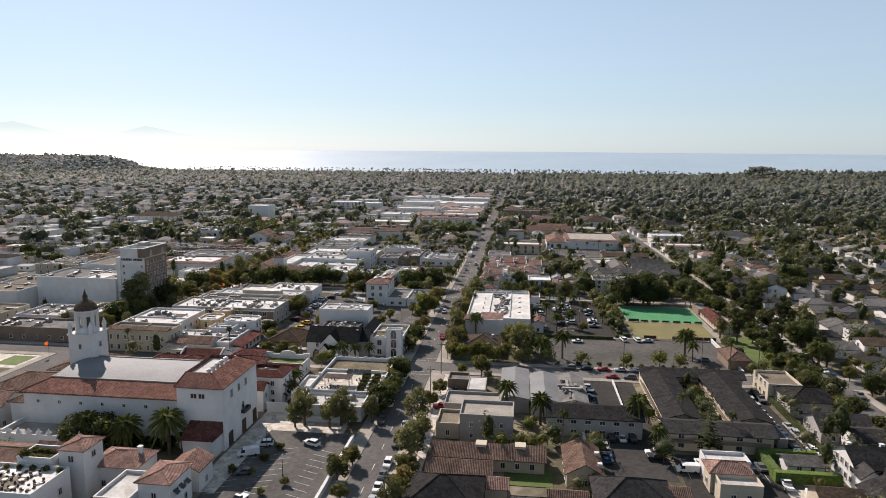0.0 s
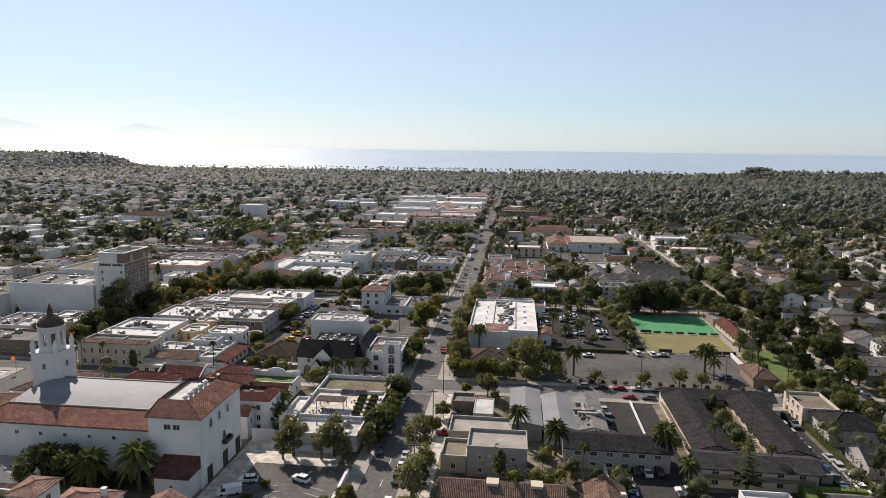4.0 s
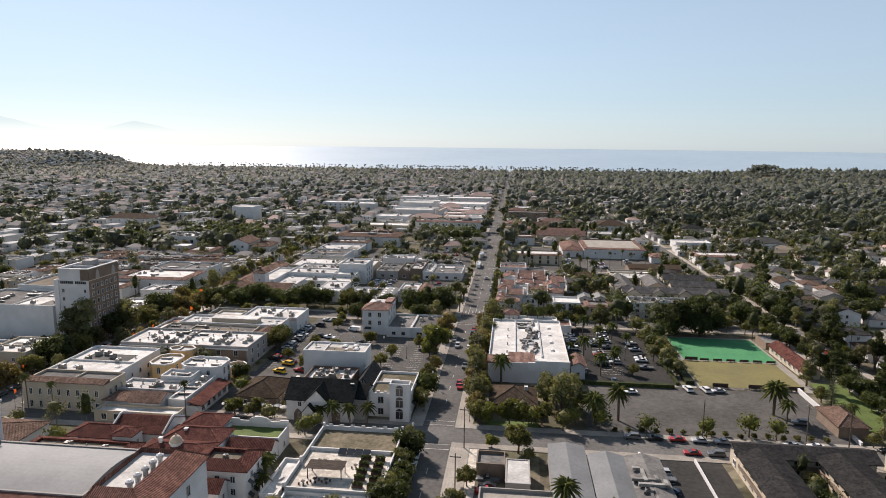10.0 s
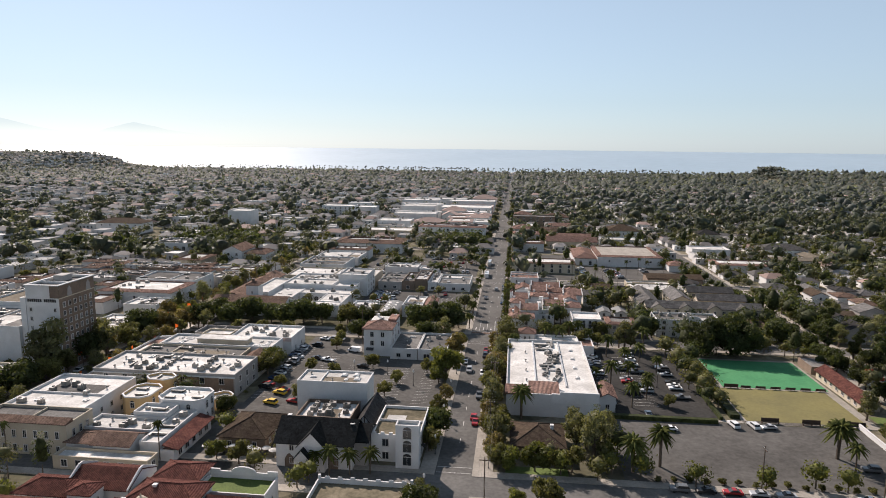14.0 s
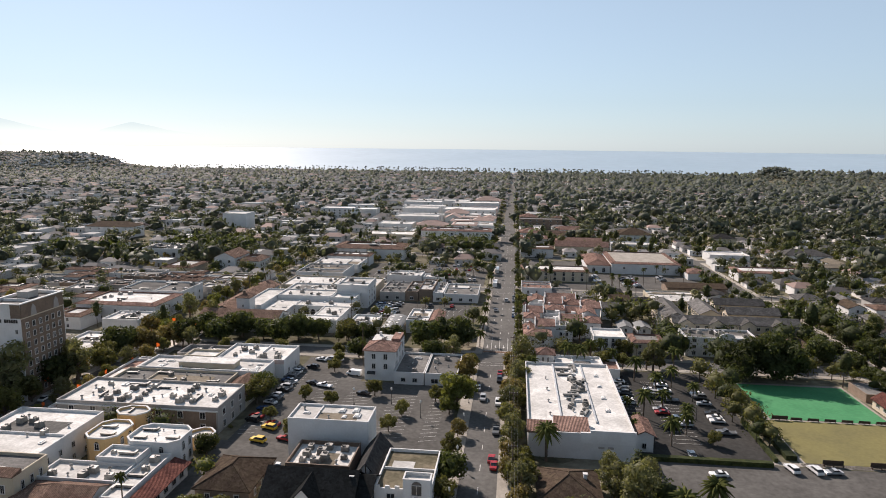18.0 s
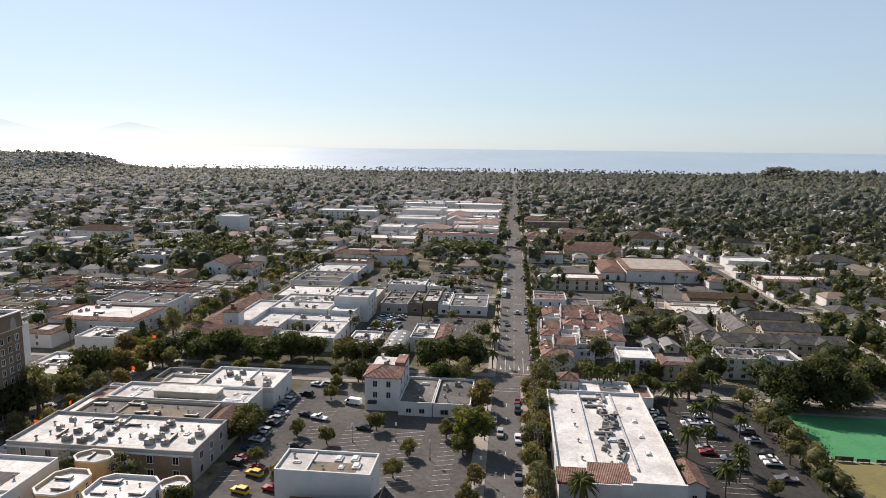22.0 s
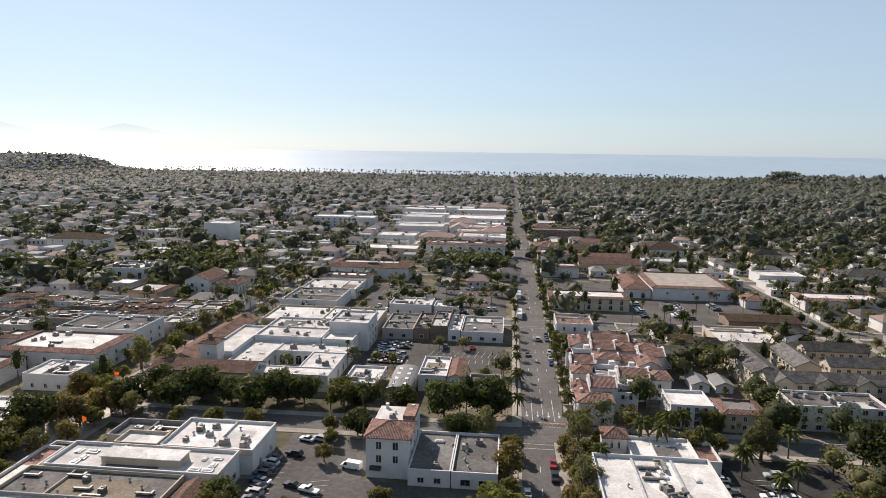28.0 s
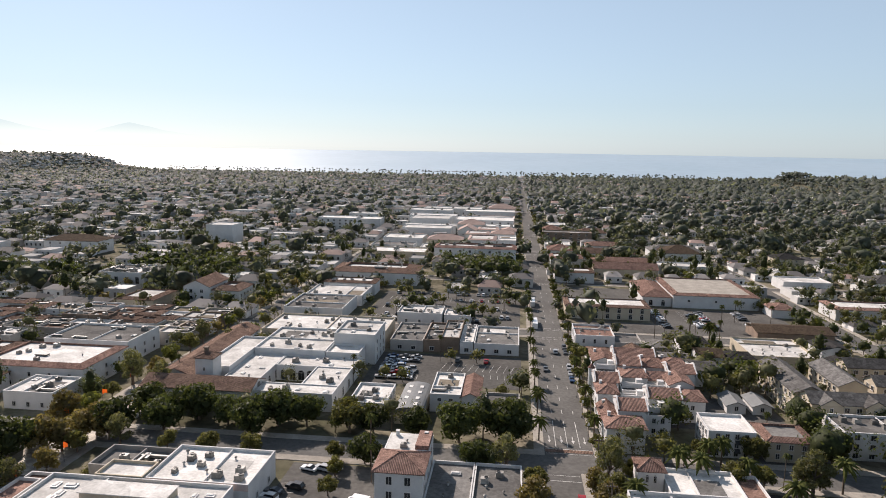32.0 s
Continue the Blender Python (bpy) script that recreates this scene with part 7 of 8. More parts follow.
    tree("olive", -61, 384, 1.3)
    tree("fresh", -63, 388, 1.2)
    # the avenue
    for i, y in enumerate(range(252, 364, 12)):
        tree(("olive", "grey", "rust")[i % 3], -131.5, y, .75, group="avenue trees")
        tree(("rust", "olive", "dark")[i % 3], -145.5, y + 4, 1.0, group="avenue trees")
    for x, y, s in ((-148, 300, 1.5), (-142, 322, 1.4), (-148, 318, 1.3), (-150, 296, 1.4), (-143, 290, 1.2), (-140, 334, 1.3), (-146, 345, 1.2)):
        tree("grey" if s > 1.3 else "olive", x, y, s * .9)
    for x, y in ((-136, 360), (-133, 371), (-141, 359), (-136, 367), (-148, 378), (-128, 369)):
        tree("rust", x, y, 1.1)
    for i, y in enumerate(range(386, 620, 13)):
        tree(("fresh", "olive", "grey", "rust")[i % 4], -146 + trng.uniform(-1, 1), y, trng.uniform(.7, 1.1))
        tree(("olive", "grey", "fan", "fresh")[i % 4], -131 + trng.uniform(-1, 1), y + 5, trng.uniform(.6, .95))
    # lot trees
    for x, y in ((-49, 314), (-37, 324.6), (-25.3, 309.3), (-59, 318), (-64, 300), (-58, 357), (-57, 347), (-27, 297), (-16, 322), (-48, 296)):
        tree("olive", x, y, .62, group="parking lot trees")
    tree("olive", -73, 312, 1.0)
    tree("dark", -72.5, 275.5, .55)
    for x, y, s in ((123, 281, .7), (136, 276, .6), (125, 297, .6), (133, 230, .6), (154, 268, .8), (156, 290, .9), (162, 300, .7), (140, 352, .7)):
        tree(("dark", "grey", "cypress", "olive")[int(x) % 4], x, y, s)
    tree("dark", -73.5, 318, .8)
    for x, y in ((-53, 290), (-62, 246), (-55, 244), (-49, 240), (-36, 234), (-34, 237), (-66, 262)):
        tree(("fresh", "olive")[int(x) % 2], x, y, .75)
    for x, y in ((-37.7, 457), (-27.4, 457), (-53, 430), (-60, 432)):
        tree("olive", x, y, .75)
    for i in range(22):
        tree(("olive", "dark", "grey")[i % 3], -85 + (i * 17) % 74, 520 + (i * 29) % 66, .75, group="parking lot trees")
    # beside and behind the green
    for x, y, s in ((76.5, 354, 1.15), (80, 347, .95), (77.5, 338, 1.1), (81, 327, .95), (76.8, 318, .8), (80.5, 311, 1.0), (82, 302, .8), (84.5, 333, .6)):
        tree("olive", x, y, s)
    for x, y, s in ((79, 332, .7), (83, 318, .6), (84, 344, .8), (79, 304, .6)):
        tree("dark", x, y, s)
    tree("big", 95, 360.5, 1.25)
    tree("big", 106, 362, 1.2)
    for x, y, s in ((133, 404, 1.1), (138, 411, 1.2), (152, 402, 1.1), (136, 421, 1.0), (155, 414, 1.2), (154, 428, 1.1), (135, 392, .9), (157, 392, 1.1), (134, 436, 1.0), (156, 442, 1.1)):
        tree("cypress" if y % 2 else "dark", x, y, s)
    tree("dark", 88.5, 363, 1.1)
    for x, y, s in ((119, 366, .9), (126, 363, .8), (131, 367, .75)):
        tree("olive", x, y, s)
    for x, y in ((60.7, 247), (77.5, 247.8), (89.9, 250), (97, 249)):
        tree("fresh", x, y, .85)
    for i in range(16):
        tree("shrub", 52 + i * 3.9, 248.6 + (i * 7 % 3) * .4, .62, group="kerb shrubs")
    for x, y in ((28, 249), (40.5, 258), (37, 247), (41, 251), (48, 250), (36, 263), (44, 262)):
        tree(("dark", "fresh", "olive")[int(x + y) % 3], x, y, .85)
    for x, y in ((40.2, 184), (43.9, 174.5), (58.5, 171), (57.9, 177), (41, 171), (38, 172), (47, 178), (56, 152), (33, 171), (27, 172), (20, 171), (46.8, 149), (58, 169), (93, 200), (94, 207), (92, 213), (95, 219), (93, 193), (76, 196), (78, 186), (75, 170)):
        tree(("fresh", "dark", "olive", "shrub")[int(x + y) % 4], x, y, .62)
    for x, y in ((163, 284), (165, 254), (139, 220), (131, 237), (122, 247), (133, 262), (127, 250), (138, 285), (134, 350), (133, 362), (119, 203), (135, 178)):
        tree(("dark", "olive", "grey", "fresh")[int(x + y) % 4], x, y, .6)
    for x, y in ((56, 430), (60, 440), (66, 436), (58, 452), (64, 462), (70, 450), (72, 440), (68, 470), (60, 476), (54, 465), (75, 432), (76, 408), (75, 398), (14, 372), (20, 375), (29, 377), (35, 398), (38, 400), (14, 460), (72, 380), (77, 383), (90, 379), (115, 395), (122, 399)):
        tree(("dark", "dark", "olive", "grey")[int(x + y) % 4], x, y, 1.05)
    for x, y in ((70, 436), (75, 500), (66, 500), (80, 502), (52, 505), (58, 512), (72, 512), (100, 545), (90, 533), (116, 540), (60, 490)):
        tree(("fan", "palm")[int(x) % 2], x, y, .9)


trees()


# ---- vehicles ----
def make_car(kind, paint, far=False):
    e = new({"sedan": "car", "suv": "car", "van": "van", "pickup": "pickup_truck", "bus": "bus"}[kind])
    ln, wd, lab = {"sedan": (4.6, 1.8, "%s parked saloon car"), "suv": (4.7, 1.9, "%s parked off-roader car"), "van": (5.6, 2.0, "%s parked panel van"),
                   "pickup": (5.6, 1.95, "%s parked pickup truck"), "bus": (12, 2.55, "%s town bus at the kerb")}[kind]
    tagged(e, lab % paint, {"pickup": "truck"}.get(kind, kind if kind in ("van", "bus") else "car"))
    a = ln / 2
    if kind == "sedan":
        body = [(-a, .35), (a, .35), (a, .75), (a - .2, .92), (a * .42, .98), (-a * .55, 1.0), (-a + .1, .95), (-a, .8)]
        cab = [(a * .42, .97), (a * .1, 1.42), (-a * .35, 1.44), (-a * .72, .99)]
    elif kind == "suv":
        body = [(-a, .4), (a, .4), (a, .95), (a - .25, 1.08), (a * .45, 1.12), (-a + .1, 1.12), (-a, 1.0)]
        cab = [(a * .45, 1.11), (a * .18, 1.68), (-a * .78, 1.72), (-a * .95, 1.11)]
    elif kind == "van":
        body = [(-a, .4), (a, .4), (a, 1.0), (a * .72, 1.25), (a * .5, 2.1), (-a, 2.15)]
        cab = [(a * .73, 1.2), (a * .53, 2.0), (a * .3, 2.0), (a * .3, 1.2)]
    elif kind == "pickup":
        body = [(-a, .5), (a, .5), (a, 1.0), (a - .25, 1.12), (a * .4, 1.15), (-a * .15, 1.15), (-a * .15, .85), (-a + .08, .85), (-a + .08, 1.12), (-a, 1.12)]
        cab = [(a * .4, 1.14), (a * .16, 1.75), (-a * .12, 1.75), (-a * .15, 1.14)]
    else:
        body = [(-a, .4), (a, .4), (a, 2.8), (a - .2, 3.0), (-a + .1, 3.0), (-a, 2.8)]
        cab = [(a - .02, 1.3), (a - .02, 2.5), (-a + .3, 2.5), (-a + .3, 1.3)]
    h = wd / 2
    shell = Mesh().extrude(body, -h, h)
    t = .06 if kind in ("van", "bus") else -.12
    g = Mesh().extrude(cab, -h + .02 - t, h - .02 + t)
    part("glasshouse", g, GLASS, e, "dark car glass")
    if kind in ("sedan", "suv", "pickup"):
        ty, tz = max(p[1] for p in cab), (cab[1][0], cab[2][0])
        shell.box(-h + .16, h - .16, tz[1] + .05, tz[0] - .02, ty - .03, ty + .05)
    part("body", shell, PAINTS[paint], e)
    if far:
        p, q = -a * .62, a * .64
        m = Mesh().extrude([(p - .3, .02), (p + .3, .02), (p + .36, .3), (q - .36, .3), (q - .3, .02), (q + .3, .02), (q + .36, .5), (p - .36, .5)], -h - .01, h + .01)
        part("undercarriage", m, RUBBER, e)
        return e
    for y in (-a * .62, a * .64):
        for s in (-1, 1):
            r = .5 if kind == "bus" else .34
            part("wheel", Mesh().tube((s * (h - .2), y, r), (s * (h + .02), y, r), r, r, 9), RUBBER, e)
    return e


KINDS = (("sedan", "white"), ("sedan", "silver"), ("sedan", "black"), ("sedan", "red"), ("sedan", "blue"), ("sedan", "grey"), ("suv", "white"), ("suv", "black"),
                                            ("suv", "silver"), ("suv", "red"), ("suv", "grey"), ("van", "white"), ("pickup", "white"), ("pickup", "grey"), ("pickup", "red"), ("suv", "yellow"), ("bus", "white"))
CARS = {(k, p): make_car(k, p) for k, p in KINDS}
FARCARS = {(k, p): make_car(k, p, True) for k, p in KINDS if k not in ("van", "bus")}
MIX = [("sedan", "white"), ("suv", "white"), ("sedan", "silver"), ("suv", "silver"), ("sedan", "black"), ("suv", "black"), ("sedan", "grey"), ("suv", "grey"), ("sedan", "blue"), ("sedan", "red"), ("sedan", "white"), ("pickup", "grey")]
crng = random.Random(41)


def car(x, y, rz=0, which=None, group="parked cars"):
    z = gz(y) + .09
    pick = which or crng.choice(MIX)
    return place((FARCARS if y > 178 and pick in FARCARS else CARS)[pick], x, y, z, rz + crng.uniform(-3, 3), 1.0, group)


def cars():
    car(-31, 166, 105, ("suv", "white"))
    car(-33, 160, 115, ("van", "white"))
    car(-18.5, 168, 70, ("suv", "white"))
    car(-25.5, 137, 160, ("pickup", "white"))
    car(-30, 150, 110, ("sedan", "grey"))

    def row(x, y, dx, dy, n, rz, p=.85, mix=None):
        for i in range(n):
            if crng.random() < p * (.85 if y < 395 else .75):
                car(x + dx * i, y + dy * i, rz, mix and crng.choice(mix))
    # kerb side
    row(-2.8, 262, 0, 8.2, 11, 0, .25)
    row(4.5, 256, 0, 7.4, 14, 180, .28)
    row(4.5, 128, 0, 6.2, 17, 180, .8)
    row(-2.8, 180, 0, 6.5, 8, 0, .7)
    row(9.3, 392, 0, 7, 14, 180, .3)
    row(50, 245.8 - 1.4, 6.2, 0, 13, 90, .8)
    row(52, 235.8 + .3, 6.2, 0, 11, 90, .5)
    row(141.8, 150, 0, 6.5, 32, 0, .6)
    row(150.2, 150, 0, 6.5, 32, 180, .6)
    row(-142.5, 250, 0, 7, 14, 0, .4)
    # lots
    row(-69, 287, 0, 2.9, 17, 75, .8)
    row(-62, 285, 0, 2.9, 5, 75, .9, [("suv", "yellow"), ("sedan", "red"), ("suv", "white"), ("sedan", "black")])
    for x, y, k in ((-56, 330.5, ("pickup", "white")), (-61, 332.5, ("sedan", "black")), (-41, 325, ("sedan", "black")), (-48.8, 344, ("van", "white")), (-57, 311, ("sedan", "black")), (-55, 287, ("sedan", "red")),
                    (-65.6, 359, ("sedan", "white")), (-59.3, 360, ("sedan", "white")), (-62, 359.5, ("suv", "silver"))):
        car(x, y, 75, k)
    row(-70.6, 334, 0, 3.1, 6, 80, .9)
    row(-66, 340, 0, 3.1, 5, 80, .4)
    row(47, 300, 0, 2.9, 20, 90, .5)
    row(56.5, 304, 0, 2.9, 18, 90, .5)
    row(61.5, 304, 0, 2.9, 18, 90, .45)
    row(72, 308, 0, 2.9, 14, 90, .4)
    row(50, 291.8, 8, 0, 2, 0, 1, [("sedan", "white")])
    row(82, 286.5, 2.9, 0, 3, 10, 1, [("suv", "white"), ("sedan", "silver")])
    row(62, 281, 30, 5, 2, 95, 1)
    row(108.5, 258, 0, 3.2, 3, 85, .8)
    row(59.8, 168, 0, 2.9, 5, 90, .9, [("sedan", "blue"), ("sedan", "white"), ("suv", "silver")])
    row(60.5, 183, 2.9, 0, 4, 0, 1, [("sedan", "red"), ("sedan", "white"), ("suv", "black")])
    row(59.8, 200, 0, 2.9, 9, 90, .7)
    row(73.5, 166, 0, 3.0, 6, 90, .6)
    car(80, 166, 90, ("van", "white"))
    row(84, 170, 3, 0, 6, 0, .6)
    row(112.4, 180, 0, 5.6, 9, 0, 1)
    row(116.2, 181, 0, 5.6, 9, 180, .75)
    car(102, 161, 0, ("pickup", "white"))
    car(108, 158, 90, ("pickup", "white"))
    row(16.5, 205.5, 0, 2.9, 4, 90, 1, [("pickup", "red"), ("sedan", "black"), ("pickup", "grey")])
    car(13.4, 199.5, 95, ("pickup", "red"))
    # car lot with tight rows
    for k in range(3):
        row(-62 + k * 4.9, 434, 0, 2.6, 11, 90, .95)
    row(-41, 437, 2.9, 0, 10, 0, .35)
    row(-38, 458, 2.9, 0, 9, 0, .5)
    for j, y in enumerate((522, 532, 551, 570, 586)):
        row(-85, y, 3.0, 0, 24, 0, .6)
    for x in (63, 80, 86, 106):
        row(x, 528, 0, 2.9, 13, 90, .75)
    row(57.5, 378, 2.9, 0, 6, 0, .5)
    row(58, 402, 3, 0, 5, 0, .8)
    # in the carriageway
    for x, y, r in ((-.6, 326, 180), (3.8, 282, 0), (0, 452, 180), (5.2, 476, 0)):
        car(x, y, r, group="cars on the street")
    for y in (520, 568):
        place(CARS[("bus", "white")], -2.4, y, gz(y) + .09, 0, 1, "town buses")


cars()


# ---- street furniture and small things ----
def furniture():
    e = new("street_lamp")
    tagged(e, "dark iron street lamp with a single lantern", "street lamp")
    part("pole", Mesh().lathe(0, 0, [(.16, 0), (.16, .5), (.08, .6), (.06, 4.2)], 8), DARKMETAL, e)
    part("lantern", Mesh().lathe(0, 0, [(.12, 4.2), (.26, 4.4), (.24, 4.9), (.05, 5.15)], 8), FABRIC, e)
    for x, y in [(9.6, v) for v in range(250, 366, 19)] + [(-5, v) for v in range(190, 366, 22)] + [(9.6, v) for v in range(388, 500, 18)] + [(-42, 316), (-30, 318), (-55, 300), (-19, 308), (52, 330), (66, 318), (-20, 150), (-30, 165)]:
        place(e, x, y, None, 0, 1.15, "street lamps")
    p = new("utility_pole")
    tagged(p, "tall brown wooden utility pole with a cross arm", "utility pole")
    part("pole", Mesh().tube((0, 0, -.5), (0, 0, 12), .17, .12, 8), BARK, p)
    part("cross_arm", Mesh().box(-1.3, 1.3, -.08, .08, 11, 11.2), DARKWOOD, p)
    for x in (-1.1, -.4, .4, 1.1):
        part("insulator", Mesh().lathe(x, 0, [(.06, 11.2), (.07, 11.4), (.03, 11.45)], 6), GALV, p)
    spots = [(9.3, v) for v in (132, 168, 204, 232, 268, 304, 340, 364)] + [(76, 246.6), (104, 246.6), (124, 246.6)]
    for x, y in spots:
        place(p, x, y, None, 0 if x < 20 else 90, 1, "utility poles")
    for off in (-1.1, -.4, .4, 1.1):
        m = Mesh()
        for a, b in zip(spots[:8], spots[1:8]):
            prev = None
            for k in range(9):
                t = k / 8
                y = a[1] + (b[1] - a[1]) * t
                q = (a[0] + off, y, gz(y) + 11.4 - 1.0 * math.sin(math.pi * t))
                if prev:
                    m.tube(prev, q, .011, .011, 3, cap=False)
                prev = q
        tagged(new("power_line", m.done("power_line", DARKMETAL)), "thin black power line between the poles", "cable", "power lines")
    # benches round the greens
    bn = new("bench")
    tagged(bn, "dark slatted bench with a shade back beside the green", "bench")
    part("seat", Mesh().box(-2.4, 2.4, -.3, .3, .4, .48), DARKWOOD, bn)
    part("backrest", Mesh().box(-2.4, 2.4, .28, .36, .3, 1.5), DARKWOOD, bn)
    for x in (-2.2, 0, 2.2):
        part("leg", Mesh().box(x - .06, x + .06, -.28, .3, 0, .4), DARKWOOD, bn)
    for x in range(92, 124, 5):
        place(bn, x, 321.6, gz(321.6) + .16, 180, .7, "benches by the green")
    for x in (94, 106, 113.5, 119):
        place(bn, x, 290.4, gz(290.4) + .1, 0, 1.1, "benches by the green")
    # cafe umbrellas
    u = new("cafe_umbrella")
    tagged(u, "white cafe umbrella, open", "umbrella")
    part("pole", Mesh().lathe(0, 0, [(.3, 0), (.3, .1), (.03, .12), (.03, 2.6)], 6), DARKMETAL, u)
    part("canopy", Mesh().lathe(0, 0, [(1.4, 2.1), (1.42, 2.2), (.7, 2.55), (.03, 2.75)], 8), FABRIC, u)
    for i in range(9):
        place(u, -66 + i * 2.3, 249.2 + (i % 2), None, 0, .9, "cafe umbrellas")
    for x, y in ((96, 145.5), (36, 171), (81, 191)):
        place(u, x, y, None, 0, 1, "")
    # flags on the avenue
    fl = new("banner_pole")
    tagged(fl, "orange banner on a short pole along the avenue", "banner")
    part("pole", Mesh().tube((0, 0, 0), (0, 0, 6), .06, .04, 6), DARKMETAL, fl)
    m = Mesh()
    for i in range(4):
        m.face((.05 + i * .35, .1 * math.sin(i), 4.2 + .1 * i), (.4 + i * .35, .1 * math.sin(i + 1), 4.3 + .1 * i), (.4 + i * .35, .1 * math.sin(i + 1), 5.9 - .1 * i), (.05 + i * .35, .1 * math.sin(i), 5.9 - .08 * i))
    part("banner", m, ORANGE, fl)
    for x, y in [(-131, v) for v in range(226, 420, 16)] + [(-145, v) for v in range(232, 420, 16)]:
        place(fl, x, y, None, crng.uniform(0, 360), 1, "avenue banners")
    # hedges and garden walls
    for x0, x1, y0, y1, h in ((100, 115.6, 163, 165, 2.7), (100, 102, 165.1, 177.4, 2.7), (102.1, 115, 175.6, 177.4, 2.7), (118.4, 119.6, 181, 224, 1.5), (44, 78, 287.6, 289.4, 1.3), (83, 86, 293, 322, 1.3), (85.5, 88, 326, 352, 1.5), (79.2, 80.3, 291, 318, 1.2), (-36, -30, 190, 193, 1)):
        m = Mesh().box(x0, x1, y0, y1, gz(y0) - .3, gz(y0) + h, top=.08)
        tagged(new("hedge", m.done("hedge", HEDGE if h > 2 else FOLIAGE[1])), "clipped green hedge along a garden edge", "hedge")
    for x0, x1, y0, y1, h in ((-8.2, -7.6, 132, 172, 1.4), (-30, -12, 183.6, 184.2, 1.6), (-39.5, -33, 189, 189.6, 3), (55.5, 56, 162, 232, 1), (70, 70.35, 205, 232, .5), (119.2, 119.7, 248, 290, 1)):
        m = Mesh().box(x0, x1, y0, y1, gz(y0) - .4, gz(y0) + h).box(x0 - .06, x1 + .06, y0 - .06, y1 + .06, gz(y0) + h, gz(y0) + h + .12)
        tagged(new("garden_wall", m.done("garden_wall", STUCCO)), "low white stucco garden wall", "wall")


furniture()

# ---- the houses of the blocks around ----
def houses():
    r = random.Random(17)
    n = 0
    roofs_r = [SHINGLE, LIGHTSHINGLE, SHINGLE, LIGHTSHINGLE, GREYROOF, BROWNSHINGLE, SHINGLE, LIGHTSHINGLE, OLDTILE, SHINGLE]
    for j in range(len(YS) - 1):
        for i in range(len(XS) - 1):
            xa, xb, ya, yb = XS[i] + 9, XS[i + 1] - 9, YS[j] + 9, YS[j + 1] - 9
            if yb < 100 or ya > 390 or xb < -300 or xa > 440:
                continue
            left = xb < 0
            y = ya + 6
            while y < yb - 5:
                x = xa + 6
                while x < xb - 5:
                    w, d = (r.uniform(11, 22), r.uniform(11, 18)) if left else (r.uniform(8.5, 13), r.uniform(9, 14))
                    cx, cy = x + w / 2, y + d / 2
                    seen = cy > 60 and -(cy - 0) * 0.98 - 20 < cx - 20 < cy * 0.62 + 40
                    clear = not any(p - 1.2 < x + w and x < q + 1.2 and s - 1.2 < y + d and y < t + 1.2 for p, q, s, t in TAKEN)
                    if seen and clear and r.random() < .9 and n < 420:
                        n += 1
                        near = cy < 300
                        h = r.choice((3.6, 3.8, 5.8, 6.2)) if not left else r.choice((4.5, 6, 7, 8))
                        kind = r.choice(("hip", "gx", "gy", "hip")) if not left else r.choice(("flat", "flat", "skirt", "hip"))
                        wl = r.choice((STUCCO, CREAM, GREYWALL, STUCCO, STUCCO, GREYWALL, STUCCO))
                        rm = r.choice(roofs_r) if kind in ("hip", "gx", "gy") else (r.choice((TILE, OLDTILE)) if kind == "skirt" else r.choice((WROOF, WROOF, GREYROOF, TANROOF)))
                        rn = {"clay_tile": "red clay tile", "brown_clay_tile": "brown clay tile", "grey_shingle": "dark shingle", "weathered_grey_shingle": "grey shingle", "brown_shingle": "brown shingle", "grey_roof_felt": "grey felt", "white_roof_coating": "white", "tan_roof_gravel": "tan gravel"}[rm.name]
                        wn_ = {"white_stucco": "white", "cream_stucco": "cream", "grey_stucco": "grey", "brown_wall": "brown"}[wl.name]
                        bld("house" if not left else "shop_house", "%s %s house with a %s %s roof" % ("one-storey" if h < 4.6 else "two-storey", wn_, rn, {"flat": "flat", "hip": "hip", "gx": "gable", "gy": "gable", "skirt": "skirt"}[kind]),
                            x, x + w, y, y + d, h, kind, wall=wl, rm=rm, win=W(1 if h < 4.6 else 2, "SE" if near else "S", step=5.6, simple=True, storey=2.8), cat="house", group="houses of the blocks", rise=None if kind == "skirt" else r.uniform(1.4, 2.6))
                        x += w + r.uniform(1.5, 5 if left else 7)
                    else:
                        x += 4
                y += 17 if left else 18.5
    # garden trees in what is left
    m = 0
    for _ in range(16000):
        if m >= 1600:
            break
        x, y = r.uniform(-300, 440), r.uniform(110, 760)
        if not (-(y) * 0.98 - 20 < x - 20 < y * 0.62 + 40):
            continue
        if x < 0 and r.random() < .35:
            continue
        if free(x, y, 0.1 if x > 100 else 1.5):
            tree(r.choice(("dark", "olive", "olive", "grey", "grey", "fresh", "fan", "cypress", "small_palm")), x, y, (r.uniform(.35, .75) if x < 110 else r.uniform(.5, 1.0)) if y < 330 else r.uniform(.5, .95))
            take(x - 1.2, x + 1.2, y - 1.2, y + 1.2)
            m += 1


for a, c, d, e in LOTS:
    take(a, c, d, e)
for q in ((12, 44, 271, 287), (86, 126, 289, 357), (-40, -8, 176, 196), (34, 46, 153, 162), (127, 140, 258, 300)):
    take(*q)
houses()


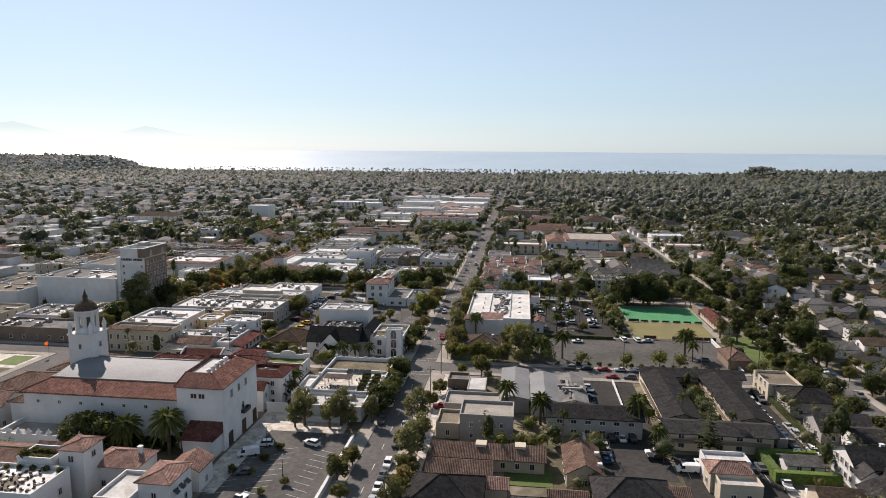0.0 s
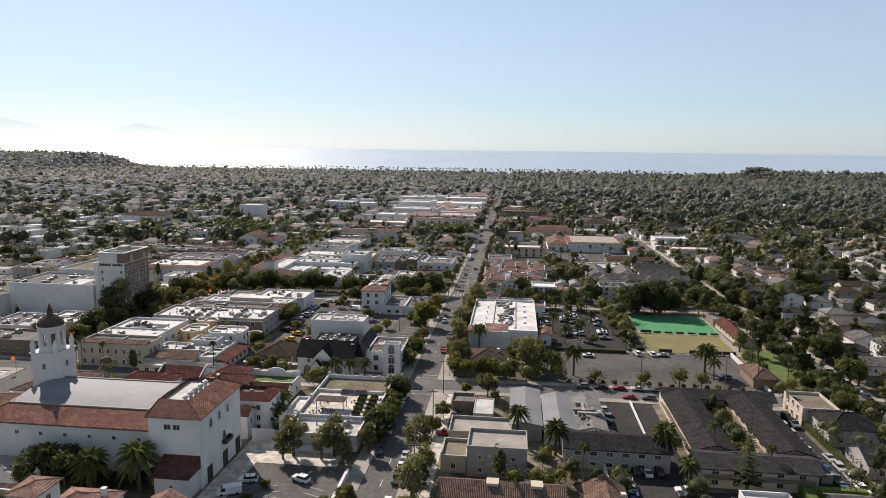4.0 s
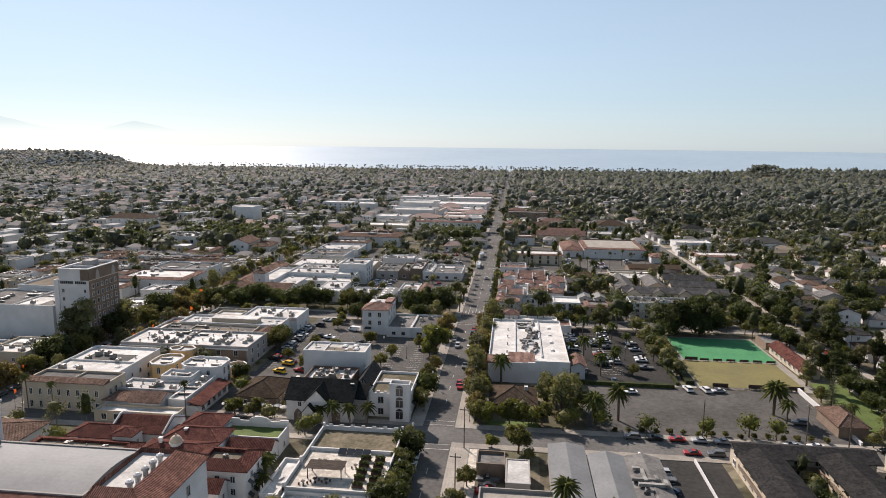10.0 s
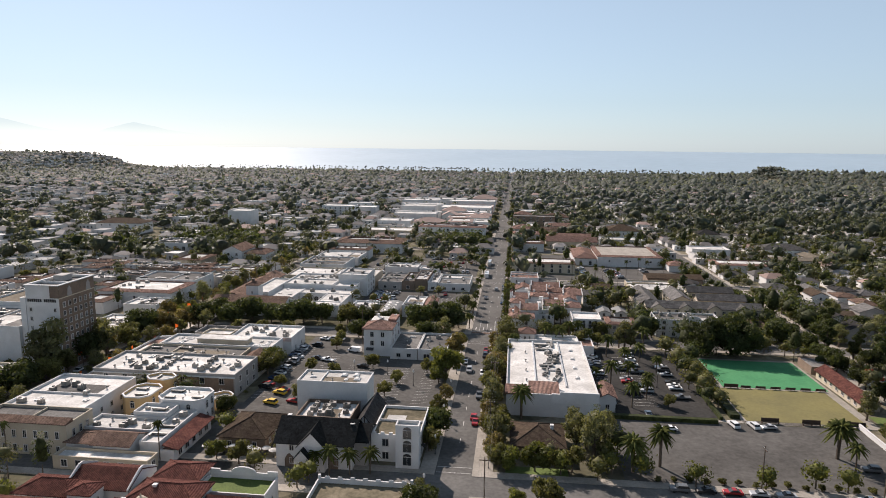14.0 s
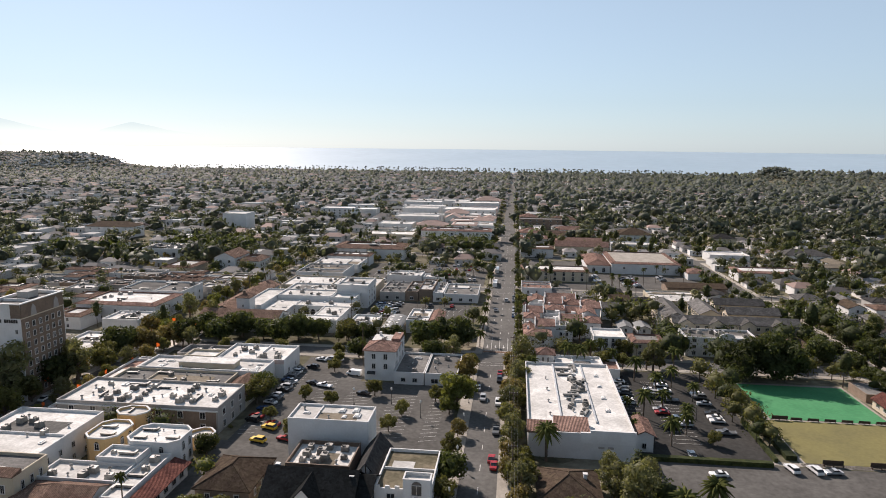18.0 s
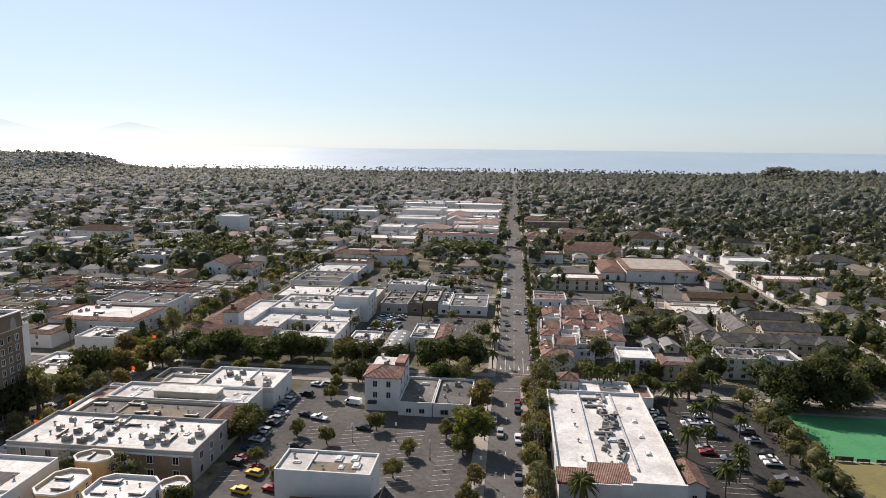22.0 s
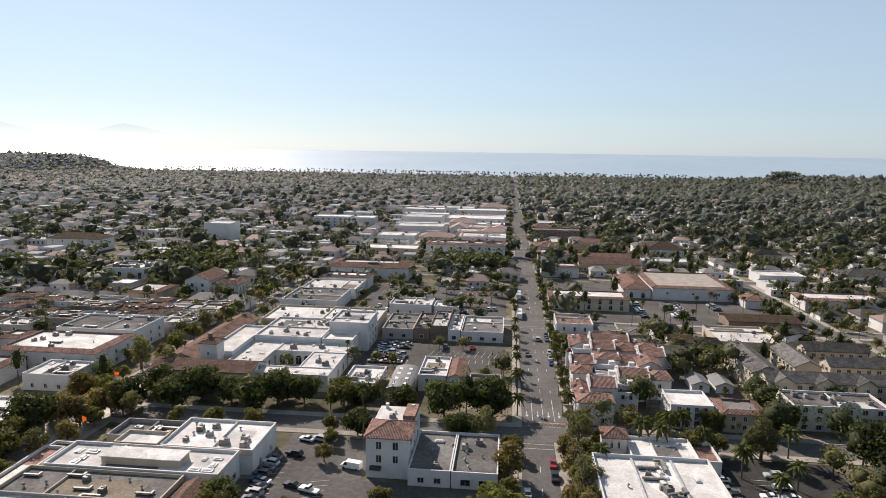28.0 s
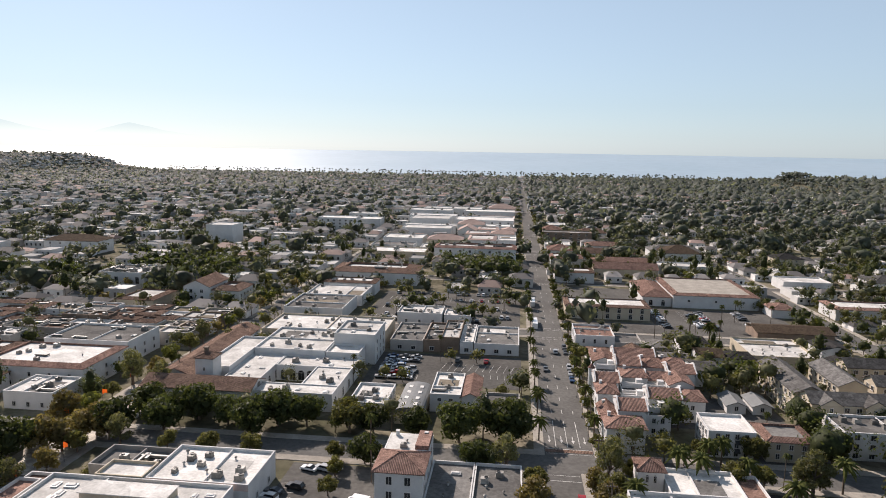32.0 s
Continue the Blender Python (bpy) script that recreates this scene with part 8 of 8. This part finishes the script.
# ---- the far town: roofs and woods to the shore ----
def far_town():
    rs = np.random.RandomState(23)

    def density(x, y):
        return 1.0 / (1.0 + np.exp((x - 30 - 0.03 * y) / 110.0))     # downtown to the left of the long street

    def held(x, y, r):
        out = (x > -290) & (x < 440) & (y < 500)
        for x0, x1, y0, y1 in TAKEN:
            if (x1 - x0 > 4 or r < 5) and y1 - y0 < 200 and x1 - x0 < 200 and y1 > 340:
                out |= (x > x0 - r) & (x < x1 + r) & (y > y0 - r) & (y < y1 + r)
        return out
    # plots in rows inside each block
    px, py = [], []
    for yb in np.arange(372, 2960, 133.3):
        for xb in np.arange(2.2 - 143.3 * 22, 1900, 143.3):
            if not (-1.05 * yb - 150 < xb < 0.7 * yb + 60):
                continue
            for v in range(6):
                for u in range(7):
                    px.append(xb + 14 + u * 19.5 + rs.uniform(-2, 2))
                    py.append(yb + 15 + v * 20.5 + rs.uniform(-2.5, 2.5))
    x, y = np.array(px), np.array(py)
    town = density(x, y)
    keep = ~held(x, y, 9) & ~((x > 640) & (y > 1950)) & (y < 2920) & (rs.random(len(x)) < np.where(y < 760, .84, .5) + np.where(y < 760, -.04, .26) * town)
    x, y, town = x[keep], y[keep], town[keep]
    z = np.array([gz(b, a) for a, b in zip(x, y)])
    k = len(x)
    w, d = rs.uniform(8, 13, k) + 6 * town * rs.random(k), rs.uniform(8, 13, k) + 6 * town * rs.random(k)
    h = rs.uniform(2.8, 4.8, k) + 5 * town * rs.random(k) ** 3
    pick = rs.random(k)
    flat = pick < 0.18 + 0.30 * town
    w, d = w + 11 * (flat & (rs.random(k) < .12 + .16 * town)), d + 6 * (flat & (rs.random(k) < .3))
    tiled = ~flat & (pick > 0.88)

    def solid(name, idx, label, gabled, roof):
        V, F, K = [], [], []
        for i in idx:
            a, b, c, e = x[i] - w[i] / 2, x[i] + w[i] / 2, y[i] - d[i] / 2, y[i] + d[i] / 2
            s = len(V)
            V += [(a, c, z[i] - 2), (b, c, z[i] - 2), (b, e, z[i] - 2), (a, e, z[i] - 2), (a, c, z[i] + h[i]), (b, c, z[i] + h[i]), (b, e, z[i] + h[i]), (a, e, z[i] + h[i])]
            F += [(s, s + 1, s + 5, s + 4), (s + 1, s + 2, s + 6, s + 5), (s + 2, s + 3, s + 7, s + 6), (s + 3, s, s + 4, s + 7)]
            K += [0] * 4
            if gabled:
                o, t = .6, len(V)
                ym = (c + e) / 2
                V += [(a - o, c - o, z[i] + h[i]), (b + o, c - o, z[i] + h[i]), (b + o, e + o, z[i] + h[i]), (a - o, e + o, z[i] + h[i]), (a + w[i] * .25, ym, z[i] + h[i] + d[i] * .2), (b - w[i] * .25, ym, z[i] + h[i] + d[i] * .2)]
                F += [(t, t + 1, t + 5, t + 4), (t + 1, t + 2, t + 5), (t + 2, t + 3, t + 4, t + 5), (t + 3, t, t + 4)]
                K += [1] * 4
            else:
                t = len(V)
                V += [(a + .4, c + .4, z[i] + h[i] - .5), (b - .4, c + .4, z[i] + h[i] - .5), (b - .4, e - .4, z[i] + h[i] - .5), (a + .4, e - .4, z[i] + h[i] - .5)]
                F += [(t, t + 1, t + 2, t + 3)]
                K += [1]
            # dark window bands on the near face
            t = len(V)
            m = max(2, int(w[i] / 4))
            for q in range(m):
                u = a + w[i] * (q + .5) / m
                V += [(u - .7, c - .06, z[i] + h[i] * .35), (u + .7, c - .06, z[i] + h[i] * .35), (u + .7, c - .06, z[i] + h[i] * .7), (u - .7, c - .06, z[i] + h[i] * .7)]
                F += [(t + 4 * q, t + 4 * q + 1, t + 4 * q + 2, t + 4 * q + 3)]
                K += [2]
        me = bpy.data.meshes.new(name)
        me.from_pydata(V, [], F)
        for mt in (FARHOUSE, roof, GLASS):
            me.materials.append(mt)
        me.polygons.foreach_set("material_index", K)
        tagged(new(name, me), label, "houses", kind="stuff")
    ids = np.arange(k)
    solid("far_houses", ids[~flat & ~tiled], "far town houses with brown and grey pitched roofs", True, FARROOF)
    solid("far_tiled_houses", ids[tiled], "far town houses with red clay tile roofs", True, FARTILE)
    solid("far_flat_buildings", ids[flat], "far town buildings with pale flat roofs", False, FARWHITE)

    # woods between and behind them
    n = 56000
    ty = 400 + (2970 - 400) * rs.random(n) ** 0.72
    tx = rs.uniform(-1.04, 0.71, n) * ty + 20
    lanes = np.zeros(n, bool)
    for s in (2.2, -138, 146):
        lanes |= (np.abs(tx - s) < 8) & ~((s == 146) & (np.abs(tx - s) > 3.6) & (ty > 600))
    cells = {(int(a + i) // 4, int(b + j) // 4) for a, b in zip(x, y) for i in (-4, -1, 2) for j in (-7, -3, 0)}
    roofs = np.array([(int(a) // 4, int(b) // 4) in cells for a, b in zip(tx, ty)])
    grove = np.where(tx < -150, .95, np.where((tx > 60) & (ty > 740), 1.05, .8)) + 0.34 * np.sin(tx * .021 + 1.3 * np.sin(ty * .013)) * np.sin(ty * .019 + 1.7 * np.sin(tx * .009))
    built = (tx > -165) & (tx < -4) & (ty > 690) & (ty < 1250)
    keep = ~held(tx, ty, 2.5) & (rs.random(n) < grove * np.where(built, .35, np.where((tx > 30) & (ty < 740), .62, 1.0))) & ~(roofs & (ty < 1900)) & ~lanes & (rs.random(n) < 0.94 - 0.16 * density(tx, ty))
    tx, ty = tx[keep], ty[keep]
    hx, hy = rs.uniform(790, 1700, 2300), rs.uniform(2060, 2420, 2300)
    cx, cy = rs.uniform(755, 845, 90), rs.uniform(2230, 2290, 90)
    lx, ly = rs.uniform(-2700, -1600, 1200), rs.uniform(2450, 2900, 1200)
    tx, ty = np.concatenate([tx, hx, lx, cx]), np.concatenate([ty, hy, ly, cy])
    tz = np.array([gz(b, a) for a, b in zip(tx, ty)])
    r = (rs.uniform(1.5, 3.6, len(tx)) + 6.5 * rs.random(len(tx)) ** 5) * (1 + 0.15 * (ty > 1500)) * (1.15 - 0.2 * density(tx, ty))
    hh = r * rs.uniform(1.0, 2.2, len(tx)) + 9 * rs.random(len(tx)) ** 5
    hh[-90:], r[-90:] = rs.uniform(26, 48, 90), rs.uniform(6, 9, 90)
    g = (1 + 5 ** .5) / 2
    ico = np.array([(-1, g, 0), (1, g, 0), (-1, -g, 0), (1, -g, 0), (0, -1, g), (0, 1, g), (0, -1, -g), (0, 1, -g), (g, 0, -1), (g, 0, 1), (-g, 0, -1), (-g, 0, 1)], float) / 1.9021
    icof = np.array([(0, 11, 5), (0, 5, 1), (0, 1, 7), (0, 7, 10), (0, 10, 11), (1, 5, 9), (5, 11, 4), (11, 10, 2), (10, 7, 6), (7, 1, 8), (3, 9, 4), (3, 4, 2), (3, 2, 6), (3, 6, 8), (3, 8, 9), (4, 9, 5), (2, 4, 11), (6, 2, 10), (8, 6, 7), (9, 8, 1)])
    octa = np.array([(1, 0, -.2), (.3, .95, .1), (-.8, .6, -.1), (-.8, -.6, .1), (.3, -.95, -.1), (0.1, 0, 1.0)])
    octf = np.array([(0, 1, 5), (1, 2, 5), (2, 3, 5), (3, 4, 5), (4, 0, 5)])
    # past 1000 m the crowns take the leaf colour with haze mixed in
    for name, sel, q, size, leaf, ball, faces in (("far_woods", ty < 1000, 26, .26, MIDLEAF, ico, icof), ("farther_woods", (ty >= 1000) & (ty < 1500), 5, .32, HAZEDLEAF, ico, icof),
                                                  ("farthest_woods", ty >= 1500, 2, .42, HAZEDLEAF, octa, octf)):
        m = int(sel.sum())
        mid = np.stack([tx[sel], ty[sel], tz[sel] + hh[sel] * .55], 1)
        # a lumpy inner mass for each crown
        turn = rs.uniform(0, 6.283, m)
        cr, sr = np.cos(turn)[:, None], np.sin(turn)[:, None]
        shape = np.stack([ball[None, :, 0] * cr - ball[None, :, 1] * sr, ball[None, :, 0] * sr + ball[None, :, 1] * cr, np.repeat(ball[None, :, 2], m, 0)], 2)
        shape = shape * rs.uniform(.5, 1.22, (m, len(ball), 1)) * np.stack([rs.uniform(.8, 1.3, m), np.ones(m), rs.uniform(.55, 1.15, m)], 1)[:, None, :]
        core = (mid[:, None, :] + shape * (r[sel] * (.82 if ball is ico else 1.0))[:, None, None]).reshape(-1, 3)
        tris = (faces[None] + (np.arange(m) * len(ball))[:, None, None]).reshape(-1, 3)
        d = rs.normal(size=(m, q, 3))
        d[:, :, 2] = np.abs(d[:, :, 2]) * 0.9 - 0.2
        d /= np.linalg.norm(d, axis=2)[:, :, None]
        c = mid[:, None, :] + d * (r[sel][:, None] * rs.uniform(.72, 1.08, (m, q)))[:, :, None] * np.array([1, 1, 0.9])
        sz = (r[sel][:, None] * size * rs.uniform(.7, 1.3, (m, q))).ravel()
        me = quads_mesh(name, c.reshape(-1, 3), sz, d.reshape(-1, 3), leaf, rs, 0.5)
        tagged(new(name, me), "dark green woods and garden trees of the far town", "trees", kind="stuff")
        me = bpy.data.meshes.new("crowns")
        me.vertices.add(len(core))
        me.vertices.foreach_set("co", core.ravel().astype(np.float32))
        me.loops.add(tris.size)
        me.loops.foreach_set("vertex_index", tris.ravel().astype(np.int32))
        me.polygons.add(len(tris))
        me.polygons.foreach_set("loop_start", np.arange(0, tris.size, 3, dtype=np.int32))
        me.update(calc_edges=True)
        me.polygons.foreach_set("use_smooth", np.ones(len(tris), bool))
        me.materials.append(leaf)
        tagged(new(name, me), "rounded green crowns of the far town's trees", "trees", kind="stuff")
    # garden trees nearer by, joined, in the five leaf colours
    for c, names in enumerate((("olive",), ("dark", "cypress"), ("fresh",), ("rust",), ("grey",))):
        sel = [t for t in SPARE if t[0] in names]
        if not sel:
            continue
        P, S, D = [], [], []
        for kind, px, py, s in sel:
            src = TREES[kind][int(px * 7) % len(TREES[kind])]
            cr = [o for o in src.children if o.name.startswith("crown")][0].data
            q = len(cr.polygons)
            co = np.empty(3 * len(cr.vertices), np.float32)
            cr.vertices.foreach_get("co", co)
            cen = co.reshape(-1, 4, 3).mean(1)
            pick = rs.choice(q, min(q, 290 if py < 420 else 110), replace=False)
            w = px * 3.1
            rot = np.array([[math.cos(w), -math.sin(w), 0], [math.sin(w), math.cos(w), 0], [0, 0, 1]])
            P.append(cen[pick] @ rot.T * s + np.array([px, py, gz(py, px)]))
            D.append(cen[pick] @ rot.T - np.array([0, 0, 5.0]))
            S.append(np.full(len(pick), (.36 if py < 420 else .62) * s) * rs.uniform(.6, 1.3, len(pick)))
        V, T = [], []
        for i, (kind, px, py, s) in enumerate(sel):
            rad, hgt = {"olive": (2.5, 4.4), "dark": (3.7, 5.2), "cypress": (2.0, 8.5), "fresh": (2.4, 4.2), "rust": (2.2, 4.5), "grey": (2.5, 8.0)}[kind]
            tall = 2.2 if kind == "cypress" else .85
            V.append(np.array([px, py, gz(py, px) + hgt * s]) + ico * rs.uniform(.62, 1.1, (12, 1)) * np.array([1, 1, tall]) * rad * s)
            T.append(icof + 12 * i)
        me = bpy.data.meshes.new("garden_crowns")
        me.from_pydata(np.concatenate(V).tolist(), [], np.concatenate(T).tolist())
        me.polygons.foreach_set("use_smooth", np.ones(len(me.polygons), bool))
        me.materials.append(FOLIAGE[c])
        tagged(new("garden_trees", me), "leafy garden trees between the houses", "trees", kind="stuff")
        me = quads_mesh("garden_trees", np.concatenate(P), np.concatenate(S), np.concatenate(D) / 3, FOLIAGE[c], rs)
        tagged(new("garden_trees", me), "leafy garden trees between the houses", "trees", kind="stuff")
    m = Mesh()
    for kind, px, py, s in SPARE:
        m.tube((px, py, gz(py, px) - .3), (px, py, gz(py, px) + 4.5 * s), .22 * s, .12 * s, 5)
    tagged(new("garden_tree_trunks", m.done("garden_tree_trunks", BARK)), "brown trunks of the garden trees", "tree trunks", kind="stuff")
    # palms along the shore
    m = Mesh()
    for i in range(260):
        px, py = rs.uniform(-1500, 700), rs.uniform(2880, 2960)
        hz = rs.uniform(14, 24)
        z0 = gz(py, px)
        m.tube((px, py, z0), (px, py, z0 + hz), .5, .4, 4)
        m.lathe(px, py, [(.5, z0 + hz - 2), (3.6, z0 + hz - .5), (3.0, z0 + hz + 1.5), (.3, z0 + hz + 2.6)], 6)
    tagged(new("shore_palms", m.done("shore_palms", HAZEDLEAF)), "rows of tall palms along the far shore", "palm trees", kind="stuff")


far_town()
